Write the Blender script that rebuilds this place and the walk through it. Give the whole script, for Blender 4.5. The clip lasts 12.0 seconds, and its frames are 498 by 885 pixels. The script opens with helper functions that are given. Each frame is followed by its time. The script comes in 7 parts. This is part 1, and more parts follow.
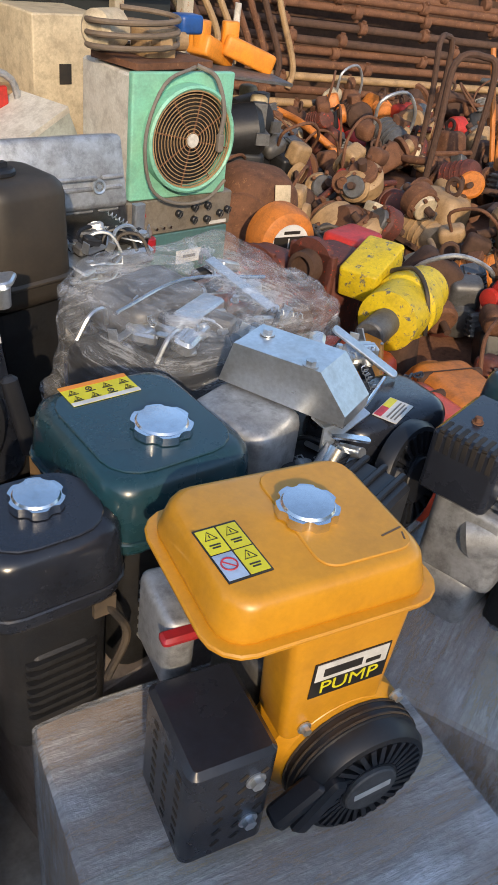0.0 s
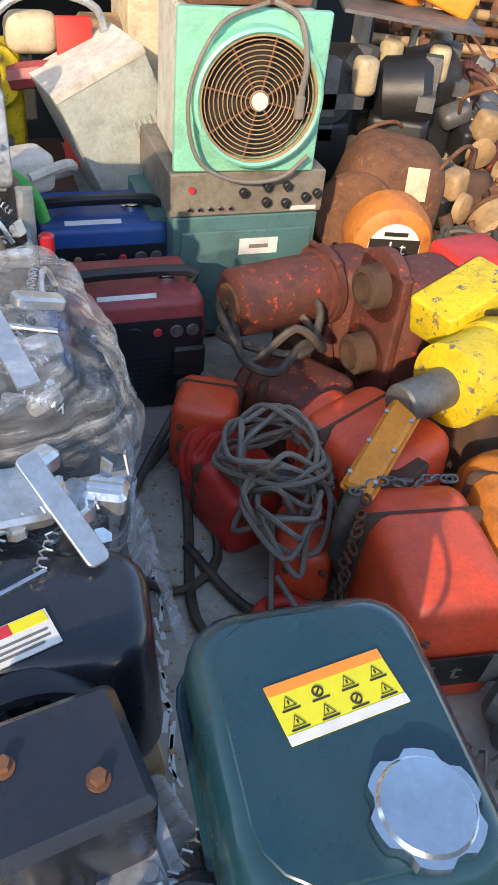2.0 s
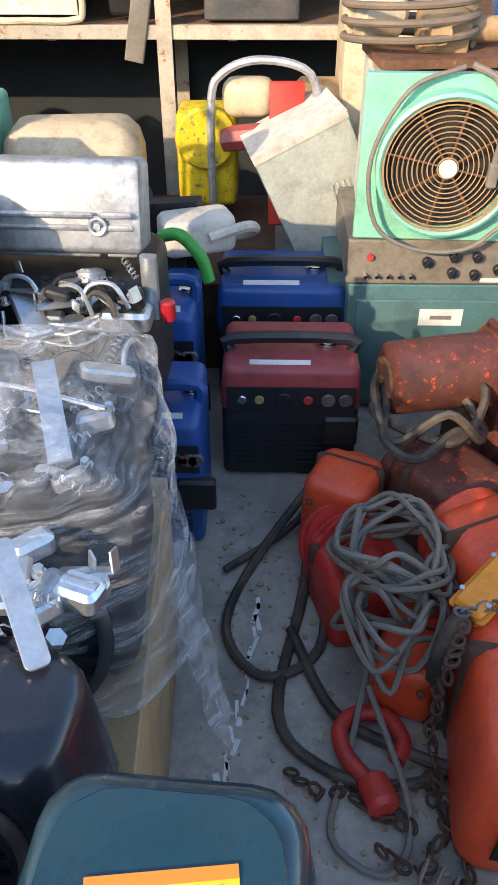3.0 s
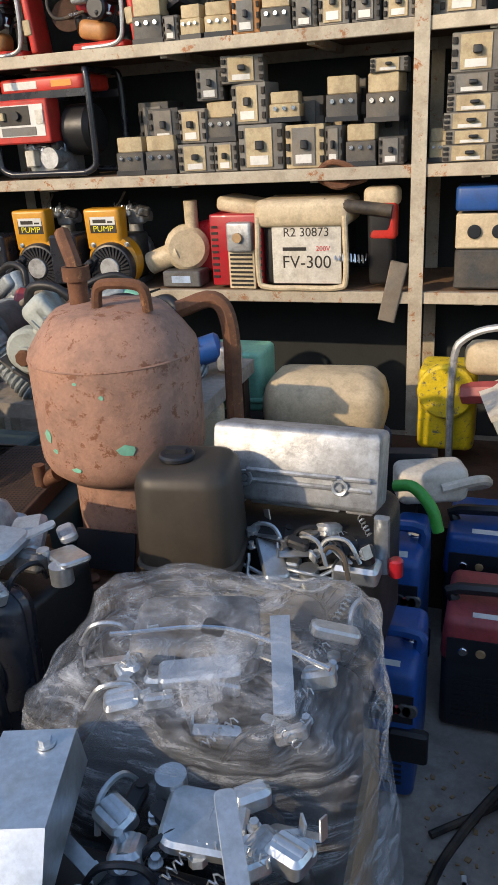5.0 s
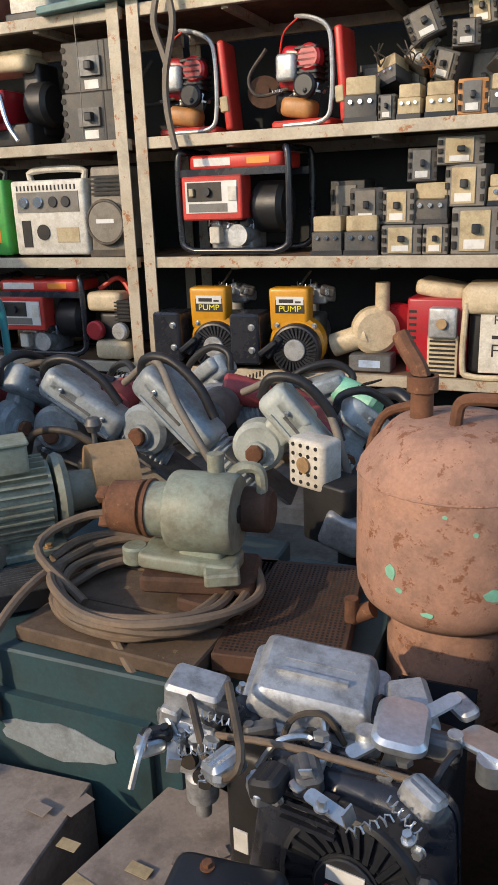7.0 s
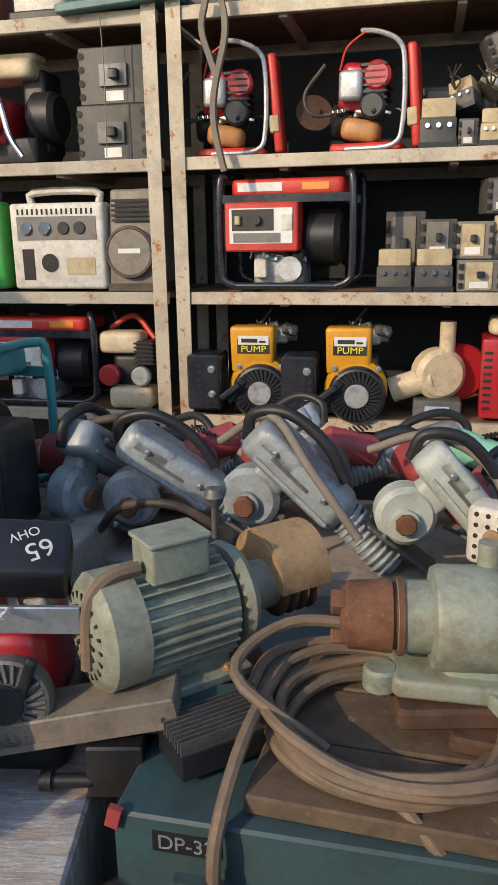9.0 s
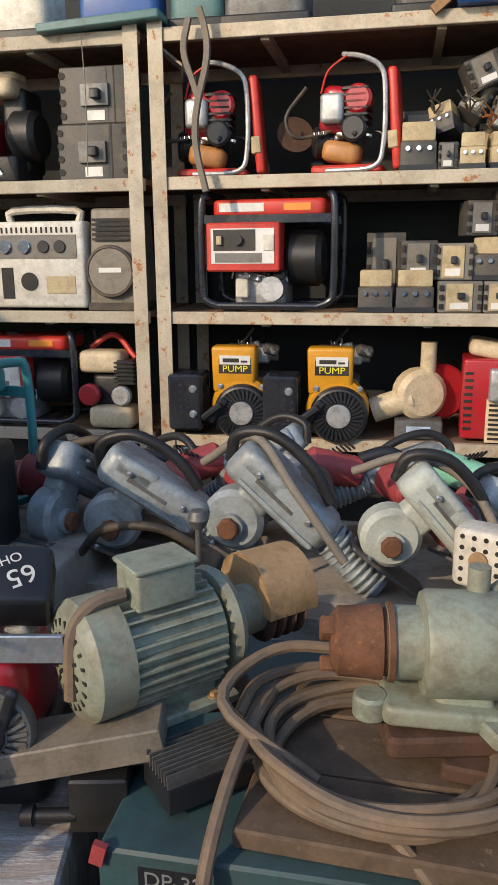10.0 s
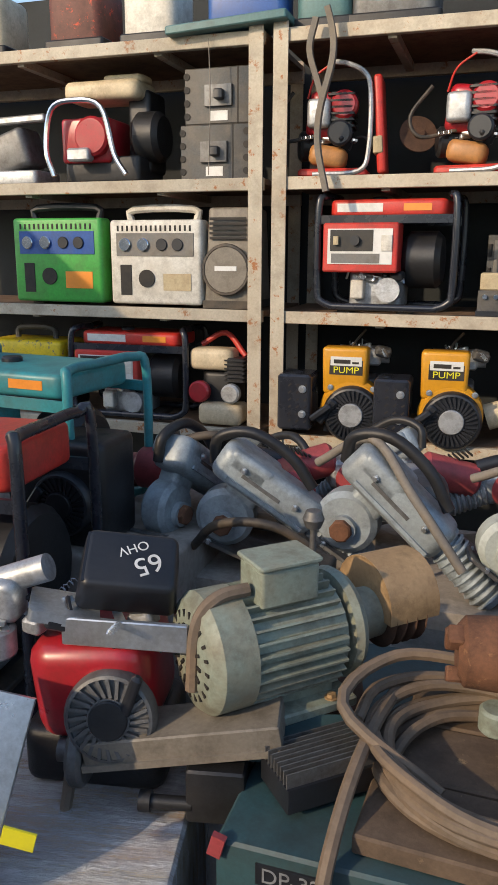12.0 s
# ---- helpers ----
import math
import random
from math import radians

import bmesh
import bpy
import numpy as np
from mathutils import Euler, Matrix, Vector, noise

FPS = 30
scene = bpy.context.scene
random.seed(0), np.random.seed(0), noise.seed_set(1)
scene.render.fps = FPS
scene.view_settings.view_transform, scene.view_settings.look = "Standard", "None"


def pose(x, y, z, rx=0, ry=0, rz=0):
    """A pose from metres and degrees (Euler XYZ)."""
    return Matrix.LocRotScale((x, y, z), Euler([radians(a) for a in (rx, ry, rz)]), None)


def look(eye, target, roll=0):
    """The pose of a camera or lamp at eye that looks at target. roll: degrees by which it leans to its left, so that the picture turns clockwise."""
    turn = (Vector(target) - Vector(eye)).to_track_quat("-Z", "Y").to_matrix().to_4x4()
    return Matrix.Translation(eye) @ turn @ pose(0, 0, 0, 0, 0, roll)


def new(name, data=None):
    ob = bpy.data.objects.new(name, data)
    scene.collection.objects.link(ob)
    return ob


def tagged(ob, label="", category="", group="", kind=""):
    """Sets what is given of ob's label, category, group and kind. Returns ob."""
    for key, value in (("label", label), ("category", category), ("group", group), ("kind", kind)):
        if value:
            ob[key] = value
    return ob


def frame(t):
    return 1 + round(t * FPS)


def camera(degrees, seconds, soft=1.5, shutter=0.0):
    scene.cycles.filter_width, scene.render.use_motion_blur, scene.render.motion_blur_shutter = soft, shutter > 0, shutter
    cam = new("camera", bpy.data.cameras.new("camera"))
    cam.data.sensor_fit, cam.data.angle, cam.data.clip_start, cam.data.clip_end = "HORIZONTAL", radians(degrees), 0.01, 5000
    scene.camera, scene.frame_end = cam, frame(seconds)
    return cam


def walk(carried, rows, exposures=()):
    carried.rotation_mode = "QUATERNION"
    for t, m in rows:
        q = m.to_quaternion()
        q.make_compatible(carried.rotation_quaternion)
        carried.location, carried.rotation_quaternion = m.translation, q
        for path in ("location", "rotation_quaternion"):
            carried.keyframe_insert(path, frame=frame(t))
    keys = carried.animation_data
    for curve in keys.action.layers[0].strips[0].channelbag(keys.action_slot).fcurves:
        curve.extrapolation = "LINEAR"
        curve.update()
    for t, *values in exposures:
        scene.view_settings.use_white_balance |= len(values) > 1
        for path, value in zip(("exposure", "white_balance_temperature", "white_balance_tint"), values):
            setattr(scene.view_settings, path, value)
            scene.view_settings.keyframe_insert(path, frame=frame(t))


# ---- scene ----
cam = camera(35.9, 12.0, soft=1.0)
METRES, EYE, TILT, LEAN, TURN = 3.2, 1.36, 0.0, 0.0, -45.4
PATH = [
    (0.0, (-0.008, 0.001, 1.365), (1.179, 1.161, 0.249), 8.1),
    (0.5, (0.222, 0.072, 1.348), (1.26, 1.309, 0.168), 7.0),
    (1.0, (0.522, 0.053, 1.33), (1.309, 1.429, 0.11), 5.1),
    (1.5, (0.746, 0.052, 1.314), (1.405, 1.468, 0.064), 5.0),
    (2.0, (0.957, 0.158, 1.338), (1.538, 1.576, 0.052), 6.7),
    (2.5, (1.08, 0.212, 1.346), (1.383, 1.717, 0.065), 3.1),
    (3.0, (1.234, 0.233, 1.355), (1.2, 1.811, 0.126), -0.1),
    (3.2, (1.262, 0.246, 1.371), (1.104, 1.843, 0.177), -1.5),
    (4.8, (1.252, 0.207, 1.474), (0.7, 1.959, 0.683), -3.3),
    (5.0, (1.239, 0.177, 1.494), (0.615, 1.919, 0.736), -3.4),
    (5.5, (1.146, 0.091, 1.519), (0.38, 1.803, 0.823), -3.0),
    (6.0, (1.014, 0.017, 1.544), (0.195, 1.72, 0.888), -3.0),
    (6.5, (0.82, 0.109, 1.55), (0.026, 1.833, 0.921), -2.8),
    (7.0, (0.562, 0.219, 1.568), (-0.163, 1.981, 0.959), -2.1),
]
ROWS = [
    (7.5, 0.0057, 0.1148, 0.0576, 63.39, -16.66, 1.58),
    (9.5, -0.1477, 0.0356, 0.0595, 57.25, -14.77, 0.69),
    (10.0, -0.144, 0.0361, 0.0603, 56.42, -13.98, 0.48),
    (10.5, -0.1417, 0.0365, 0.0606, 56.33, -13.54, 0.32),
    (11.0, -0.1436, 0.0337, 0.0601, 57.34, -13.47, 0.19),
    (11.5, -0.1512, 0.0271, 0.058, 59.8, -13.59, -0.09),
    (12.0, -0.1567, 0.0184, 0.0577, 63.46, -13.82, -0.32),
]
walk(cam, [(t, look(eye, target, roll)) for t, eye, target, roll in PATH] + [(t, pose(0, 0, EYE, TILT, LEAN, TURN) @ pose(METRES * x, METRES * y, METRES * z, 90 + pitch, roll, yaw)) for t, x, y, z, yaw, pitch, roll in ROWS], exposures=[(0.0, 0.95), (1.5, 1.3), (2.3, 1.7), (3.2, 1.75), (5.0, 0.88), (12.0, 0.8)])


# ---- world, sun, exposure ----
world = bpy.data.worlds.new("world")
scene.world = world
world.use_nodes = True
_wn = world.node_tree.nodes
_sky = _wn.new("ShaderNodeTexSky")
_sky.sky_type = "NISHITA"
_sky.sun_disc = False
_sky.sun_elevation = radians(24)
_sky.sun_rotation = radians(215)
world.node_tree.links.new(_sky.outputs[0], _wn["Background"].inputs[0])
_wn["Background"].inputs[1].default_value = 0.15
sun_data = bpy.data.lights.new("sun", "SUN")
sun_data.energy, sun_data.angle, sun_data.color = 1.85, radians(0.6), (1.0, 0.775, 0.52)
sun = new("sun", sun_data)
sun.matrix_world = look((-2.3, -3.3, 1.8), (0, 0, 0))

# ---- materials ----


def ramp(nt, src, a, b, ca=(0, 0, 0, 1), cb=(1, 1, 1, 1)):
    n = nt.nodes.new("ShaderNodeValToRGB")
    n.color_ramp.elements[0].position, n.color_ramp.elements[1].position = a, b
    n.color_ramp.elements[0].color, n.color_ramp.elements[1].color = ca, cb
    nt.links.new(src, n.inputs[0])
    return n.outputs[0]


def noise_node(nt, coord, scale, detail=5, rough=0.6):
    n = nt.nodes.new("ShaderNodeTexNoise")
    n.inputs["Scale"].default_value, n.inputs["Detail"].default_value, n.inputs["Roughness"].default_value = scale, detail, rough
    nt.links.new(coord, n.inputs["Vector"])
    return n.outputs["Fac"]


def mix_col(nt, fac, a, b):
    n = nt.nodes.new("ShaderNodeMix")
    n.data_type = "RGBA"
    for sock, v in ((n.inputs[0], fac), (n.inputs[6], a), (n.inputs[7], b)):
        if hasattr(v, "links"):
            nt.links.new(v, sock)
        elif isinstance(v, tuple):
            sock.default_value = (*v, 1)
        else:
            sock.default_value = v
    return n.outputs[2]


def mat(name, col, rough=0.5, metal=0.0, dirt=(0.12, 0.09, 0.06), amount=0.35, scale=9.0, wear=None, wear_at=0.62, bump=0.12, grain=120.0, coat=0.0, alpha=1.0, vary=0.12):
    """A painted, moulded or bare surface: tint, grime in soft patches, worn spots with a hard edge, fine relief."""
    m = bpy.data.materials.new(name)
    m.use_nodes = True
    nt = m.node_tree
    bs = nt.nodes["Principled BSDF"]
    coord = nt.nodes.new("ShaderNodeTexCoord").outputs["Object"]
    info = nt.nodes.new("ShaderNodeObjectInfo")
    add = nt.nodes.new("ShaderNodeVectorMath")
    add.operation = "MULTIPLY_ADD"
    nt.links.new(info.outputs["Random"], add.inputs[0])
    add.inputs[1].default_value = (7.0, 5.0, 3.0)
    nt.links.new(coord, add.inputs[2])
    coord = add.outputs[0]
    big = noise_node(nt, coord, scale, 6, 0.65)
    fine = noise_node(nt, coord, grain, 3, 0.6)
    spots = noise_node(nt, coord, scale * 4.3, 8, 0.75)
    base = mix_col(nt, ramp(nt, fine, 0.3, 0.75), tuple(c * (1 - vary) for c in col), tuple(min(1, c * (1 + vary)) for c in col))
    f = nt.nodes.new("ShaderNodeMath")
    f.operation = "MULTIPLY"
    nt.links.new(ramp(nt, big, 0.42, 0.72), f.inputs[0])
    f.inputs[1].default_value = amount
    c = mix_col(nt, f.outputs[0], base, dirt)
    if wear:
        c = mix_col(nt, ramp(nt, spots, wear_at, wear_at + 0.05), c, wear)
    g = nt.nodes.new("ShaderNodeMath")
    g.operation = "MULTIPLY"
    nt.links.new(ramp(nt, noise_node(nt, coord, scale * 2.1, 9, 0.72), 0.47, 0.66), g.inputs[0])
    g.inputs[1].default_value = min(0.85, amount * 1.6)
    c = mix_col(nt, g.outputs[0], c, tuple(0.35 * a + 0.25 * d for a, d in zip(col, dirt)))
    nt.links.new(c, bs.inputs["Base Color"])
    r = nt.nodes.new("ShaderNodeMapRange")
    nt.links.new(big, r.inputs[0])
    r.inputs[3].default_value, r.inputs[4].default_value = max(0.04, rough - 0.14), min(1, rough + 0.2)
    nt.links.new(r.outputs[0], bs.inputs["Roughness"])
    bs.inputs["Metallic"].default_value = metal
    bs.inputs["Coat Weight"].default_value = coat
    bs.inputs["Alpha"].default_value = alpha
    if bump:
        b = nt.nodes.new("ShaderNodeBump")
        b.inputs["Strength"].default_value, b.inputs["Distance"].default_value = bump, 0.004
        nt.links.new(spots, b.inputs["Height"])
        nt.links.new(b.outputs[0], bs.inputs["Normal"])
    return m


DUST = (0.30, 0.22, 0.14)
RUST = (0.16, 0.06, 0.025)
M = {}
M["yellow"] = mat("yellow_paint", (0.62, 0.29, 0.015), 0.34, amount=0.16, dirt=(0.25, 0.10, 0.01), wear=(0.16, 0.08, 0.03), wear_at=0.735, bump=0.03, coat=0.3, vary=0.05)
M["dark_green"] = mat("dark_green_paint", (0.010, 0.044, 0.060), 0.24, amount=0.25, dirt=(0.05, 0.07, 0.075), bump=0.02, coat=0.4)
M["black"] = mat("black_plastic", (0.013, 0.015, 0.020), 0.38, amount=0.3, dirt=(0.036, 0.036, 0.040), bump=0.06)
M["black_paint"] = mat("black_steel", (0.018, 0.021, 0.030), 0.24, amount=0.35, dirt=(0.035, 0.036, 0.042), bump=0.05, wear=(0.12, 0.08, 0.06), wear_at=0.77, coat=0.15)
M["rubber"] = mat("dark_rubber", (0.025, 0.022, 0.02), 0.6, amount=0.4, dirt=DUST, bump=0.1)
M["alu"] = mat("cast_aluminium", (0.50, 0.52, 0.54), 0.42, 0.6, amount=0.5, dirt=(0.18, 0.16, 0.14), bump=0.3, scale=14)
M["zinc"] = mat("zinc_plated_steel", (0.62, 0.66, 0.70), 0.3, 0.85, amount=0.25, dirt=(0.35, 0.33, 0.25), bump=0.03)
M["chrome"] = mat("chrome", (0.80, 0.82, 0.85), 0.12, 1.0, amount=0.2, dirt=(0.40, 0.36, 0.3), bump=0.03, vary=0.03)
M["grey_engine"] = mat("grey_cast_metal", (0.16, 0.165, 0.17), 0.5, 0.5, amount=0.5, dirt=(0.10, 0.075, 0.05), bump=0.25)
M["dark_cast"] = mat("dark_oily_metal", (0.028, 0.029, 0.032), 0.42, 0.4, amount=0.5, dirt=(0.045, 0.04, 0.036), bump=0.3)
M["rust"] = mat("rusted_iron", (0.17, 0.075, 0.038), 0.85, 0.05, amount=0.55, dirt=(0.09, 0.04, 0.022), wear=(0.26, 0.13, 0.06), wear_at=0.58, bump=0.5)
M["rust_tank"] = mat("rusted_tank_paint", (0.40, 0.22, 0.15), 0.72, 0.0, amount=0.45, dirt=(0.24, 0.17, 0.15), scale=7.0, wear=(0.22, 0.09, 0.045), wear_at=0.555, bump=0.6)
M["rust_dark"] = mat("dark_rusted_iron", (0.095, 0.05, 0.032), 0.85, 0.1, amount=0.5, dirt=(0.05, 0.03, 0.02), bump=0.5)
M["red_rust"] = mat("red_paint_rusting", (0.13, 0.04, 0.028), 0.6, amount=0.6, dirt=(0.07, 0.03, 0.02), wear=(0.62, 0.07, 0.02), wear_at=0.585, bump=0.3)
M["red"] = mat("red_paint", (0.55, 0.035, 0.025), 0.42, amount=0.35, dirt=(0.20, 0.06, 0.04), wear=(0.11, 0.05, 0.035), wear_at=0.67, bump=0.08)
M["red_clean"] = mat("red_plastic", (0.38, 0.012, 0.022), 0.3, amount=0.2, bump=0.03, coat=0.3)
M["red_orange"] = mat("red_orange_paint", (0.74, 0.085, 0.03), 0.36, amount=0.28, dirt=(0.30, 0.08, 0.05), wear=(0.10, 0.05, 0.04), wear_at=0.66, bump=0.08)
M["orange"] = mat("orange_paint", (0.62, 0.20, 0.03), 0.5, amount=0.45, dirt=(0.20, 0.085, 0.03), wear=(0.13, 0.06, 0.03), wear_at=0.64, bump=0.12)
M["orange_plastic"] = mat("orange_plastic", (0.75, 0.26, 0.02), 0.42, amount=0.25, dirt=(0.35, 0.15, 0.04), bump=0.05)
M["bright_yellow"] = mat("bright_yellow_paint", (0.70, 0.52, 0.012), 0.45, amount=0.35, dirt=(0.35, 0.24, 0.03), wear=(0.12, 0.12, 0.12), wear_at=0.565, bump=0.08)
M["white"] = mat("off_white_enamel", (0.62, 0.60, 0.54), 0.5, amount=0.4, dirt=(0.35, 0.27, 0.18), wear=(0.22, 0.11, 0.06), wear_at=0.69, bump=0.06)
M["cream"] = mat("cream_plastic", (0.60, 0.50, 0.34), 0.5, amount=0.4, dirt=(0.30, 0.21, 0.12), bump=0.08)
M["tan_paint"] = mat("tan_painted_sheet", (0.40, 0.26, 0.13), 0.5, amount=0.45, dirt=(0.2, 0.12, 0.06), bump=0.1)
M["shelf"] = mat("chipped_cream_shelf_paint", (0.47, 0.42, 0.33), 0.55, amount=0.4, dirt=(0.30, 0.20, 0.11), scale=4.0, wear=(0.32, 0.12, 0.035), wear_at=0.575, bump=0.15)
M["shelf_top"] = mat("rusty_shelf_board", (0.20, 0.12, 0.07), 0.8, amount=0.5, dirt=(0.10, 0.06, 0.04), bump=0.2)
M["turquoise"] = mat("turquoise_paint", (0.22, 0.55, 0.40), 0.45, amount=0.35, dirt=(0.30, 0.42, 0.28), wear=(0.14, 0.16, 0.12), wear_at=0.70, bump=0.06)
M["teal_tube"] = mat("teal_tube_paint", (0.03, 0.24, 0.27), 0.4, amount=0.3, wear=(0.13, 0.08, 0.05), wear_at=0.7, bump=0.05)
M["blue_green"] = mat("blue_green_cabinet", (0.075, 0.17, 0.175), 0.5, amount=0.45, dirt=(0.10, 0.12, 0.10), scale=4.0, wear=(0.10, 0.06, 0.04), wear_at=0.70, bump=0.08)
M["deep_green"] = mat("dark_green_machine_paint", (0.030, 0.078, 0.092), 0.5, amount=0.5, dirt=(0.06, 0.055, 0.045), scale=4.0, wear=(0.10, 0.06, 0.04), wear_at=0.69, bump=0.1)
M["motor_green"] = mat("grey_green_motor_paint", (0.25, 0.29, 0.235), 0.5, amount=0.55, dirt=(0.24, 0.16, 0.09), wear=(0.17, 0.09, 0.045), wear_at=0.68, bump=0.12)
M["grey_green"] = mat("pale_grey_sheet", (0.42, 0.46, 0.43), 0.5, amount=0.35, dirt=(0.28, 0.27, 0.22), bump=0.04)
M["saw_blue"] = mat("blue_grey_tool_casting", (0.33, 0.385, 0.42), 0.45, 0.2, amount=0.5, dirt=(0.20, 0.19, 0.17), wear=(0.13, 0.12, 0.11), wear_at=0.70, bump=0.15)
M["dusty_plastic"] = mat("dusty_brown_black_plastic", (0.034, 0.029, 0.023), 0.5, amount=0.6, dirt=(0.085, 0.065, 0.045), scale=5.0, bump=0.06)
M["blue"] = mat("blue_plastic", (0.012, 0.075, 0.30), 0.38, amount=0.35, dirt=(0.06, 0.10, 0.18), bump=0.04)
M["green"] = mat("bright_green_enamel", (0.05, 0.36, 0.055), 0.42, amount=0.25, wear=(0.10, 0.10, 0.06), wear_at=0.72, bump=0.04)
M["maroon"] = mat("dull_maroon_plastic", (0.34, 0.055, 0.06), 0.45, amount=0.4, dirt=(0.10, 0.05, 0.045), bump=0.05)
M["cable"] = mat("brown_rubber_cable", (0.15, 0.115, 0.085), 0.65, amount=0.5, dirt=(0.30, 0.20, 0.12), bump=0.1)
M["grey_cable"] = mat("grey_dusty_cable", (0.17, 0.155, 0.135), 0.65, amount=0.4, dirt=DUST, bump=0.1)
M["copper"] = mat("copper_wire", (0.45, 0.17, 0.06), 0.4, 0.8, bump=0.1)
M["breaker"] = mat("grey_breaker_plastic", (0.045, 0.048, 0.052), 0.5, amount=0.45, dirt=(0.20, 0.16, 0.11), bump=0.06, vary=0.3)
M["breaker_grey"] = mat("pale_grey_breaker_plastic", (0.15, 0.15, 0.145), 0.5, amount=0.5, dirt=(0.25, 0.19, 0.12), bump=0.06)
M["ivory"] = mat("ivory_plastic", (0.44, 0.36, 0.22), 0.5, amount=0.5, dirt=(0.36, 0.24, 0.12), bump=0.05)
M["amber"] = mat("brown_orange_bakelite", (0.45, 0.20, 0.06), 0.45, amount=0.3, bump=0.05)
# Near-black for holes, slots and seams; stands in for the shade inside them.
M["dark"] = mat("dark_opening_shade", (0.008, 0.008, 0.009), 0.7, bump=0.0)
M["label_white"] = mat("white_label", (0.68, 0.68, 0.66), 0.45, amount=0.25, dirt=(0.4, 0.36, 0.3), bump=0.0, vary=0.03)
M["label_yellow"] = mat("yellow_label", (0.72, 0.66, 0.02), 0.4, amount=0.12, bump=0.0, vary=0.03)
M["label_orange"] = mat("orange_label", (0.75, 0.26, 0.03), 0.4, amount=0.12, bump=0.0, vary=0.03)
M["label_black"] = mat("black_print", (0.012, 0.012, 0.012), 0.45, bump=0.0)
M["label_blue"] = mat("pale_blue_label", (0.42, 0.55, 0.75), 0.4, bump=0.0, vary=0.03)
M["label_red"] = mat("red_print", (0.6, 0.03, 0.05), 0.4, bump=0.0)
M["card"] = mat("cardboard", (0.36, 0.23, 0.12), 0.8, amount=0.4, dirt=(0.22, 0.14, 0.07), scale=5.0, bump=0.12)
M["card_grey"] = mat("weathered_cardboard", (0.30, 0.255, 0.225), 0.85, amount=0.5, dirt=(0.15, 0.11, 0.10), scale=6.0, wear=(0.36, 0.32, 0.28), wear_at=0.64, bump=0.25)
M["wood"] = mat("weathered_wood", (0.27, 0.155, 0.075), 0.75, amount=0.5, dirt=(0.13, 0.08, 0.045), bump=0.25)
M["wood_dark"] = mat("dirty_old_plank", (0.13, 0.09, 0.06), 0.8, amount=0.6, dirt=(0.06, 0.04, 0.03), scale=7, wear=(0.24, 0.17, 0.10), wear_at=0.62, bump=0.4)
M["concrete"] = mat("dirty_concrete", (0.38, 0.34, 0.295), 0.85, amount=0.5, dirt=(0.15, 0.13, 0.11), scale=3.5, wear=(0.27, 0.25, 0.23), wear_at=0.66, bump=0.35, grain=60)
# For the unseen blocking walls only; kept pale to bounce fill light.
M["wall"] = mat("pale_sun_blocker_wall", (0.52, 0.50, 0.46), 0.75, amount=0.4, dirt=(0.05, 0.05, 0.045), scale=1.5, bump=0.1)
# Dark grey-blue sheet; the shade inside the shelves is put into its colour.
M["wall_dark"] = mat("shade_darkened_sheet_wall", (0.022, 0.027, 0.03), 0.8, amount=0.4, dirt=(0.03, 0.026, 0.022), scale=1.5, bump=0.1)
M["earth_red"] = mat("rust_scale", (0.20, 0.09, 0.05), 0.95, amount=0.5, dirt=(0.10, 0.045, 0.025), scale=30, bump=0.9)
M["panel_grey"] = mat("grey_brown_panel", (0.21, 0.185, 0.15), 0.5, amount=0.5, dirt=(0.12, 0.09, 0.06), bump=0.08)
M["cloth"] = mat("grey_webbing", (0.16, 0.145, 0.125), 0.9, amount=0.4, dirt=DUST, bump=0.3)


def film_mat(name, clear, white, stretch, turn):
    """Stretch film: mostly clear, milky and glossy where it folds; long thin creases run one way, short ones across."""
    m = bpy.data.materials.new(name)
    m.use_nodes = True
    nt = m.node_tree
    bs = nt.nodes["Principled BSDF"]
    tc = nt.nodes.new("ShaderNodeTexCoord").outputs["Object"]
    mp = nt.nodes.new("ShaderNodeMapping")
    mp.inputs["Scale"].default_value = stretch
    mp.inputs["Rotation"].default_value = turn
    nt.links.new(tc, mp.inputs[0])
    a = noise_node(nt, mp.outputs[0], 4.0, 8, 0.78)
    b = noise_node(nt, tc, 9.0, 7, 0.72)
    mul = nt.nodes.new("ShaderNodeMath")
    mul.operation = "MULTIPLY"
    nt.links.new(ramp(nt, a, 0.44, 0.66), mul.inputs[0])
    nt.links.new(ramp(nt, b, 0.32, 0.62), mul.inputs[1])
    al = nt.nodes.new("ShaderNodeMapRange")
    nt.links.new(mul.outputs[0], al.inputs[0])
    al.inputs[3].default_value, al.inputs[4].default_value = clear, white
    nt.links.new(al.outputs[0], bs.inputs["Alpha"])
    bs.inputs["Base Color"].default_value = (0.82, 0.86, 0.92, 1)
    bs.inputs["Roughness"].default_value = 0.10
    bs.inputs["Specular IOR Level"].default_value = 0.9
    mixh = nt.nodes.new("ShaderNodeMath")
    nt.links.new(a, mixh.inputs[0])
    nt.links.new(b, mixh.inputs[1])
    bu = nt.nodes.new("ShaderNodeBump")
    bu.inputs["Strength"].default_value, bu.inputs["Distance"].default_value = 0.8, 0.02
    nt.links.new(mixh.outputs[0], bu.inputs["Height"])
    nt.links.new(bu.outputs[0], bs.inputs["Normal"])
    return m


M["film"] = film_mat("clear_stretch_film", 0.07, 0.80, (1.2, 1.2, 14.0), (0.15, 0.1, 0.5))
M["film_box"] = film_mat("blue_white_stretch_film", 0.30, 0.97, (0.5, 4.0, 0.9), (0.0, 0.3, 0.6))


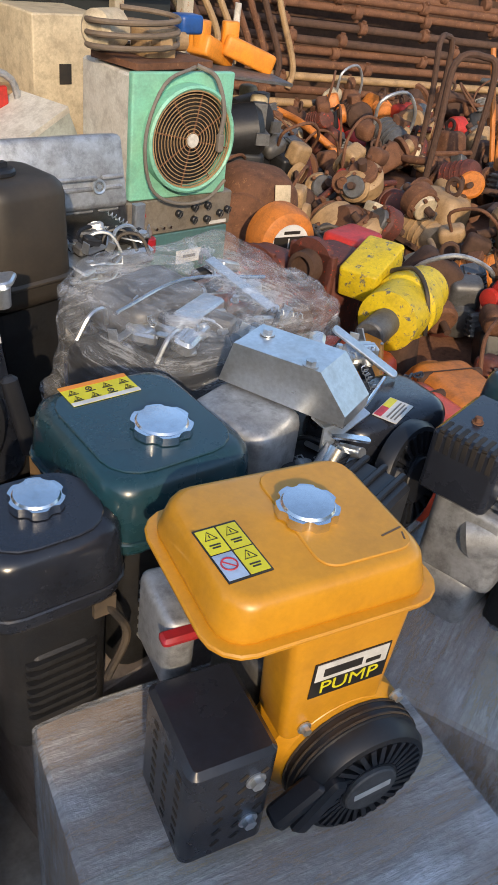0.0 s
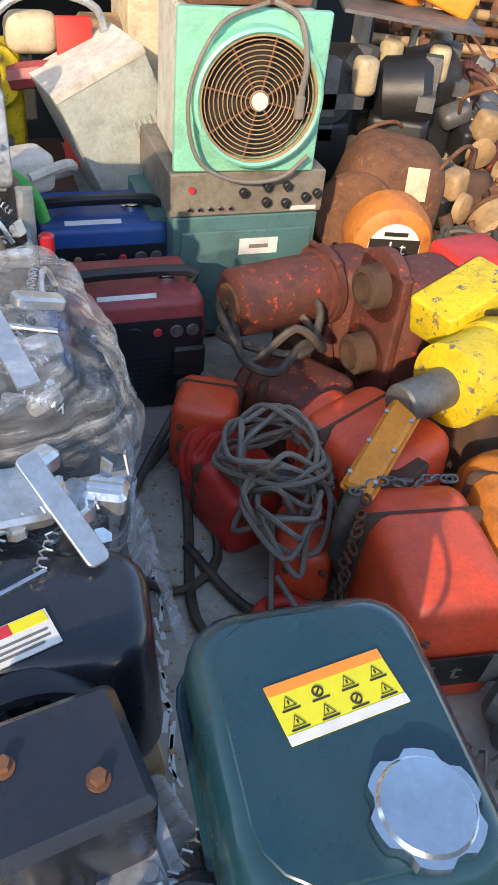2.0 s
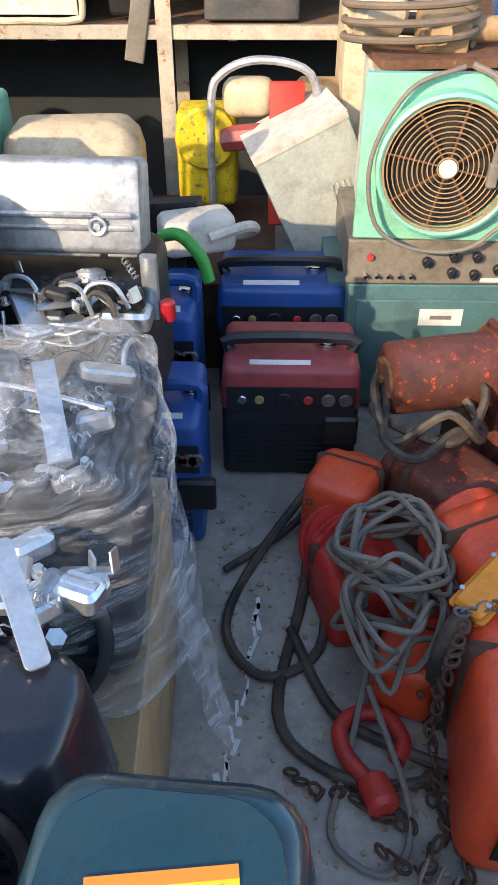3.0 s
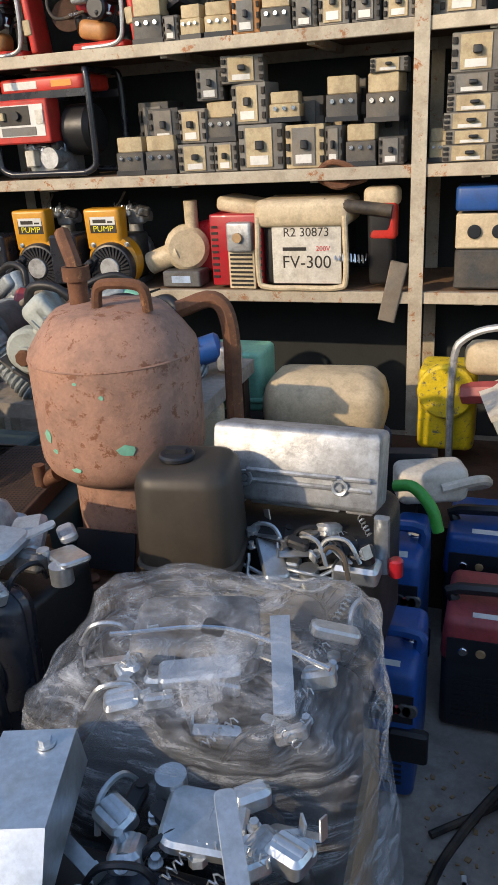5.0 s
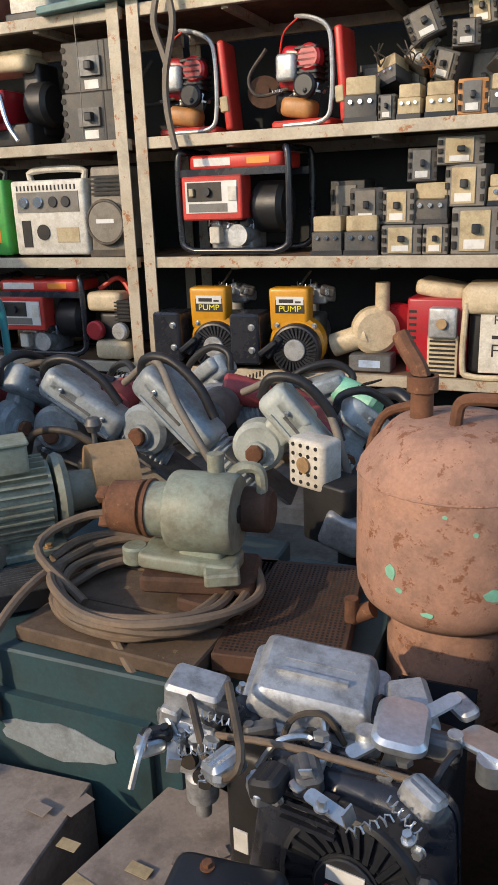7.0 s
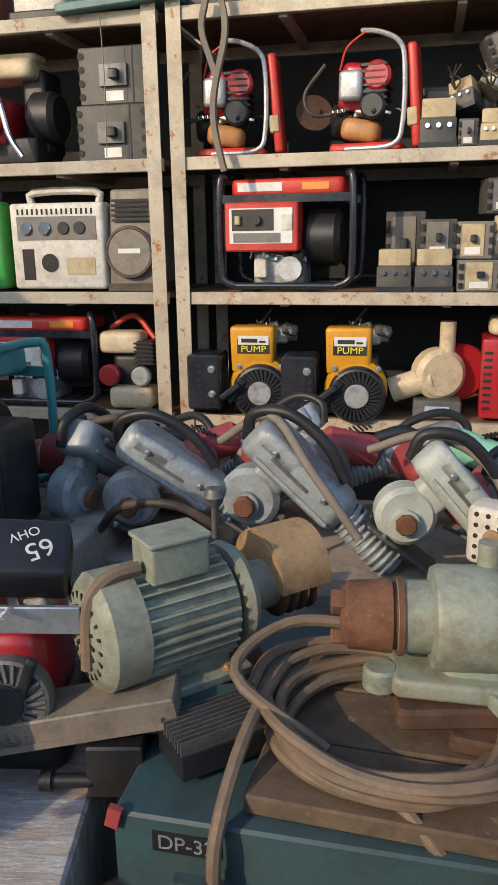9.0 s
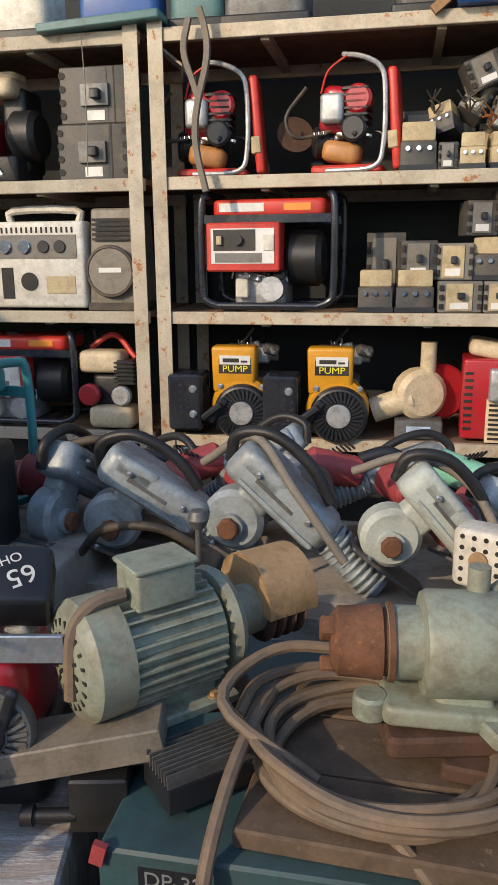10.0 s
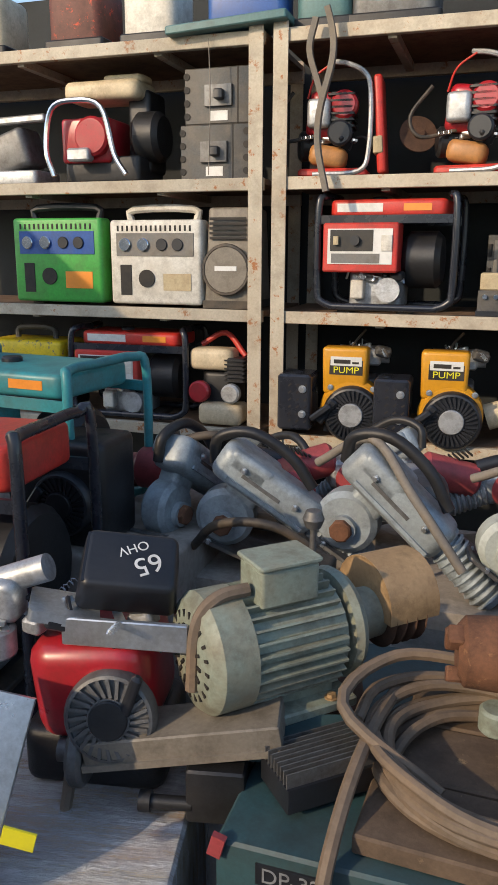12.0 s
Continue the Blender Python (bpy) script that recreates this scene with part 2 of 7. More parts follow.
# ---- mesh tools ----
class B:
    """Gathers simple solids into one mesh."""

    def __init__(self):
        self.v, self.f = [], []

    def add(self, verts, faces, at=(0, 0, 0), rot=(0, 0, 0)):
        m = pose(*at, *rot)
        o = len(self.v)
        self.v += [tuple(m @ Vector(p)) for p in verts]
        self.f += [tuple(i + o for i in f) for f in faces]
        return self

    def loops(self, rings, at, rot, cap=True):
        n = len(rings[0])
        verts = [p for r in rings for p in r]
        faces = []
        for k in range(len(rings) - 1):
            for i in range(n):
                j = (i + 1) % n
                faces.append((k * n + i, k * n + j, (k + 1) * n + j, (k + 1) * n + i))
        if cap:
            faces.append(tuple(range(n - 1, -1, -1)))
            faces.append(tuple((len(rings) - 1) * n + i for i in range(n)))
        return self.add(verts, faces, at, rot)

    def rb(self, sx, sy, sz, at=(0, 0, 0), rot=(0, 0, 0), r=0.0, e=0.0, top=1.0, topy=None, shift=(0, 0)):
        """A box about its middle; r rounds the upright edges, e the top and bottom ones, top narrows the upper end."""
        r = min(max(r, 0.0005), sx * 0.499, sy * 0.499)
        e = min(e, sz * 0.45)
        n = 4 if r > 0.006 else (2 if r > 0.001 else 1)
        topy = top if topy is None else topy

        def ring(inset, z):
            k = z / sz + 0.5
            fx, fy = 1 + (top - 1) * k, 1 + (topy - 1) * k
            rr = max(r - inset, 0.0004)
            hx, hy = sx / 2 * fx - inset, sy / 2 * fy - inset
            pts = []
            for cx, cy, a0 in ((hx, hy, 0), (-hx, hy, 90), (-hx, -hy, 180), (hx, -hy, 270)):
                for i in range(n + 1):
                    a = radians(a0 + 90 * i / n)
                    pts.append((cx - math.copysign(rr, cx) + rr * math.cos(a) + shift[0] * k, cy - math.copysign(rr, cy) + rr * math.sin(a) + shift[1] * k, z))
            return pts
        if e > 0:
            st = 3 if e > 0.008 else 1
            lo = [ring(e * (1 - math.sin(radians(90 * i / st))), -sz / 2 + e * (1 - math.cos(radians(90 * i / st)))) for i in range(st + 1)]
            hi = [ring(e * (1 - math.cos(radians(90 * i / st))), sz / 2 - e + e * math.sin(radians(90 * i / st))) for i in range(st + 1)]
            rings = lo + hi
        else:
            rings = [ring(0, -sz / 2), ring(0, sz / 2)]
        return self.loops(rings, at, rot)

    def lathe(self, prof, at=(0, 0, 0), rot=(0, 0, 0), n=24):
        rings = [[(max(r, 1e-4) * math.cos(2 * math.pi * i / n), max(r, 1e-4) * math.sin(2 * math.pi * i / n), z) for i in range(n)] for r, z in prof]
        return self.loops(rings, at, rot)

    def cyl(self, r, h, at=(0, 0, 0), rot=(0, 0, 0), r2=None, n=20, e=0.0):
        r2 = r if r2 is None else r2
        p = [(r - e, -h / 2), (r, -h / 2 + e), (r2, h / 2 - e), (r2 - e, h / 2)] if e else [(r, -h / 2), (r2, h / 2)]
        return self.lathe(p, at, rot, n)

    def tube(self, pts, r, at=(0, 0, 0), rot=(0, 0, 0), n=8, closed=False, steps=5, hard=False):
        P = [Vector(p) for p in pts]
        path = []
        m = len(P)
        if hard or m < 3:
            path = P
        else:
            for i in range(m if closed else m - 1):
                p0 = P[(i - 1) % m] if closed or i > 0 else P[0] * 2 - P[1]
                p1, p2 = P[i], P[(i + 1) % m]
                p3 = P[(i + 2) % m] if closed or i + 2 < m else P[-1] * 2 - P[-2]
                for s in range(steps):
                    u = s / steps
                    path.append(0.5 * ((2 * p1) + (p2 - p0) * u + (2 * p0 - 5 * p1 + 4 * p2 - p3) * u * u + (3 * p1 - p0 - 3 * p2 + p3) * u ** 3))
            if not closed:
                path.append(P[-1])
        rings, up = [], None
        c = len(path)
        for i, p in enumerate(path):
            a = path[(i - 1) % c] if closed or i > 0 else p
            b = path[(i + 1) % c] if closed or i < c - 1 else p
            d = (b - a).normalized()
            if up is None:
                up = d.orthogonal().normalized()
            up = (up - d * up.dot(d))
            up = up.normalized() if up.length > 1e-5 else d.orthogonal().normalized()
            side = d.cross(up)
            rings.append([tuple(p + (up * math.cos(2 * math.pi * k / n) + side * math.sin(2 * math.pi * k / n)) * r) for k in range(n)])
        if closed:
            rings.append(rings[0])
        return self.loops(rings, at, rot, cap=not closed)

    def ring(self, R, r, at=(0, 0, 0), rot=(0, 0, 0), n=6, seg=28):
        return self.tube([(R * math.cos(2 * math.pi * i / seg), R * math.sin(2 * math.pi * i / seg), 0) for i in range(seg)], r, at, rot, n, True, hard=True)

    def poly(self, pts, h, at=(0, 0, 0), rot=(0, 0, 0)):
        """A flat outline in x, y drawn out to the height h."""
        return self.loops([[(x, y, 0) for x, y in pts], [(x, y, h) for x, y in pts]], at, rot)

    def sheet(self, sx, sy, h=0.0006, at=(0, 0, 0), rot=(0, 0, 0)):
        return self.rb(sx, sy, h, at, rot)


def part(name, b, material, parent, label="", at=(0, 0, 0), rot=(0, 0, 0)):
    me = bpy.data.meshes.new(name)
    me.from_pydata(b.v, [], b.f)
    me.shade_smooth()
    me.set_sharp_from_angle(angle=radians(38))
    me.materials.append(M[material])
    ob = new(name, me)
    ob.parent = parent
    ob.matrix_basis = pose(*at, *rot)
    if label:
        ob["label"] = label
    return ob


def thing(name, label, category, at, rz=0.0, group="", kind="", rx=0.0, ry=0.0, scale=1.0):
    ob = tagged(new(name), label, category, group, kind)
    ob.empty_display_size = 0.05
    ob.matrix_basis = pose(*at, rx, ry, rz)
    ob.scale = (scale, scale, scale)
    return ob


def words(name, text, size, material, parent, at, rot, label="", squash=1.0):
    cu = bpy.data.curves.new(name, "FONT")
    cu.body, cu.size, cu.extrude = text, size, 0.0003
    cu.align_x, cu.align_y = "CENTER", "CENTER"
    tmp = bpy.data.objects.new(name, cu)
    me = bpy.data.meshes.new_from_object(tmp)
    bpy.data.objects.remove(tmp)
    me.materials.clear()
    me.materials.append(M[material])
    ob = new(name, me)
    ob.parent = parent
    ob.matrix_basis = pose(*at, *rot) @ Matrix.Diagonal((squash, 1, 1, 1))
    if label:
        ob["label"] = label
    return ob


def single(name, b, material, label, category, at=(0, 0, 0), rot=(0, 0, 0), group="", kind=""):
    ob = part(name, b, material, None, "", at, rot)
    return tagged(ob, label, category, group, kind)


R = random.Random(5)

# ---- setting ----
single("ground", B().rb(240, 240, 0.1, (0, 0, -0.05)), "concrete", "dirty grey concrete yard floor with stains", "ground", kind="structure")
single("wall_back", B().rb(7.0, 0.12, 2.7, (-0.6, 3.98, 1.35)), "wall_dark", "dark grey sheet wall behind the racks, darkened further for shelf shade", "wall", kind="structure")
# Two unseen walls, added to keep the low sun off the foreground.
single("wall_behind", B().rb(16, 0.15, 2.0, (-2.4, -2.4, 1.0)), "wall", "unseen plain wall added behind the camera to block low sun", "wall", kind="structure")
single("wall_left", B().rb(0.15, 5.2, 2.5, (-3.4, -0.7, 1.25)), "wall", "unseen plain side wall added to shade the lower left", "wall", kind="structure")

SHELF_Z = (0.85, 1.33, 1.82, 2.32)


def rack(x0, x1, posts):
    t = thing("shelf_rack", "cream steel storage rack with chipped rusty paint", "shelving", ((x0 + x1) / 2, 3.27, 0), group="rack bays along the wall")
    cx = (x0 + x1) / 2
    for z in SHELF_Z:
        part("shelf_beam", B().rb(x1 - x0, 0.03, 0.046, (0, 0.017, z - 0.023), r=0.003, e=0.002), "shelf", t)
        part("shelf_board", B().rb(x1 - x0, 0.56, 0.02, (0, 0.315, z - 0.013)), "shelf_top", t, "rusty brown shelf board")
        part("rear_beam", B().rb(x1 - x0, 0.03, 0.045, (0, 0.58, z - 0.046)), "shelf", t)
        for k in range(3):
            part("cross_bar", B().rb(0.03, 0.52, 0.03, (-0.6 + 0.6 * k, 0.29, z - 0.04)), "shelf", t)
    for px in posts:
        for y in (0.0, 0.58):
            b = B().rb(0.055, 0.006, 2.34, (px - cx, y - 0.004, 1.17), e=0.001).rb(0.006, 0.05, 2.34, (px - cx - 0.025, y + 0.024, 1.17))
            part("post", b, "shelf", t)
    return t


rack(-3.25, -1.195, (-1.222, -3.22))
rack(-1.155, 0.87, (-1.13,))
rack(0.872, 2.55, (0.87, 2.52))


# ---- engines ----
def recoil(parent, at, r, col="black", hub="black", rot=(90, 0, 0), slots=22, handle=True, label=""):
    """Round recoil starter cover facing away from its axis, with radial vents, a hub and a pull grip."""
    c = part("recoil_cover", B().lathe([(r, 0), (r, 0.016), (r * 0.93, 0.026), (r * 0.86, 0.028), (r * 0.86, 0.022), (r * 0.46, 0.022), (r * 0.46, 0.03), (0.001, 0.03)], n=36), col, parent, label, at, rot)
    b = B()
    for i in range(slots):
        a = 360 * i / slots
        ca, sa = math.cos(radians(a)), math.sin(radians(a))
        b.rb(r * 0.4, r * 0.075, 0.007, (ca * r * 0.66, sa * r * 0.66, 0.026), (0, 0, a + 12))
    part("vent_ribs", b, col, c)
    part("hub_cap", B().cyl(r * 0.42, 0.008, (0, 0, 0.032), e=0.002), hub, c)
    if handle:
        part("pull_handle", B().rb(0.026, 0.085, 0.018, (-r * 0.85, r * 0.1, 0.03), (0, 0, -35), r=0.008, e=0.005), "black", c)
    return c


def fuel_cap(parent, at, r, teeth=7, material="chrome"):
    pts = []
    for i in range(teeth * 6):
        a = 2 * math.pi * i / (teeth * 6)
        rr = r * (1.0 if i % 6 in (0, 1, 2, 3) else 0.88)
        pts.append((rr * math.cos(a), rr * math.sin(a)))
    c = part("fuel_cap", B().poly(pts, 0.012).lathe([(r * 0.86, 0.012), (r * 0.8, 0.015), (r * 0.3, 0.016), (0.001, 0.016)], n=28).cyl(r * 0.75, 0.016, (0, 0, -0.006)), material, parent, "shiny scalloped metal filler cap", at)
    return c


def warning_label(parent, sx, sy, at, rot=(0, 0, 0), cols=4, rows=2, head=True):
    lab = part("warning_label", B().sheet(sx, sy), "label_yellow", parent, "yellow warning sticker with pictograms", at, rot)
    if head:
        part("label_head", B().sheet(sx, sy * 0.18, at=(0, sy * 0.41, 0.0006)), "label_orange", lab)
        part("label_foot", B().sheet(sx, sy * 0.16, at=(0, -sy * 0.42, 0.0006)), "label_white", lab)
    b, w = B(), sx / cols
    for i in range(cols):
        for j in range(rows):
            x, y, s = -sx / 2 + w * (i + 0.5), (j - (rows - 1) / 2) * sy * 0.32, min(w, sy * 0.32) * 0.36
            if (i + j) % 3 == 2:
                b.ring(s * 0.7, s * 0.16, (x, y, 0.0006), n=4, seg=14).sheet(s * 1.3, s * 0.25, at=(x, y, 0.0007), rot=(0, 0, 45))
            else:
                tri = [(x + s * math.cos(radians(90 + 120 * k)), y - s * 0.2 + s * math.sin(radians(90 + 120 * k)), 0.0007) for k in range(3)]
                b.tube(tri, s * 0.1, n=4, closed=True, hard=True).sheet(s * 0.2, s * 0.6, at=(x, y - s * 0.1, 0.0007))
            b.sheet(w * 0.6, sy * 0.03, at=(x, y - sy * 0.13, 0.0007))
    part("pictogram", b, "label_black", lab)
    return lab


def bolts(parent, places, r=0.007, material="zinc", rot=(90, 0, 0)):
    for p in places:
        part("bolt", B().cyl(r * 1.5, 0.002, (0, 0, 0.001), n=14).cyl(r, 0.008, (0, 0, 0.005), n=6), material, parent, "", p, rot)


def perforated_box(parent, sx, sy, sz, at, name="muffler_guard", material="black_paint"):
    g = part(name, B().rb(sx, sy, sz, r=0.012, e=0.007), material, parent, "black pressed steel guard with punched slots", at)
    b = B()
    for i in range(3):
        for j in range(6):
            b.rb(0.012, 0.0015, 0.005, (-sx * 0.12 + 0.024 * i, -sy / 2, -sz * 0.33 + 0.022 * j), (0, -40, 0))
    for i in range(3):
        for j in range(8):
            b.rb(0.0015, 0.012, 0.006, (-sx / 2, -sy * 0.3 + i * sy * 0.25, -sz * 0.36 + 0.017 * j))
    part("slot_hole", b, "dark", g)
    bolts(g, ((sx * 0.25, -sy / 2, sz * 0.25), (sx * 0.25, -sy / 2, -sz * 0.2)), 0.008)
    return g


def finned_block(parent, at, sx, sy, sz, n=7, material="alu", rot=(0, 0, 0)):
    b = B().rb(sx * 0.82, sy * 0.82, sz, r=0.01, e=0.004)
    for i in range(n):
        b.rb(sx, sy, sz / n * 0.35, (0, 0, -sz / 2 + sz * (i + 0.5) / n), r=0.008)
    return part("cylinder_fins", b, material, parent, "", at, rot)


def pump(at, rz, tank=True, group=""):
    t = thing("pump_engine", "yellow petrol pump engine with black recoil starter" + (" and yellow tank" if tank else " and muffler guard"), "pump", at, rz, group, scale=1.0 if tank else 1.27)
    part("crankcase", B().rb(0.15, 0.13, 0.15, (0.04, 0.03, 0.10), r=0.02, e=0.01).rb(0.16, 0.12, 0.02, (0.04, 0.02, 0.012)), "grey_engine", t)
    h = B().rb(0.13, 0.07, 0.18 if tank else 0.14, (0.03, -0.072, 0.222 if tank else 0.205), r=0.014, e=0.01, top=1.16 if tank else 1.06, topy=1.0 if tank else 1.06)
    h.lathe([(0.094, -0.03), (0.094, 0.02), (0.082, 0.034), (0.001, 0.034)], (0.052, -0.074, 0.09), (90, 0, 0), 32)
    part("blower_housing", h, "yellow", t, "yellow painted blower housing")
    rc = recoil(t, (0.064 if tank else 0.058, -0.132 if tank else -0.108, 0.074 if tank else 0.078), 0.086, "black", "alu" if not tank else "grey_engine", slots=30)
    if tank:
        part("starter_drum", B().lathe([(0.088, -0.03), (0.088, 0.0), (0.08, 0.006)], n=32), "black", rc)
        part("mesh_grid", B().ring(0.0885, 0.0016, (0, 0, -0.022), n=4, seg=32).ring(0.0885, 0.0016, (0, 0, -0.012), n=4, seg=32).ring(0.0885, 0.0016, (0, 0, -0.003), n=4, seg=32), "rubber", rc)
        part("hub_badge", B().rb(0.05, 0.010, 0.001, (0, 0.002, 0.0368), (0, 0, 8)), "label_white", rc)
    part("mesh_band", B().lathe([(0.066, -0.004), (0.066, 0.012)], n=30), "rubber", rc)
    part("starter_lever", B().rb(0.075, 0.03, 0.02, (-0.03, -0.15, 0.085), (0, -38, 0), r=0.008, e=0.005), "black", t)
    perforated_box(t, 0.105, 0.13, 0.17, (-0.115, -0.078, 0.108))
    part("pump_casing", B().cyl(0.07, 0.05, (0.04, 0.13, 0.1), (90, 0, 0), e=0.01).cyl(0.026, 0.05, (0.04, 0.15, 0.17)), "alu", t)
    lab = part("name_plate", B().rb(0.10, 0.0015, 0.056), "label_black", t, "white and black name plate", (0.035, -0.1078, 0.235 if tank else 0.222))
    part("plate_upper", B().rb(0.094, 0.001, 0.027, (0, -0.001, 0.013)), "label_white", lab)
    part("maker_mark", B().rb(0.05, 0.001, 0.012, (-0.012, -0.0017, 0.012)).rb(0.02, 0.001, 0.006, (0.028, -0.0017, 0.009)), "label_black", lab)
    words("lettering", "PUMP", 0.027, "label_yellow", lab, (0, -0.0012, -0.014), (90, 0, 0), squash=1.15)
    bolts(t, ((0.118, -0.108, 0.155), (-0.01, -0.108, 0.155)), 0.006)
    part("carburettor", B().rb(0.06, 0.05, 0.06, (0.09, 0.06, 0.235), r=0.01, e=0.006).cyl(0.018, 0.05, (0.12, 0.06, 0.23), (0, 90, 0)), "alu", t)
    part("ignition_lead", B().tube([(0.03, 0.0, 0.26), (0.05, 0.02, 0.29), (0.075, 0.01, 0.32 if not tank else 0.28)], 0.004), "rubber", t)
    if tank:
        k = part("fuel_tank", B().rb(0.262, 0.216, 0.052, (0, 0, 0.347), r=0.036, e=0.012, top=0.90).rb(0.282, 0.236, 0.007, (0, 0, 0.322), r=0.044, e=0.002).rb(0.25, 0.205, 0.03, (0, 0, 0.307), r=0.04, e=0.012, top=1.06), "yellow", t, "glossy yellow pressed steel fuel tank with scratches")
        part("pressed_panel", B().rb(0.118, 0.165, 0.003, (0.05, 0.003, 0.3735), r=0.022, e=0.0015), "yellow", k)
        part("scratch", B().rb(0.030, 0.0022, 0.0005, (0.092, -0.052, 0.3754), (0, 0, 12)).rb(0.012, 0.002, 0.0005, (0.101, -0.062, 0.3754), (0, 0, 70)), "wood_dark", k, "bare scratch through the yellow paint")
        part("scratch", B().rb(0.012, 0.003, 0.0005, (0.095, 0.082, 0.3731), (0, 0, -30)), "wood_dark", k, "dark chip in the yellow paint")
        fuel_cap(k, (0.018, 0.006, 0.375), 0.036, 7)
        lab = part("warning_label", B().sheet(0.052, 0.082), "label_black", k, "black edged sticker with yellow and blue pictograms", (-0.086, -0.022, 0.3734), (0, 0, 4))
        for lx, ly, lm in ((-0.0125, 0.0195, "label_yellow"), (0.0125, 0.0195, "label_yellow"), (0.0125, -0.0195, "label_yellow"), (-0.0125, -0.0195, "label_blue")):
            fld = part("pictogram_field", B().sheet(0.023, 0.037, 0.0005, (lx, ly, 0.0006)), lm, lab)
            if lm == "label_yellow":
                part("pictogram", B().tube([(lx + 0.008 * math.cos(radians(90 + 120 * q)), ly + 0.006 + 0.008 * math.sin(radians(90 + 120 * q)), 0.0009) for q in range(3)], 0.0008, n=4, closed=True, hard=True).rb(0.0012, 0.005, 0.0004, (lx, ly + 0.007, 0.001)).rb(0.013, 0.002, 0.0004, (lx, ly - 0.006, 0.001)).rb(0.010, 0.002, 0.0004, (lx, ly - 0.010, 0.001)), "label_black", fld)
        part("ban_mark", B().ring(0.0085, 0.0011, (-0.0125, -0.017, 0.001), n=4, seg=20).rb(0.017, 0.0016, 0.0005, (-0.0125, -0.017, 0.001), (0, 0, -45)), "label_red", lab)
        part("side_cover", B().rb(0.04, 0.10, 0.11, (-0.12, 0.05, 0.2), r=0.015, e=0.01), "alu", t)
        part("red_lever", B().rb(0.05, 0.02, 0.012, (-0.125, -0.005, 0.245), r=0.005, e=0.004).rb(0.03, 0.02, 0.012, (0.12, -0.02, 0.235), r=0.005, e=0.003), "red_clean", t)
    return t


pump((0.50, 0.412, 0.462), -15)
for px in (-0.905, -0.535):
    pump((px, 3.40, 0.852), 2, False, "pumps on the shelf")


def tank_engine(at, rz, sx, sy, cap_at, label_at, colour="dark_green", name="petrol_engine", label="small petrol engine with dark green fuel tank", top=0.36, label_rz=0):
    t = thing(name, label, "engine", at, rz)
    part("crankcase", B().rb(sx * 0.75, sy * 0.8, top - 0.12, (0, 0, (top - 0.12) / 2 + 0.005), r=0.03, e=0.012), "dark_cast", t)
    finned_block(t, (0, -sy * 0.26, top * 0.35), sx * 0.5, sy * 0.4, 0.12, material="dark_cast" if colour == "black_paint" else "alu")
    k = part("fuel_tank", B().rb(sx, sy, 0.10, (0, 0, top - 0.05), r=0.045, e=0.022, top=0.94).rb(sx * 1.02, sy * 1.02, 0.006, (0, 0, top - 0.085), r=0.048, e=0.002).rb(sx * 0.94, sy * 0.94, 0.03, (0, 0, top - 0.10), r=0.04, e=0.01), colour, t, "glossy pressed steel fuel tank")
    part("pressed_ridge", B().rb(sx * 0.8, sy * 0.8, 0.003, (0, 0, top + 0.001), r=0.05, e=0.0015), colour, k)
    fuel_cap(k, (cap_at[0], cap_at[1], top + 0.004), 0.042 if label_at else 0.034, 6)
    if label_at:
        warning_label(k, 0.105, 0.052, (label_at[0], label_at[1], top + 0.0035), (0, 0, label_rz))
    part("rubber_mount", B().rb(0.03, 0.03, 0.03, (sx * 0.3, -sy * 0.35, top - 0.125)).rb(0.03, 0.03, 0.03, (-sx * 0.3, sy * 0.35, top - 0.125)), "rubber", t)
    part("hose", B().tube([(sx * 0.3, -sy * 0.4, top - 0.12), (sx * 0.45, -sy * 0.48, top - 0.18), (sx * 0.3, -sy * 0.5, top - 0.25)], 0.006), "rubber", t)
    return t


tank_engine((0.51, 0.715, 0.432), -4, 0.235, 0.27, (0.01, -0.035), (-0.015, 0.09), label_rz=0)
tank_engine((1.165, 0.415, 0.44), -4, 0.215, 0.27, (0.035, -0.075), (0.005, 0.025), label_rz=10)
tank_engine((0.32, 0.655, 0.40), -6, 0.19, 0.16, (0.005, 0.01), None, "black_paint", label="small black petrol engine with chrome filler cap")
tank_engine((1.02, 0.308, 0.40), 12, 0.145, 0.15, (0.0, -0.01), None, "black_paint", label="compact black petrol engine tank with chrome cap", top=0.325)

# black air filter housing with bolted lid
t = thing("air_filter", "black plastic air filter box with two screws in the lid", "air filter", (0.215, 0.9, 0.485), 5)
part("body", B().rb(0.15, 0.13, 0.17, (0, 0, 0.09), r=0.02, e=0.01), "dark_cast", t)
part("lid", B().rb(0.17, 0.15, 0.05, (0, 0, 0.20), r=0.02, e=0.012, top=0.93), "black", t)
b = B()
for i in range(5):
    b.rb(0.045, 0.003, 0.002, (0.045, -0.03 + i * 0.016, 0.2255))
part("lid_ribs", b, "black", t)
bolts(t, ((-0.03, 0.045, 0.225), (0.02, -0.02, 0.225)), 0.007, "rust", (0, 0, 0))

# engine with zinc heat shield
t = thing("shielded_engine", "large black petrol engine with folded zinc muffler shield", "engine", (0.83, 0.68, 0.43), 0)
part("crankcase", B().rb(0.30, 0.20, 0.22, (0.03, 0.0, 0.12), r=0.03, e=0.02), "dark_cast", t)
part("blower_housing", B().rb(0.26, 0.17, 0.19, (0.12, -0.035, 0.204), (0, 0, -8), r=0.05, e=0.02, top=0.88), "black_paint", t)
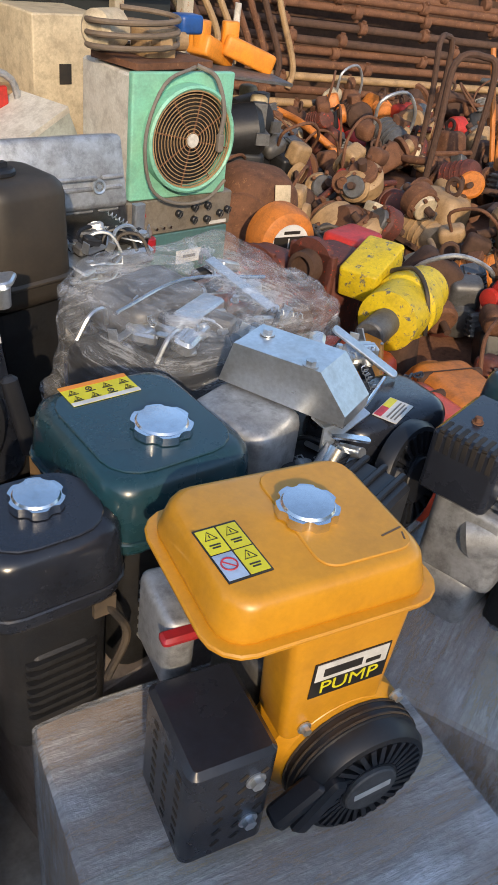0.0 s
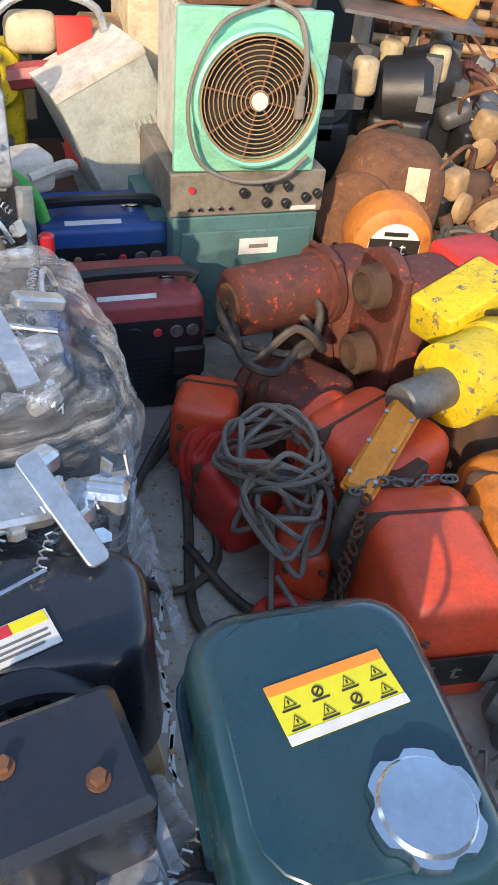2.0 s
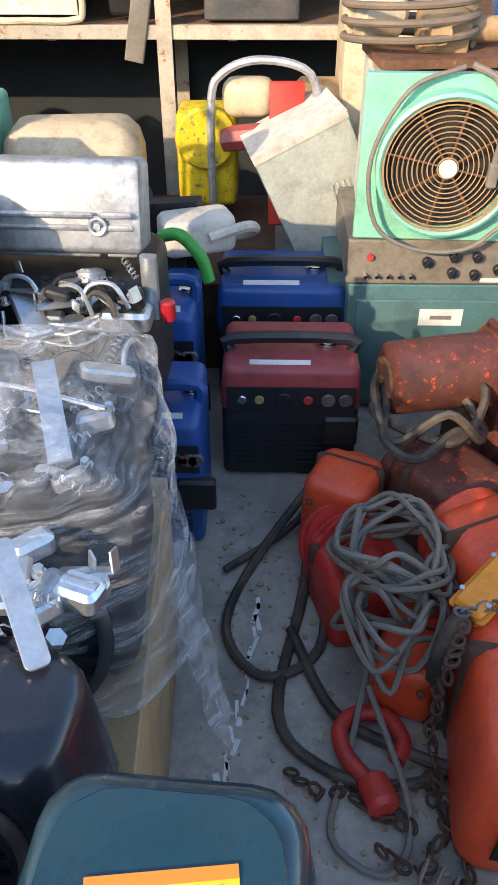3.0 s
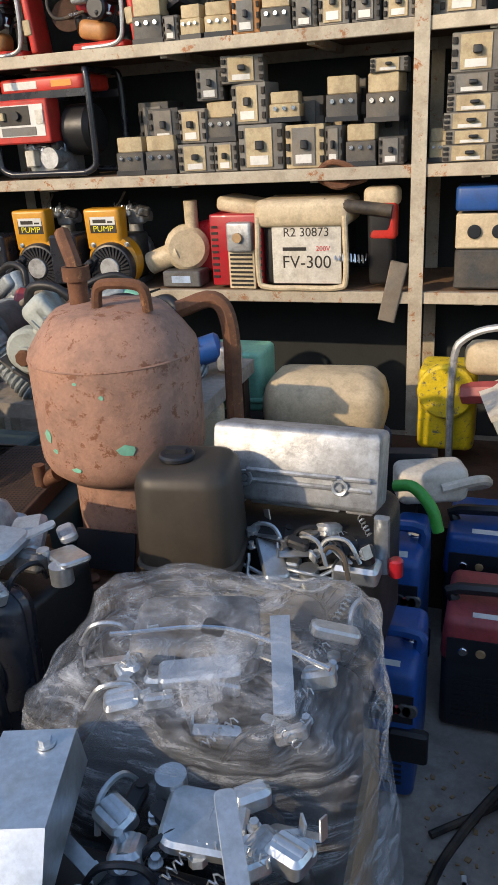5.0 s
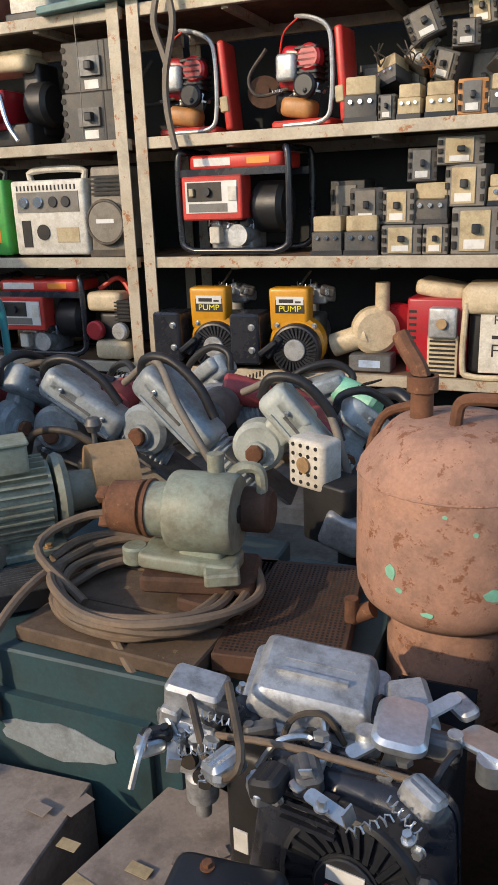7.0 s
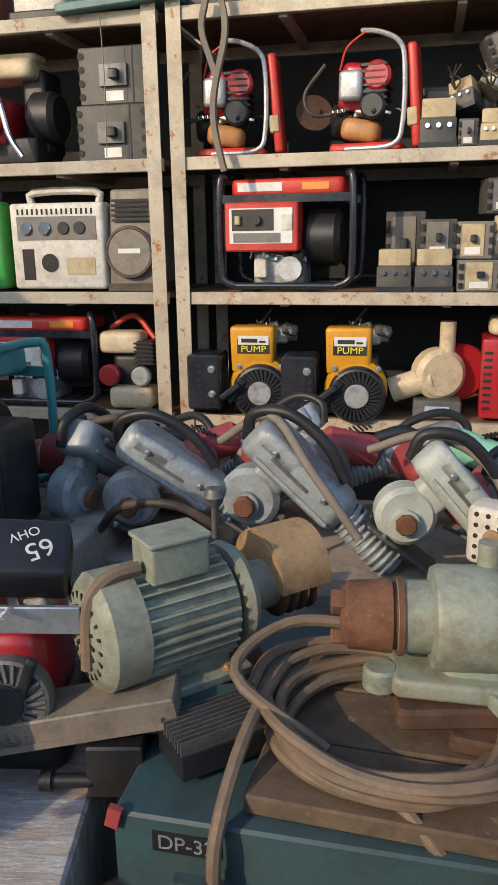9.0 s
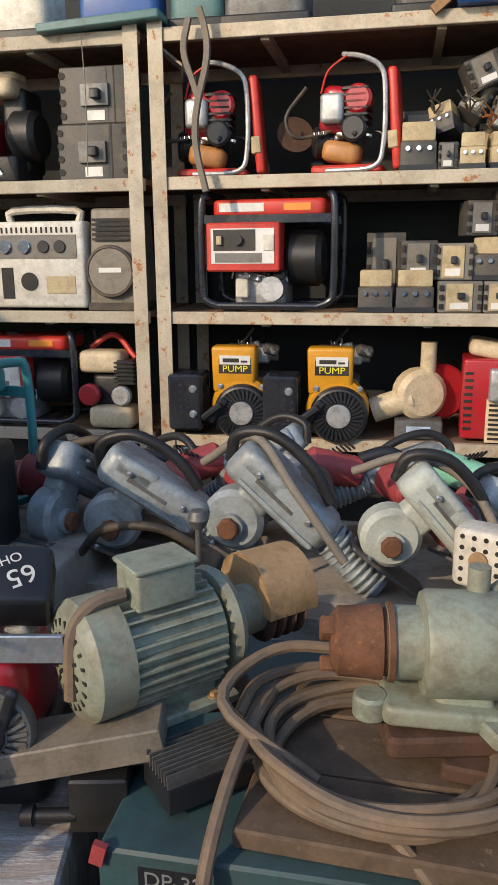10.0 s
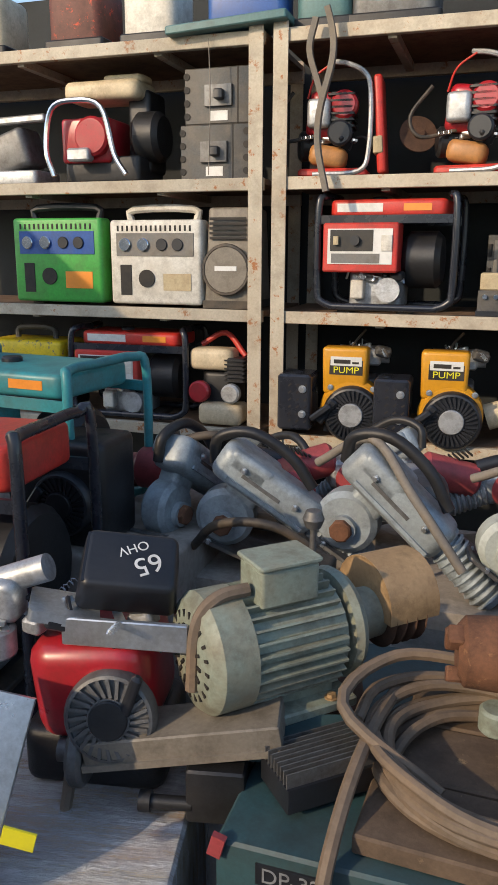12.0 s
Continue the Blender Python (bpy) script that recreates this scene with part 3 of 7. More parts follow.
sh = part("heat_shield", B().poly([(-0.105, 0), (-0.085, 0.07), (0.06, 0.075), (0.11, 0.02), (0.11, 0)], 0.088), "zinc", t, "folded zinc plated muffler shield", (-0.02, 0.02, 0.345), (90, 0, -72))
part("muffler", B().rb(0.12, 0.15, 0.13, (-0.145, 0.015, 0.275), (0, 0, 14), r=0.03, e=0.02), "alu", t)
part("shield_bracket", B().rb(0.10, 0.05, 0.004, (-0.03, -0.075, 0.335), (18, 0, 12)).rb(0.03, 0.004, 0.06, (-0.07, -0.09, 0.31)).cyl(0.009, 0.014, (-0.05, -0.07, 0.345)).cyl(0.012, 0.012, (0.03, -0.05, 0.345)).cyl(0.009, 0.05, (-0.045, -0.115, 0.30), (70, 0, 0)), "zinc", t, "zinc bracket with bolts below the shield")
bolts(sh, ((-0.06, 0.072, 0.03), (0.04, 0.0752, 0.08)), 0.008, "zinc", (-90, 0, 0))
part("lever", B().rb(0.026, 0.14, 0.005, (0.165, 0.05, 0.335), (25, 0, 28), r=0.008, e=0.001), "zinc", t, "bent zinc control lever")
part("bracket", B().rb(0.07, 0.03, 0.02, (0.21, 0.095, 0.30), (0, 0, 20), r=0.012, e=0.004).rb(0.10, 0.09, 0.02, (0.11, 0.10, 0.31), (0, 8, 10), r=0.02, e=0.005).cyl(0.02, 0.04, (0.05, 0.14, 0.31)).rb(0.05, 0.03, 0.03, (0.15, 0.15, 0.31), (0, 0, 40), r=0.01, e=0.006), "zinc", t)
part("control_cable", B().tube([(-0.06, -0.10, 0.31), (0.05, -0.06, 0.325), (0.14, -0.02, 0.325)], 0.0035), "chrome", t)
lab = part("warning_label", B().rb(0.085, 0.05, 0.0015), "label_white", t, "white sticker with red and yellow stripe", (0.105, -0.075, 0.3010), (0, 0, 16))
lab.scale = (0.85, 0.85, 1.0)
part("stripe", B().rb(0.04, 0.015, 0.001, (0.02, 0.016, 0.001)), "label_yellow", lab)
part("stripe", B().rb(0.04, 0.015, 0.001, (-0.02, 0.016, 0.001)), "label_red", lab)
part("print_line", B().rb(0.07, 0.003, 0.001, (0, -0.002, 0.001)).rb(0.07, 0.003, 0.001, (0, -0.010, 0.001)).rb(0.06, 0.003, 0.001, (-0.004, -0.017, 0.001)), "breaker_grey", lab)
rc = recoil(t, (0.10, -0.125, 0.205), 0.095, rot=(78, 0, 6))
part("air_box", B().rb(0.10, 0.10, 0.14, (-0.085, -0.185, 0.23), (0, 0, 12), r=0.012, e=0.006), "black", t, "ribbed black plastic air cleaner box")
b = B()
for i in range(3):
    b.rb(0.112, 0.010, 0.008, (-0.085 - 0.006 * (i - 1), -0.185 + 0.03 * (i - 1), 0.302), (0, 0, 12), r=0.003, e=0.002)
part("lid_ribs", b, "black", t)
part("air_duct", B().tube([(-0.06, 0.0, 0.22), (-0.13, -0.08, 0.25), (-0.12, -0.14, 0.26)], 0.022, n=12), "black", t)
part("carburettor", B().cyl(0.022, 0.05, (-0.08, -0.11, 0.29), (0, 30, 0)).rb(0.065, 0.014, 0.004, (-0.05, -0.115, 0.325), (0, 10, -30), r=0.005), "chrome", t)

# compact engine with slotted black muffler cover
t = thing("compact_engine", "compact black engine with slotted muffler cover on a film-wrapped carton", "engine", (0.937, 0.438, 0.535), 9)
g = part("muffler_cover", B().rb(0.155, 0.108, 0.11, (0, 0, 0.21), r=0.010, e=0.008), "black_paint", t, "slotted black steel cover with two rusty screws")
b = B()
for i in range(7):
    b.rb(0.004, 0.008, 0.03, (-0.0765, -0.040 + 0.0133 * i, 0.245)).rb(0.034, 0.007, 0.003, (-0.062, -0.040 + 0.0133 * i, 0.2642))
part("slot_hole", b, "dark", g)
bolts(g, ((-0.016, 0.014, 0.265), (0.042, -0.022, 0.265)), 0.006, "rust", (0, 0, 0))
finned_block(t, (0.03, -0.06, 0.12), 0.12, 0.10, 0.12)
part("crankcase", B().rb(0.15, 0.14, 0.10, (0.03, 0.0, -0.04), r=0.02, e=0.01).rb(0.14, 0.13, 0.14, (0.02, -0.03, 0.075), r=0.02, e=0.01).cyl(0.040, 0.08, (-0.02, -0.06, 0.10), (70, 0, 20), e=0.01), "alu", t)
part("fuel_pipe", B().tube([(0.0, -0.10, 0.15), (0.02, -0.13, 0.10), (0.06, -0.12, 0.06)], 0.006), "chrome", t)

# cartons under the engines
def carton(at, sx, sy, sz, rz, wrapped=True, material="card", label="cardboard carton wrapped in clear stretch film"):
    c = thing("carton", label, "carton", at, rz, "cartons under the engines")
    part("box_body", B().rb(sx, sy, sz, (0, 0, sz / 2), r=0.004, e=0.003), material, c)
    part("flap_seam", B().rb(sx * 0.98, 0.05, 0.001, (0, 0, sz + 0.0012)), "ivory", c, "strip of packing tape")
    if wrapped:
        bm = B().rb(sx + 0.014, sy + 0.014, sz + 0.004, (0, 0, sz / 2 + 0.006), r=0.01, e=0.006)
        part("stretch_film", bm, "film_box", c, "wrinkled clear stretch film")
    return c


carton((0.46, 0.30, 0), 0.50, 0.50, 0.445, -14)
carton((0.95, 0.29, 0), 0.40, 0.48, 0.445, 18)
c2 = carton((0.55, 0.83, 0), 0.50, 0.42, 0.42, 3, False, "card_grey", "weathered brown cardboard carton under engines")
carton((0.86, 0.96, 0), 0.42, 0.72, 0.42, 2, False, "card", "brown cardboard carton standing on the floor")
carton((0.06, 1.0, 0), 0.46, 0.66, 0.44, -14, False, "card_grey", "worn grey cardboard carton with torn lid")
carton((-0.44, 0.96, 0), 0.42, 0.62, 0.435, 4, False, "card_grey", "worn grey cardboard carton with torn lid")

# film-wrapped engine
t = thing("wrapped_engine", "black engine bundled in wrinkled clear stretch film", "engine", (0.862, 1.03, 0.43), 3)
part("crankcase", B().rb(0.40, 0.36, 0.22, (0, 0, 0.12), r=0.05, e=0.03), "dark_cast", t)
part("head_cover", B().rb(0.20, 0.14, 0.08, (-0.06, 0.08, 0.31), (5, 0, 12), r=0.03, e=0.02), "grey_engine", t)
recoil(t, (0.06, -0.19, 0.14), 0.12, rot=(68, 0, 0))
part("bracket", B().rb(0.03, 0.16, 0.005, (0.10, 0.0, 0.35), (20, 0, 15)).rb(0.08, 0.03, 0.02, (0.16, 0.1, 0.34), (0, 20, 20), r=0.01, e=0.004).rb(0.12, 0.05, 0.02, (-0.02, -0.02, 0.33), (0, 0, 20), r=0.01, e=0.004), "zinc", t)
part("linkage_rod", B().tube([(-0.18, 0.02, 0.345), (0.0, 0.05, 0.36), (0.17, 0.0, 0.35)], 0.004), "chrome", t)


def wrap_mesh(seed, n_a=150, n_h=64, rx=0.255, ry=0.225, h=0.41):
    b = B()
    rings = []
    for j in range(n_h + 1):
        v = j / n_h
        ring = []
        for i in range(n_a):
            a = 2 * math.pi * i / n_a
            if v < 0.72:
                k, z = 1.0 - 0.10 * v, h * v / 0.72 * 0.84
            else:
                u = (v - 0.72) / 0.28
                k, z = 0.93 * math.cos(u * 1.5), h * (0.84 + 0.16 * math.sin(u * 1.57))
            sq = 1.0 / (abs(math.cos(a)) ** 4 + abs(math.sin(a)) ** 4) ** 0.25
            p = Vector((math.cos(a) * sq * rx * k, math.sin(a) * sq * ry * k, z))
            w = noise.noise(p * 9 + Vector((seed, 0, 0))) * 0.03 + noise.noise(Vector((p.x * 14, p.y * 14, p.z * 45 + seed))) * 0.010 + (0.5 - abs(noise.noise(p * 16))) * 0.012 - abs(noise.noise(Vector((p.x * 20, p.y * 20, p.z * 100)))) * 0.007
            q = p * (1 + w / max(p.length, 0.1))
            ring.append((q.x, q.y, max(q.z, 0.0)))
        rings.append(ring)
    b.loops(rings, (0, 0, 0), (0, 0, 0), cap=False)
    return b


part("stretch_film", wrap_mesh(3.0), "film", t, "wrinkled clear stretch film")
tail = B()
pts = [[(0.25 + 0.01 * j + 0.012 * math.sin(i * 2.1 + j), -0.16 + 0.03 * i * (1 - j * 0.08), 0.10 - 0.045 * j + 0.008 * math.sin(i * 3)) for i in range(7)] for j in range(8)]
tail.add([p for r in pts for p in r], [(j * 7 + i, j * 7 + i + 1, j * 7 + i + 8, j * 7 + i + 7) for j in range(7) for i in range(6)])
part("film_tail", tail, "film", t, "loose hanging end of the film")

# ---- things on the rack ----
def frame_generator(x, y, z, w, h, d, body="red", name="generator", label="", panel="label_white", tube="black_paint", rz=0.0):
    t = thing(name, label or "portable generator with red top in a tubular frame", "generator", (x, y, z), rz)
    r = 0.014
    for yy in (-d / 2, d / 2):
        part("frame_tube", B().tube([(-w / 2 + 0.06, yy, 0.02), (-w / 2 + 0.015, yy, 0.04), (-w / 2, yy, 0.09), (-w / 2, yy, h - 0.04), (-w / 2 + 0.02, yy * 0.8, h), (-w / 2 + 0.03, 0, h)], r, n=10), tube, t)
        part("frame_tube", B().tube([(w / 2 - 0.06, yy, 0.02), (w / 2 - 0.015, yy, 0.04), (w / 2, yy, 0.09), (w / 2, yy, h - 0.04), (w / 2 - 0.02, yy * 0.8, h), (w / 2 - 0.03, 0, h)], r, n=10), tube, t)
        part("frame_rail", B().tube([(-w / 2 + 0.05, yy, 0.02), (w / 2 - 0.05, yy, 0.02)], r, n=10), tube, t)
        part("frame_rail", B().rb(w, 0.012, 0.03, (0, yy, h * 0.80), r=0.003), tube, t)
    for xx in (-w * 0.3, w * 0.15):
        part("foot", B().rb(0.05, d * 0.9, 0.03, (xx, 0, 0.0), r=0.006, e=0.004), "rubber", t)
    k = part("fuel_tank", B().rb(w * 0.86, d * 0.85, h * 0.15, (0, 0, h * 0.895), r=0.03, e=0.015), body, t, "painted fuel tank")
    part("fuel_cap", B().cyl(0.03, 0.02, (-w * 0.1, 0, h * 0.98), e=0.004), "black", k)
    part("tank_badge", B().rb(w * 0.34, 0.002, 0.03, (-w * 0.2, -d * 0.426, h * 0.9)), "label_white", k)
    part("tank_badge", B().rb(w * 0.2, 0.002, 0.025, (w * 0.22, -d * 0.426, h * 0.9)), "label_orange", k)
    p = part("control_box", B().rb(w * 0.56, 0.10, h * 0.42, (-w * 0.17, -d * 0.42, h * 0.56), r=0.01, e=0.006), body, t)
    part("control_panel", B().rb(w * 0.48, 0.004, h * 0.30, (-w * 0.17, -d * 0.42 - 0.051, h * 0.57)), panel, p)
    part("control_panel", B().rb(w * 0.32, 0.002, h * 0.18, (-w * 0.23, -d * 0.42 - 0.054, h * 0.62)), "label_black", p)
    part("rating_plate", B().rb(w * 0.36, 0.002, h * 0.08, (-w * 0.2, -d * 0.42 - 0.054, h * 0.47)), "breaker_grey" if panel == "label_white" else "label_white", p)
    part("socket", B().rb(0.04, 0.006, 0.055, (w * 0.03, -d * 0.42 - 0.055, h * 0.6), r=0.004), "white", p)
    part("switch", B().rb(0.02, 0.02, 0.03, (-w * 0.34, -d * 0.42 - 0.06, h * 0.62), r=0.003), "ivory", p)
    part("dial", B().cyl(0.018, 0.02, (-w * 0.2, -d * 0.42 - 0.06, h * 0.62), (90, 0, 0)), "black", p)
    part("engine_block", B().rb(w * 0.4, d * 0.6, h * 0.3, (-w * 0.08, 0, h * 0.2), r=0.02, e=0.01).cyl(0.045, 0.1, (0.02, -d * 0.35, h * 0.2), (90, 0, 0)), "alu", t)
    part("carburettor", B().rb(0.05, 0.05, 0.07, (-w * 0.2, -d * 0.36, h * 0.2), r=0.008, e=0.005), "white", t)
    part("generator_housing", B().cyl(h * 0.25, w * 0.28, (w * 0.25, 0.0, h * 0.46), (0, 90, 0), e=0.02), "dark_cast", t)
    return t


frame_generator(-0.73, 3.43, 1.332, 0.50, 0.42, 0.27, label="red portable generator with grey panel in a black tube frame", rz=-3)
frame_generator(-1.80, 3.44, 0.852, 0.52, 0.38, 0.26, label="red and white portable generator in a black tube frame", rz=2)


def case_generator(x, y, z, w, h, d, colour, panel, label, side="maroon", feet=True):
    t = thing("generator", label, "generator", (x, y, z))
    part("body", B().rb(w * 0.96, d * 0.75, h * 0.93, (0, 0.05, h * 0.52), r=0.02, e=0.012), side, t)
    f = part("front_cover", B().rb(w, d * 0.28, h, (0, -d * 0.36, h * 0.53), r=0.018, e=0.014), colour, t, "enamelled front cover with chips")
    y0 = -d * 0.5
    part("control_panel", B().rb(w * 0.84, 0.003, h * 0.27, (0, y0 - 0.001, h * 0.74), r=0.001), panel, f)
    for i in range(2):
        part("dial", B().cyl(0.026, 0.012, (-w * 0.32 + i * w * 0.2, y0 - 0.007, h * 0.74), (90, 0, 0), e=0.003), "chrome", f)
    for i in range(2):
        part("socket", B().cyl(0.024, 0.008, (w * 0.08 + i * w * 0.17, y0 - 0.005, h * 0.74), (90, 0, 0), e=0.002), "black", f)
    part("recess", B().rb(0.05, 0.003, 0.12, (-w * 0.32, y0 - 0.001, h * 0.32), r=0.001), "dark", f)
    part("starter_hole", B().cyl(0.035, 0.006, (-w * 0.09, y0 - 0.002, h * 0.34), (90, 0, 0)), "dark", f)
    part("rating_plate", B().rb(w * 0.3, 0.003, h * 0.2, (w * 0.24, y0 - 0.001, h * 0.3)), "ivory" if colour == "white" else "label_orange", f)
    b = B()
    for i in range(16):
        b.rb(0.008, 0.002, 0.022, (-w * 0.4 + i * w * 0.052, y0 - 0.0008, h * 0.93))
    part("vent_slots", b, "dark", f)
    b = B()
    for i in range(9):
        b.rb(0.002, d * 0.5, 0.012, (w * 0.481, 0.06, h * 0.2 + i * h * 0.075))
    part("side_louvres", b, "dark", t)
    part("handle", B().tube([(-w * 0.36, -d * 0.2, h * 1.02), (-w * 0.33, -d * 0.2, h * 1.16), (w * 0.33, -d * 0.2, h * 1.16), (w * 0.36, -d * 0.2, h * 1.02)], 0.016, steps=3), colour if colour == "white" else "black", t)
    for xx in (-w * 0.34, w * 0.34):
        part("foot", B().rb(0.06, d * 0.6, 0.025, (xx, 0, 0.012), r=0.008), "rubber", t)
    return t


case_generator(-2.09, 3.44, 1.332, 0.42, 0.34, 0.32, "green", "blue", "bright green enclosed generator with blue control panel", "grey_engine")
case_generator(-1.645, 3.44, 1.332, 0.40, 0.33, 0.32, "white", "breaker_grey", "white enclosed generator with chipped paint and maroon sides")
t = thing("generator", "brown upright generator with round starter cover", "generator", (-1.34, 3.42, 1.332))
part("body", B().rb(0.20, 0.26, 0.37, (0, 0, 0.20), r=0.015, e=0.012, top=0.86), "panel_grey", t)
part("starter_cover", B().cyl(0.092, 0.03, (0, -0.14, 0.15), (90, 0, 0), e=0.006), "panel_grey", t)
part("starter_rim", B().ring(0.092, 0.008, (0, -0.15, 0.15), (90, 0, 0)), "rubber", t)
part("maker_mark", B().rb(0.09, 0.002, 0.018, (0, -0.156, 0.155)), "label_white", t)
b = B()
for i in range(5):
    b.rb(0.15, 0.003, 0.010, (0, -0.129, 0.27 + 0.018 * i), r=0.001)
part("vent_slots", b, "dark", t)
part("base", B().rb(0.21, 0.27, 0.03, (0, 0, 0.016), r=0.006), "rubber", t)

# large moulded breaker pair
for dz, mm in ((0.0, "breaker"), (0.20, "breaker")):
    t = thing("circuit_breaker", "large dark grey moulded circuit breaker standing upright", "breaker", (-1.41 + (0.02 if dz else 0), 3.40, 1.822 + dz), group="large breakers")
    part("body", B().rb(0.28, 0.13, 0.20, (0, 0, 0.10), r=0.006, e=0.004), mm, t)
    part("toggle_frame", B().rb(0.11, 0.02, 0.075, (0.0, -0.07, 0.10), r=0.004), "grey_engine", t)
    part("toggle", B().rb(0.035, 0.04, 0.035, (0.01, -0.09, 0.10), r=0.004, e=0.004), "black", t)
    part("rating_plate", B().rb(0.07, 0.002, 0.035, (0, -0.066, 0.03)), "label_white", t)
    part("seam", B().rb(0.006, 0.002, 0.20, (0.075, -0.065, 0.10)), "dark", t)
    for i in range(4):
        for xx in (-0.13, 0.13):
            part("terminal_hole", B().cyl(0.013, 0.01, (xx, -0.063, 0.03 + 0.047 * i), (90, 0, 0), n=10), "dark", t)

# engines in tubular frames, upper shelf
t = thing("welder_engine", "red engine with tan fuel tank in a chrome tube frame", "engine", (-1.93, 3.46, 1.822))
part("engine_body", B().rb(0.22, 0.2, 0.17, (-0.03, -0.04, 0.16), r=0.02, e=0.012).cyl(0.075, 0.05, (0.02, -0.16, 0.17), (90, 0, 0), e=0.01), "red_clean", t)
part("fuel_tank", B().rb(0.34, 0.2, 0.075, (0.02, 0, 0.355), r=0.04, e=0.025).rb(0.18, 0.12, 0.03, (0.1, 0, 0.40), r=0.03, e=0.012), "cream", t)
part("frame_tube", B().tube([(-0.14, -0.2, 0.02), (-0.17, -0.2, 0.12), (-0.14, -0.2, 0.27), (-0.04, -0.2, 0.30), (0.08, -0.2, 0.27), (0.13, -0.2, 0.1), (0.18, -0.2, 0.02)], 0.011), "chrome", t)
part("crankcase", B().rb(0.34, 0.24, 0.1, (0.03, 0, 0.05), r=0.02, e=0.01).cyl(0.1, 0.12, (0.2, 0, 0.18), (0, 90, 0), e=0.02).rb(0.1, 0.16, 0.32, (0.16, 0.05, 0.2), r=0.02, e=0.02), "dark_cast", t)
part("muffler", B().rb(0.1, 0.05, 0.05, (-0.03, -0.18, 0.1), r=0.01, e=0.008), "alu", t)
t = thing("cut_off_saw", "grey cut-off saw body lying on the rack shelf", "saw", (-2.42, 3.46, 1.822))
part("guard", B().rb(0.3, 0.16, 0.16, (0, 0, 0.12), (0, -18, 0), r=0.03, e=0.02), "grey_engine", t)
part("arm", B().rb(0.42, 0.04, 0.03, (0.03, -0.06, 0.26), (0, -2, 0), r=0.01, e=0.006), "alu", t)
part("base", B().rb(0.4, 0.2, 0.06, (0, 0, 0.03), r=0.02, e=0.01), "alu", t)


def cutter(x, rz, label):
    t = thing("brush_cutter_engine", label, "engine", (x, 3.43, 1.822), rz)
    part("engine_cover", B().rb(0.14, 0.13, 0.16, (-0.01, 0, 0.22), (0, 8, 0), r=0.035, e=0.025).cyl(0.05, 0.06, (0.06, -0.06, 0.25), (90, 0, 0), e=0.01), "red_clean", t)
    for k in range(5):
        part("cover_rib", B().rb(0.012, 0.006, 0.10, (0.02 + 0.016 * k, -0.068, 0.23), (0, 8, 0)), "maroon", t)
    finned_block(t, (0.05, -0.03, 0.23), 0.10, 0.12, 0.13, 6, "dark_cast")
    part("muffler_cover", B().rb(0.085, 0.05, 0.10, (-0.03, -0.085, 0.22), r=0.02, e=0.015), "alu", t)
    part("starter", B().cyl(0.045, 0.04, (0.05, -0.09, 0.15), (90, 0, 0), e=0.008), "black", t)
    part("fuel_tank", B().rb(0.14, 0.11, 0.075, (0.0, -0.03, 0.075), (0, 10, 0), r=0.03, e=0.025), "amber", t, "translucent amber fuel tank")
    part("frame_tube", B().tube([(0.0, -0.06, 0.40), (0.07, -0.08, 0.385), (0.135, -0.08, 0.35), (0.155, -0.08, 0.28), (0.155, -0.08, 0.1), (0.12, -0.08, 0.02), (-0.05, -0.08, 0.01)], 0.009), "alu", t)
    part("tie_cord", B().tube([(0.02, -0.07, 0.395), (-0.05, -0.06, 0.35), (-0.08, -0.04, 0.28)], 0.004), "red", t)
    part("back_pad", B().rb(0.034, 0.15, 0.34, (0.19, 0, 0.18), (0, -5, 0), r=0.014, e=0.012), "red", t)
    part("pad_patch", B().rb(0.036, 0.10, 0.06, (0.186, -0.03, 0.11), (0, -5, 0), r=0.006, e=0.004), "ivory", t, "worn pale patch on the pad")
    part("base", B().rb(0.26, 0.16, 0.03, (0.02, 0, 0.016), r=0.02, e=0.008), "red", t)
    part("throttle_cable", B().tube([(-0.04, -0.05, 0.15), (-0.16, -0.08, 0.13), (-0.2, -0.08, 0.2), (-0.13, -0.06, 0.3)], 0.007), "rubber", t)
    part("crankcase", B().cyl(0.055, 0.1, (-0.07, 0.02, 0.12), (0, 90, 20), e=0.01), "dark_cast", t)
    return t


cutter(-0.98, 4, "red knapsack engine with frame and amber tank")
cutter(-0.47, -6, "red knapsack engine with chrome frame on the shelf")
single("circular_blade", B().cyl(0.07, 0.006, n=40).cyl(0.02, 0.03), "rust_dark", "small dark circular saw blade", "blade", (-0.66, 3.5, 1.98), (70, 0, 20))
strap = B().tube([(0.025 * math.sin(a * 0.58), -0.02 + 0.01 * math.sin(a * 0.92), -0.05 * a) for a in range(13)], 0.014, n=4)
single("webbing_strap", strap, "cloth", "grey webbing strap hanging from the top shelf", "strap", (-0.955, 3.235, 2.36))
single("webbing_strap", B().tube([(-0.03, 0, 0), (-0.05, 0, -0.1), (-0.02, 0, -0.2), (0.0, 0, -0.26)], 0.014, n=4), "cloth", "grey webbing strap hanging from the top shelf", "strap", (-0.965, 3.225, 2.33))
single("hanging_wire", B().tube([(0, 0, 0), (0.004, 0, -0.2), (-0.004, 0, -0.47)], 0.002, n=5), "grey_cable", "thin wire hanging before the large breakers", "wire", (-1.40, 3.255, 2.30))

# breakers and contactors
BODY = ("breaker", "breaker", "breaker_grey", "black")
TOPS = ("ivory", "ivory", "breaker_grey", "breaker")


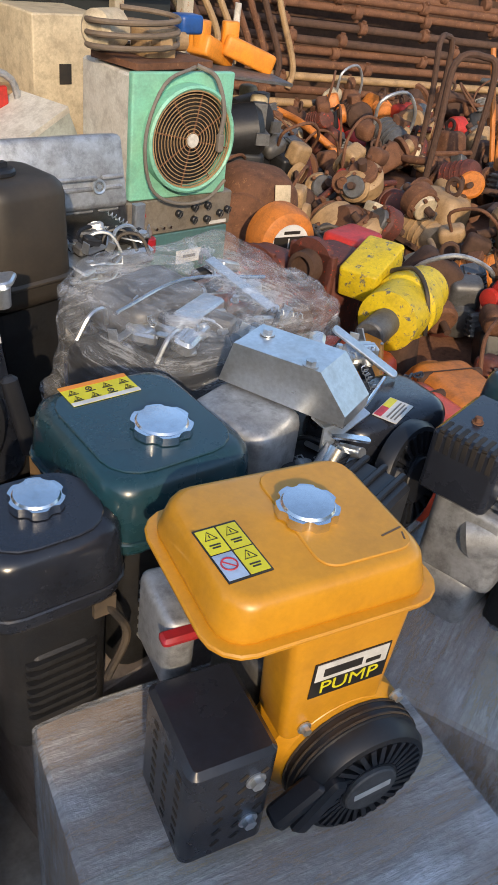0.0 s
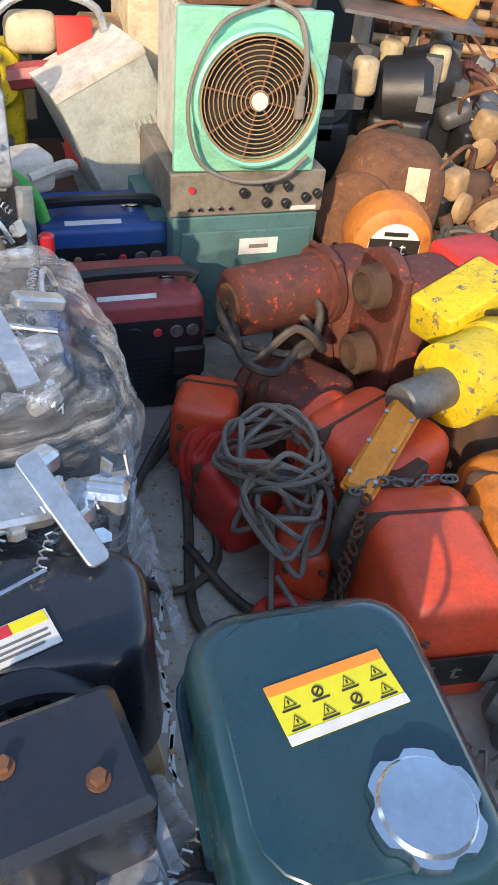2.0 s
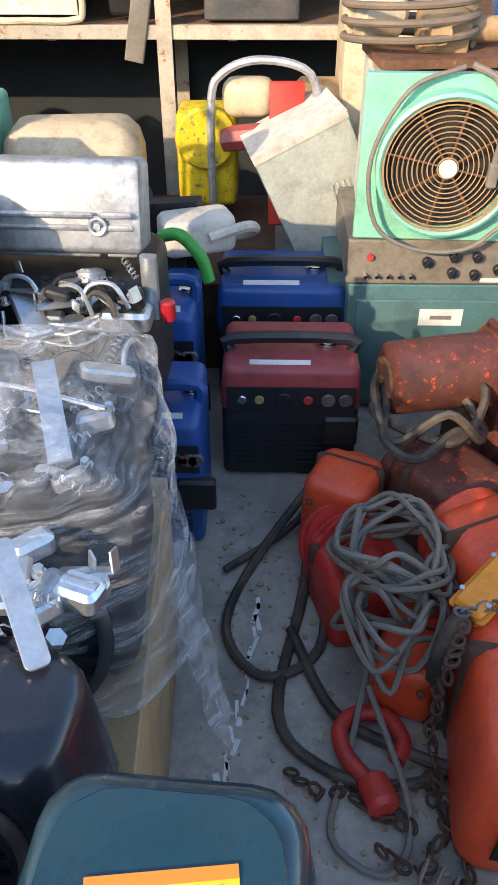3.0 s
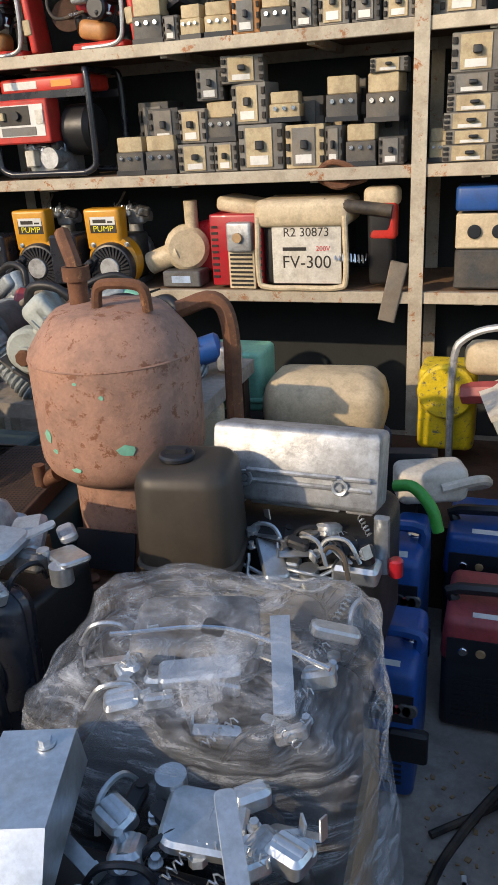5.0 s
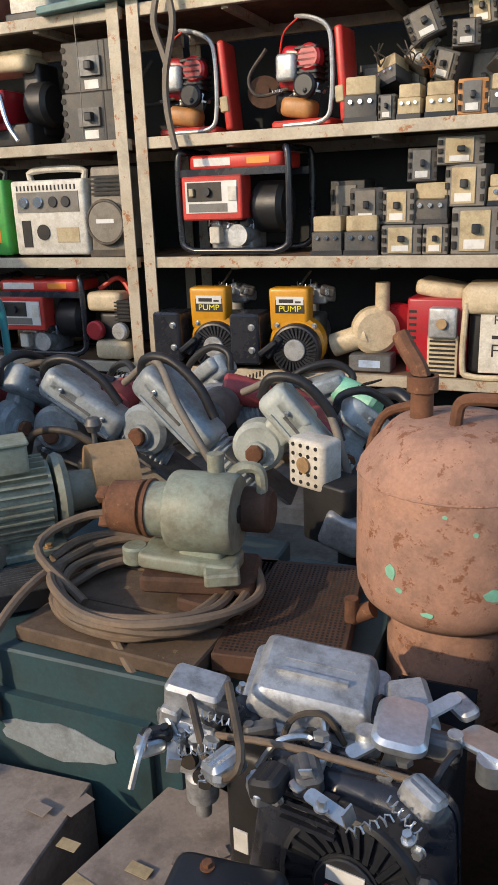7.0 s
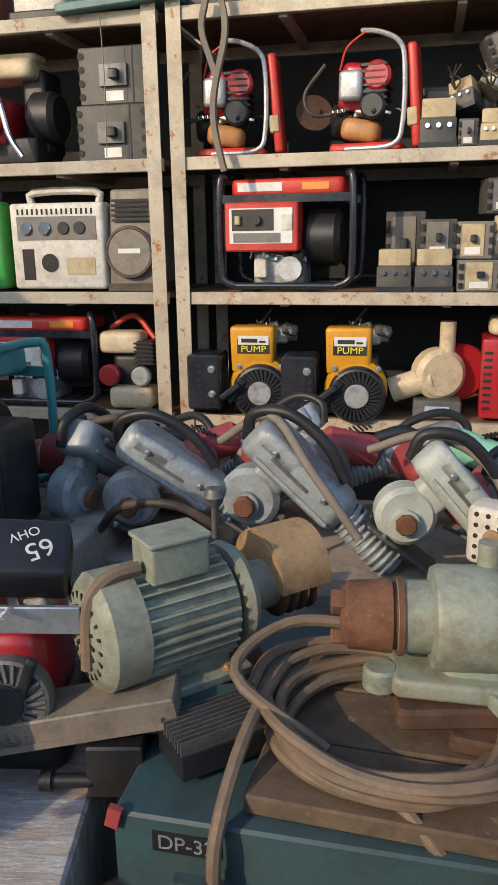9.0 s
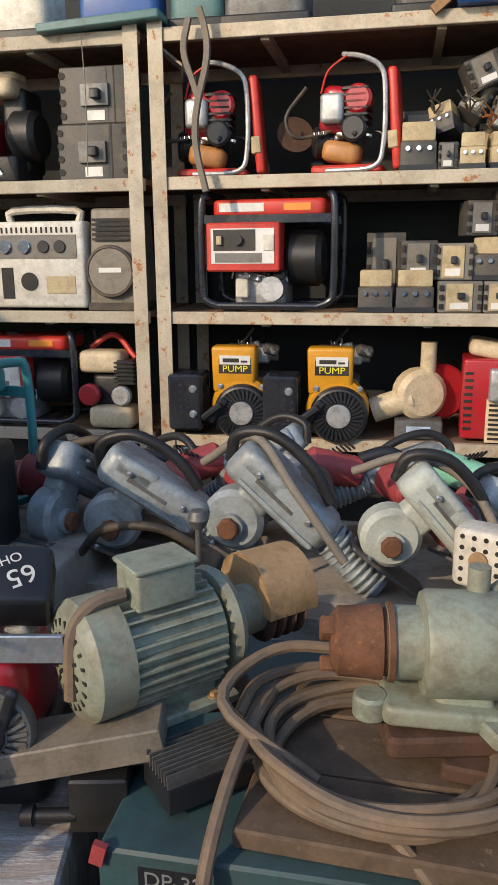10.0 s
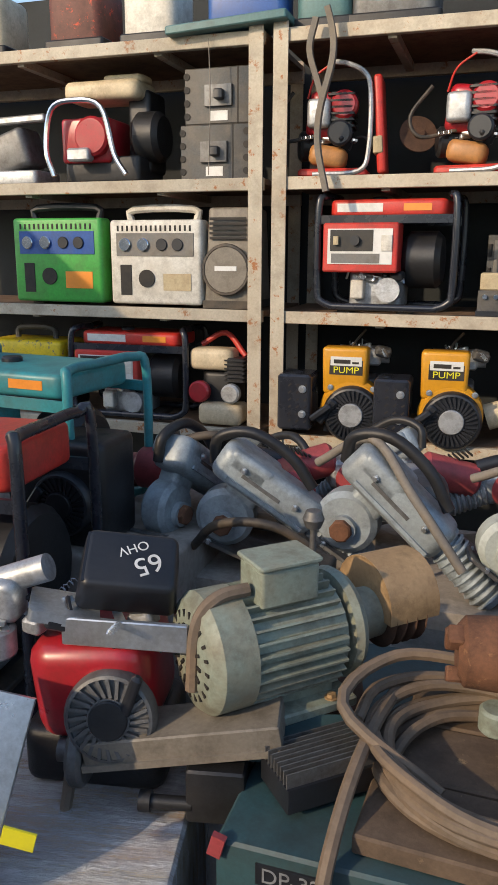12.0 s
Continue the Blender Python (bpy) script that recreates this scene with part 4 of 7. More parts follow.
def breaker(at, w, h, d, kind, rot=(0, 0, 0)):
    t = thing("contactor" if kind % 2 else "circuit_breaker", ("dark grey contactor with ivory terminal cover" if kind % 2 else "dusty grey moulded circuit breaker"), "switchgear", at, rot[2], "switchgear on the shelves", rx=rot[0], ry=rot[1])
    c = BODY[kind % 4] if kind < 8 else ("amber" if kind == 8 else "ivory")
    if kind % 2:
        part("body", B().rb(w, d, h * 0.6, (0, 0, h * 0.3), r=0.004, e=0.003), c, t)
        part("terminal_cover", B().rb(w * 0.92, d * 0.8, h * 0.4, (0, -0.004, h * 0.8), r=0.004, e=0.004), TOPS[kind % 4] if kind < 8 else "ivory", t)
        part("base_plate", B().rb(w * 1.06, d, 0.018, (0, -0.006, 0.009)), "black", t)
        for i in range(3):
            part("terminal_screw", B().cyl(w * 0.07, 0.012, (-w * 0.3 + w * 0.3 * i, -d / 2 - 0.004, h * 0.45), (90, 0, 0), n=8), "chrome", t)
    else:
        part("body", B().rb(w, d, h, (0, 0, h * 0.5), r=0.004, e=0.003), c, t)
        part("front_plate", B().rb(w * 0.6, 0.006, h * 0.86, (-w * 0.03, -d / 2 - 0.003, h * 0.5), r=0.001), "breaker_grey" if c != "breaker_grey" else "ivory", t)
        part("toggle", B().rb(w * 0.17, 0.03, h * 0.2, (0, -d / 2 - 0.014, h * 0.55), r=0.003, e=0.003), "black", t)
        part("rating_plate", B().rb(w * 0.42, 0.002, h * 0.2, (-w * 0.03, -d / 2 - 0.0072, h * 0.22)), "label_white", t)
        for i in range(3):
            for s in (-1, 1):
                part("terminal", B().rb(w * 0.1, 0.012, h * 0.16, (s * w * 0.44, -d / 2 - 0.002, h * (0.2 + 0.3 * i)), r=0.002), "dark", t)
    return t


RB = random.Random(11)
x = -0.40
row = [(0.13, 0.15, 1), (0.14, 0.15, 1), (0.16, 0.11, 6), (0.10, 0.11, 2), (0.19, 0.17, 2), (0.16, 0.16, 10), (0.07, 0.15, 0), (0.12, 0.15, 5), (0.1, 0.1, 0)]
for w, h, k in row:
    breaker((x + w / 2, 3.36, 1.332), w * 0.96, h, 0.13, k, (0, 0, RB.uniform(-6, 6)))
    x += w + 0.005
for xx, z, w, h, k in ((-0.19, 1.445, 0.13, 0.14, 4), (-0.05, 1.445, 0.13, 0.13, 2), (0.07, 1.445, 0.13, 0.15, 1), (0.20, 1.505, 0.15, 0.15, 6), (0.33, 1.505, 0.12, 0.11, 9), (0.56, 1.495, 0.12, 0.16, 5), (0.73, 1.485, 0.13, 0.17, 1), (0.02, 1.60, 0.11, 0.12, 0), (0.16, 1.655, 0.17, 0.10, 2), (0.74, 1.655, 0.14, 0.05, 2)):
    breaker((xx, 3.40, z), w, h, 0.13, k, (0, 0, RB.uniform(-10, 10)))
for i in range(7):
    breaker((-0.3 + 0.17 * i, 3.58, 1.332), 0.15, RB.uniform(0.2, 0.34), 0.14, (0, 2, 4, 0)[i % 4], (0, 0, RB.uniform(-8, 8)))
x = -0.27
for w, h, k in ((0.13, 0.16, 1), (0.07, 0.09, 0), (0.09, 0.12, 9), (0.11, 0.12, 9), (0.11, 0.12, 8), (0.12, 0.13, 1), (0.1, 0.1, 0), (0.12, 0.14, 2), (0.11, 0.12, 4), (0.12, 0.1, 2)):
    breaker((x + w / 2, 3.36, 1.822), w * 0.95, h, 0.12, k, (0, 0, RB.uniform(-7, 7)))
    x += w + 0.004
for i in range(15):
    breaker((-0.10 + 0.065 * i, 3.43 + 0.05 * (i % 2), 1.935 + 0.07 * (i % 3) + 0.012 * i * (1 if i < 6 else 0.5)), RB.uniform(0.09, 0.13), RB.uniform(0.09, 0.13), 0.11, RB.choice((0, 2, 4, 1, 0, 6)), (RB.uniform(-20, 10), RB.uniform(-38, 38), RB.uniform(-25, 25)))
for i in range(8):
    breaker((-0.2 + 0.14 * i, 3.6, 1.822), 0.13, RB.uniform(0.16, 0.28), 0.13, (0, 4, 2)[i % 3])
for i, (h, k) in enumerate(((0.06, 2), (0.05, 2), (0.06, 6), (0.06, 2), (0.07, 4), (0.13, 2))):
    breaker((1.05 + 0.01 * (i % 2), 3.38, 1.332 + (0, 0.06, 0.11, 0.17, 0.23, 0.30)[i]), 0.20 - 0.02 * (i > 3), h, 0.16, k)
breaker((0.94, 3.38, 1.332), 0.08, 0.12, 0.1, 9)
for i in range(6):
    breaker((1.25 + 0.15 * i, 3.40, 1.332), 0.13, RB.uniform(0.1, 0.3), 0.13, (0, 2, 1)[i % 3])
    breaker((1.0 + 0.2 * i, 3.40, 1.822), 0.16, RB.uniform(0.12, 0.2), 0.14, (2, 0, 4)[i % 3])
for i in range(9):
    b = B()
    for k in range(5):
        b.tube([(0, 0, 0), (RB.uniform(-0.02, 0.02), RB.uniform(-0.03, 0.0), 0.03), (RB.uniform(-0.05, 0.05), RB.uniform(-0.06, 0), RB.uniform(0.03, 0.08))], 0.003, n=5)
    single("wire_tail", b, "copper" if i % 2 else "rubber", "short bundle of bare wire ends on switchgear", "wire", (RB.uniform(-0.3, 0.8), 3.40, RB.choice((1.49, 1.52, 1.97, 2.02))), group="loose wire ends")

# lower shelf
t = thing("water_pump", "tan cast pump with upright flange", "pump", (-0.16, 3.42, 0.852))
part("casing", B().cyl(0.10, 0.10, (0, 0, 0.16), (90, 0, 20), e=0.02).cyl(0.05, 0.16, (-0.10, -0.02, 0.12), (0, 70, 0)).cyl(0.03, 0.2, (0.03, 0, 0.26)), "cream", t)
part("rear_cover", B().cyl(0.11, 0.05, (0.08, 0.06, 0.16), (90, 0, 20), e=0.01), "red_clean", t)
part("base", B().rb(0.18, 0.12, 0.07, (0, -0.04, 0.035), r=0.01, e=0.006), "grey_engine", t)
part("rating_plate", B().rb(0.09, 0.002, 0.03, (0, -0.101, 0.035)), "label_blue", t)
t = thing("engine", "red engine with silver muffler box and louvred sides", "engine", (0.115, 3.40, 0.852), -3)
part("shroud", B().rb(0.24, 0.22, 0.30, (0, 0.02, 0.16), r=0.015, e=0.01), "red_clean", t)
part("muffler_box", B().rb(0.11, 0.05, 0.12, (0.03, -0.11, 0.22), r=0.012, e=0.01), "alu", t)
part("grille", B().rb(0.12, 0.02, 0.16, (0.03, -0.10, 0.085), r=0.004), "cream", t)
b = B()
for i in range(8):
    b.rb(0.10, 0.004, 0.008, (0.03, -0.112, 0.02 + 0.018 * i))
part("grille_slots", b, "dark", t)
b = B()
for i in range(9):
    b.rb(0.03, 0.004, 0.01, (-0.095, -0.091, 0.05 + 0.026 * i)).rb(0.02, 0.004, 0.01, (0.106, -0.091, 0.05 + 0.026 * i))
part("louvres", b, "dark", t)
part("top_tank", B().rb(0.2, 0.2, 0.06, (0, 0.04, 0.335), (0, 10, 0), r=0.03, e=0.02), "cream", t)
part("bolt_head", B().cyl(0.02, 0.02, (0.03, -0.14, 0.22), (90, 0, 0)), "tan_paint", t)
t = thing("vibrator_motor", "cream vibrator converter in tube frame with yellowed plate", "motor", (0.405, 3.40, 0.852))
part("housing", B().rb(0.34, 0.26, 0.30, (0, 0.03, 0.17), r=0.03, e=0.02), "dark_cast", t)
part("top_cover", B().rb(0.40, 0.28, 0.11, (0, 0, 0.31), r=0.04, e=0.03), "cream", t)
part("front_plate", B().rb(0.29, 0.01, 0.24, (0.02, -0.115, 0.15), r=0.002), "white", t)
for s in (-1, 1):
    part("frame_tube", B().tube([(s * 0.18, -0.13, 0.3), (s * 0.185, -0.13, 0.06), (s * 0.15, -0.13, 0.015), (0, -0.13, 0.012)], 0.012), "cream", t)
words("lettering", "FV-300", 0.072, "label_black", t, (0.02, -0.121, 0.115), (90, 0, 0))
words("lettering", "R2 30873", 0.05, "label_black", t, (0.02, -0.121, 0.235), (90, 0, 0))
words("lettering", "200V", 0.028, "label_red", t, (0.09, -0.121, 0.17), (90, 0, 0))
part("maker_mark", B().rb(0.1, 0.002, 0.014, (-0.03, -0.121, 0.17)), "label_black", t)
t = thing("rock_drill", "greasy hand tool with red body and hanging strap", "power tool", (0.72, 3.37, 0.852))
part("body", B().rb(0.1, 0.12, 0.3, (0.0, 0, 0.17), (8, 0, 0), r=0.02, e=0.02), "dark_cast", t)
part("cover", B().rb(0.11, 0.08, 0.14, (0.01, -0.03, 0.27), r=0.02, e=0.015), "red", t)
part("cap", B().rb(0.14, 0.12, 0.08, (0.0, 0, 0.36), r=0.03, e=0.025), "cream", t)
part("grip", B().tube([(-0.22, -0.08, 0.34), (-0.1, -0.08, 0.33), (0.05, -0.08, 0.31)], 0.026, n=10), "rubber", t)
part("spring", B().tube([(-0.18 + 0.004 * i, -0.08 + 0.02 * math.cos(i * 1.6), 0.13 + 0.02 * math.sin(i * 1.6)) for i in range(34)], 0.004, n=5, hard=True), "chrome", t)
part("strap", B().rb(0.07, 0.02, 0.24, (0.06, -0.10, 0.0), (0, 12, 0), r=0.008), "cloth", t)
part("blade_guard", B().tube([(-0.25, -0.06, 0.45), (-0.18, -0.08, 0.5), (-0.05, -0.06, 0.44), (-0.18, -0.04, 0.41)], 0.012, closed=True).cyl(0.06, 0.01, (-0.17, -0.05, 0.44), (40, 20, 0)), "rust", t)
t = thing("battery_charger", "blue topped grey charger box with meters", "charger", (1.18, 3.42, 0.852))
part("lower_case", B().rb(0.34, 0.2, 0.15, (0, 0, 0.08), r=0.01, e=0.006), "breaker", t)
part("panel", B().rb(0.34, 0.2, 0.13, (0, 0, 0.225), r=0.008, e=0.005), "cream", t)
part("lid", B().rb(0.35, 0.21, 0.09, (0, 0, 0.345), r=0.02, e=0.012), "blue", t)
for i in range(3):
    part("dial", B().cyl(0.026, 0.015, (-0.1 + 0.09 * i, -0.105, 0.225), (90, 0, 0), e=0.003), "black", t)
t = thing("petrol_engine", "small engine with yellowed tank and open flywheel", "engine", (-1.40, 3.40, 0.852))
part("fuel_tank", B().rb(0.19, 0.12, 0.09, (-0.03, -0.02, 0.27), r=0.03, e=0.025), "cream", t)
part("crankcase", B().rb(0.15, 0.15, 0.2, (0, 0.02, 0.12), r=0.03, e=0.02), "dark_cast", t)
part("lower_tank", B().rb(0.19, 0.13, 0.09, (0.02, -0.05, 0.05), r=0.03, e=0.025), "cream", t)
finned_block(t, (0.08, -0.04, 0.23), 0.09, 0.1, 0.1, 6, "dark_cast")
part("starter", B().cyl(0.04, 0.04, (0.07, -0.10, 0.14), (90, 0, 0), e=0.008), "alu", t)
part("starter", B().cyl(0.045, 0.04, (-0.07, -0.09, 0.14), (90, 0, 0), e=0.008), "red_clean", t)
part("hose", B().tube([(-0.1, 0.02, 0.32), (0, 0.04, 0.37), (0.1, 0.0, 0.28)], 0.012), "red", t)
t = thing("petrol_engine", "dusty yellow engine beside the red generator", "engine", (-2.32, 3.45, 0.852))
part("body", B().rb(0.40, 0.24, 0.22, (0, 0, 0.12), r=0.03, e=0.02), "dark_cast", t)
part("tank", B().rb(0.38, 0.22, 0.09, (0, 0, 0.27), r=0.03, e=0.02), "bright_yellow", t)
part("handle", B().tube([(-0.1, 0, 0.31), (-0.08, 0, 0.36), (0.08, 0, 0.36), (0.1, 0, 0.31)], 0.013), "breaker", t)

# top shelf, lower ends of what stands there
t = thing("steel_tray", "blue painted steel tray at the shelf edge", "tray", (-1.33, 3.32, 2.322))
part("plate", B().rb(0.46, 0.2, 0.03, (0, 0, 0.02), (0, -3, 0), r=0.01, e=0.004), "blue_green", t)
part("body", B().rb(0.3, 0.14, 0.16, (0.05, 0.06, 0.12), r=0.03, e=0.01), "blue", t)
for nm, xx, mtl, sx, lb in (("chain_saw", -2.0, "red_rust", 0.24, "red chain saw lying on the top shelf"), ("plastic_case", -2.5, "cream", 0.34, "cream plastic case on the top shelf"), ("compressor", -0.75, "grey_engine", 0.3, "grey compressor on the top shelf"), ("tool_box", -0.15, "breaker", 0.3, "dark tool box on the top shelf"), ("paint_can", 0.2, "label_white", 0.2, "white can on the top shelf"), ("hose_reel", -1.68, "white", 0.22, "white hose connector on the top shelf"), ("tool_box", -1.0, "blue_green", 0.2, "blue-green tool case on the top shelf")):
    t = thing(nm, lb, nm.replace("_", " "), (xx, 3.45, 2.322))
    part("body", B().rb(sx, 0.22, 0.24, (0, 0, 0.12), r=0.04, e=0.03), mtl, t)
    part("base", B().rb(sx * 1.1, 0.2, 0.04, (0, -0.02, 0.02), r=0.015, e=0.006), "dark_cast", t)
single("timber_offcut", B().rb(0.32, 0.07, 0.03, r=0.003), "wood", "short brown timber offcut on the top shelf", "timber", (-0.05, 3.28, 2.41), (0, -38, 0))
single("timber_offcut", B().rb(0.4, 0.05, 0.03, r=0.003), "orange", "orange painted batten on the top shelf", "timber", (0.25, 3.30, 2.35), (0, -14, 0))
single("tarpaulin", B().rb(1.1, 0.3, 0.03, r=0.01, e=0.008), "blue", "blue tarpaulin edge on the top shelf", "tarpaulin", (0.45, 3.37, 2.337))

# ---- machines before the rack ----
t = thing("machine_cabinet", "dark green steel machine cabinet with worn drawer", "cabinet", (-0.36, 1.66, 0))
part("body", B().rb(0.60, 0.68, 0.685, (0, 0, 0.3425), r=0.006, e=0.005), "deep_green", t)
part("drawer", B().rb(0.44, 0.02, 0.30, (0.02, -0.35, 0.44), r=0.004), "deep_green", t)
# Scuffed drawer front; the light falling on it is painted as a pale patch.
part("bare_patch", B().poly([(0.14 * math.cos(0.3 * k) * (1 + 0.08 * math.sin(k * 2.3)), 0.042 * math.sin(0.3 * k) * (1 + 0.15 * math.sin(k * 1.7))) for k in range(21)], 0.002, (0.02, -0.3605, 0.50), (90, 0, 0)), "saw_blue", t, "scuffed metal patch, painted bright as if sunlit")
part("name_plate", B().rb(0.11, 0.004, 0.035, (-0.18, -0.342, 0.645), r=0.001), "black", t)
words("lettering", "DP-32", 0.036, "alu", t, (-0.18, -0.345, 0.645), (90, 0, 0))
part("tape", B().rb(0.022, 0.012, 0.035, (-0.295, -0.345, 0.68), (0, 15, 0)), "maroon", t)
for k in range(3):
    single("plank", B().rb(0.43 - 0.02 * k, 0.155, 0.034, r=0.004, e=0.004), "wood_dark", "weathered dirty plank on the cabinet top", "plank", (-0.24 + 0.01 * k, 1.42 + 0.163 * k, 0.703), (0, 0, -3 + 1.5 * k), group="cabinet planks")
t = thing("mesh_panel", "dark perforated panel lying flat", "panel", (0.08, 1.62, 0.68), 8)
part("rim", B().rb(0.26, 0.42, 0.04, (0, 0, 0.02), r=0.004, e=0.003), "rust_dark", t)
holes = B()
for i in range(24):
    for j in range(38):
        holes.rb(0.005, 0.005, 0.001, (-0.115 + 0.01 * i, -0.19 + 0.0103 * j, 0.0405))
tagged(part("hole_field", holes, "dark", t), kind="stuff")
t = thing("machine_stand", "brown steel stand under the panel", "stand", (0.12, 1.7, 0))
part("body", B().rb(0.30, 0.44, 0.68, (0, 0, 0.34), r=0.005), "deep_green", t)
part("edge", B().rb(0.31, 0.02, 0.04, (0, -0.225, 0.64)), "wood", t)

# coiled cable
b = B()
pts = []
for i in range(92):
    a = i * 2 * math.pi / 14
    rr = 0.178 + 0.022 * math.sin(i * 0.23 + 1.0) + 0.016 * math.sin(i * 0.061 * 14) + 0.005 * (i // 14)
    pts.append((rr * 1.12 * math.cos(a), rr * 0.92 * math.sin(a), 0.012 + 0.016 * (i / 14) * 0.55 + 0.006 * math.sin(i * 1.7)))
b.tube(pts, 0.0105, n=8, steps=4)
b.tube([(-0.10, -0.10, 0.03), (-0.27, -0.02, 0.10), (-0.20, 0.10, 0.14), (-0.05, 0.14, 0.13)], 0.011)
b.tube([(0.0, -0.16, 0.02), (0.06, -0.20, -0.02), (0.12, -0.21, -0.10)], 0.011)
b.tube([(-0.05, 0.20, 0.03), (-0.17, 0.20, 0.045), (-0.21, 0.06, 0.06), (-0.232, -0.12, 0.05), (-0.245, -0.245, -0.02), (-0.25, -0.262, -0.12)], 0.0115)
t = thing("power_cable", "brown rubber power cable coiled on the cabinet", "cable", (-0.24, 1.545, 0.718))
part("coil", b, "cable", t)
part("plug", B().cyl(0.024, 0.06, (-0.25, -0.262, -0.16), e=0.01).cyl(0.014, 0.05, (-0.25, -0.262, -0.12)), "rubber", t, "black round plug")

# headstock with chuck
t = thing("lathe_headstock", "grey-green lathe headstock with rusty chuck", "headstock", (-0.145, 1.60, 0.797), 7, scale=0.84)
part("base_plate", B().rb(0.30, 0.17, 0.045, (0.02, -0.01, -0.02), (0, 0, 6), r=0.02, e=0.008).rb(0.12, 0.20, 0.035, (0.06, -0.03, -0.062), (0, 0, -14), r=0.015, e=0.006), "rust_dark", t, "rusty base casting")
ax = (0, 90, 0)
part("housing", B().lathe([(0.02, 0.105), (0.03, 0.105), (0.098, 0.105), (0.105, 0.095), (0.105, -0.06), (0.10, -0.07), (0.072, -0.075), (0.072, -0.14)], (0.02, 0, 0.15), ax, 32), "motor_green", t)
part("bore", B().cyl(0.024, 0.006, (0.126, 0, 0.15), ax), "dark", t)
part("chuck", B().lathe([(0.001, -0.25), (0.05, -0.25), (0.068, -0.235), (0.072, -0.17), (0.074, -0.165), (0.074, -0.15), (0.066, -0.148), (0.066, -0.14), (0.078, -0.138), (0.078, -0.128), (0.06, -0.125)], (0.02, 0, 0.15), ax, 28), "rust", t, "rusty round chuck with jaws")
for k in range(3):
    part("chuck_jaw", B().rb(0.03, 0.03, 0.04, (-0.235, 0.045 * math.cos(k * 2.1), 0.15 + 0.045 * math.sin(k * 2.1)), (k * 120, 0, 0), r=0.004, e=0.004), "rust", t)
part("base_casting", B().rb(0.26, 0.12, 0.04, (0.0, -0.03, 0.03), (0, 4, 0), r=0.02, e=0.01).rb(0.13, 0.12, 0.08, (0.03, 0, 0.06), r=0.02, e=0.01, top=0.8).cyl(0.035, 0.05, (-0.15, -0.04, 0.035), e=0.006).rb(0.09, 0.07, 0.035, (0.10, -0.09, 0.02), (0, 0, 20), r=0.01, e=0.006), "motor_green", t)
part("lock_handle", B().cyl(0.022, 0.06, (0.06, 0.03, 0.27)).tube([(0.09, 0.04, 0.24), (0.13, 0.05, 0.26), (0.17, 0.05, 0.25), (0.175, 0.05, 0.18)], 0.016), "motor_green", t)
part("rear_spindle", B().cyl(0.06, 0.1, (0.15, 0.06, 0.14), ax, e=0.01), "rust_dark", t)

# electric motor with belt guard
t = thing("electric_motor", "grey-green finned electric motor with pulley guard", "motor", (-0.67, 1.60, 0.735), 45, scale=0.95)
ax = (0, 90, 0)
mb = B().cyl(0.094, 0.22, (0.02, 0, 0.15), ax, n=32)
part("stator", mb, "motor_green", t)
for i in range(30):
    a = 2 * math.pi * i / 30
    part("cooling_fin", B().rb(0.20, 0.022, 0.0045, (0.02, 0.101 * math.cos(a), 0.15 + 0.101 * math.sin(a)), (math.degrees(a), 0, 0)), "motor_green", t)
f = part("fan_cowl", B().lathe([(0.001, -0.175), (0.06, -0.175), (0.10, -0.165), (0.113, -0.15), (0.113, -0.085), (0.106, -0.083)], (0.02, 0, 0.15), ax, 32), "motor_green", t)
b = B()
for r_, c_ in ((0.03, 8), (0.052, 14), (0.075, 20)):
    for i in range(c_):
        a = 2 * math.pi * i / c_
        b.rb(0.006, 0.016, 0.006, (-0.1555 + (0.006 if r_ > 0.07 else 0), r_ * math.cos(a), 0.15 + r_ * math.sin(a)), (math.degrees(a), 0, 0))
part("cowl_slots", b, "dark", f)
part("end_bell", B().lathe([(0.105, 0.12), (0.11, 0.135), (0.10, 0.15), (0.055, 0.16), (0.05, 0.24)], (0.02, 0, 0.15), ax, 28), "motor_green", t)
part("terminal_box", B().rb(0.12, 0.09, 0.075, (0.02, -0.02, 0.275), (0, 0, 0), r=0.008, e=0.006).rb(0.13, 0.10, 0.01, (0.02, -0.02, 0.317), r=0.008, e=0.003), "motor_green", t)
part("conduit", B().tube([(-0.05, -0.03, 0.27), (-0.11, -0.03, 0.265), (-0.15, -0.03, 0.22), (-0.16, -0.03, 0.1)], 0.013), "cable", t)
part("pulley", B().lathe([(0.05, 0.20), (0.075, 0.205), (0.06, 0.218), (0.075, 0.23), (0.06, 0.243), (0.075, 0.255), (0.06, 0.268), (0.075, 0.28), (0.03, 0.283)], (0.05, 0, 0.15), ax, 28), "rust_dark", t)
gd = []
for i in range(15):
    a = radians(-10 + 200 * i / 14)
    gd.append((0.095 * math.cos(a), 0.095 * math.sin(a)))
for i in range(14, -1, -1):
    a = radians(-10 + 200 * i / 14)
    gd.append((0.09 * math.cos(a), 0.09 * math.sin(a)))
part("belt_guard", B().poly(gd, 0.12, (0.24, 0.02, 0.165), (90, 0, 90)).poly([(0.093 * math.cos(radians(-10 + 200 * i / 14)), 0.093 * math.sin(radians(-10 + 200 * i / 14))) for i in range(15)], 0.004, (0.24, 0.02, 0.165), (90, 0, 90)), "tan_paint", t, "tan sheet hood over the pulleys")
part("foot", B().rb(0.26, 0.20, 0.022, (0.02, 0, 0.03), r=0.006, e=0.004).rb(0.2, 0.12, 0.04, (0.02, 0, 0.045), r=0.006), "motor_green", t)
bolts(t, ((-0.06, -0.085, 0.042), (0.1, -0.085, 0.042)), 0.009, "tan_paint", (0, 0, 0))
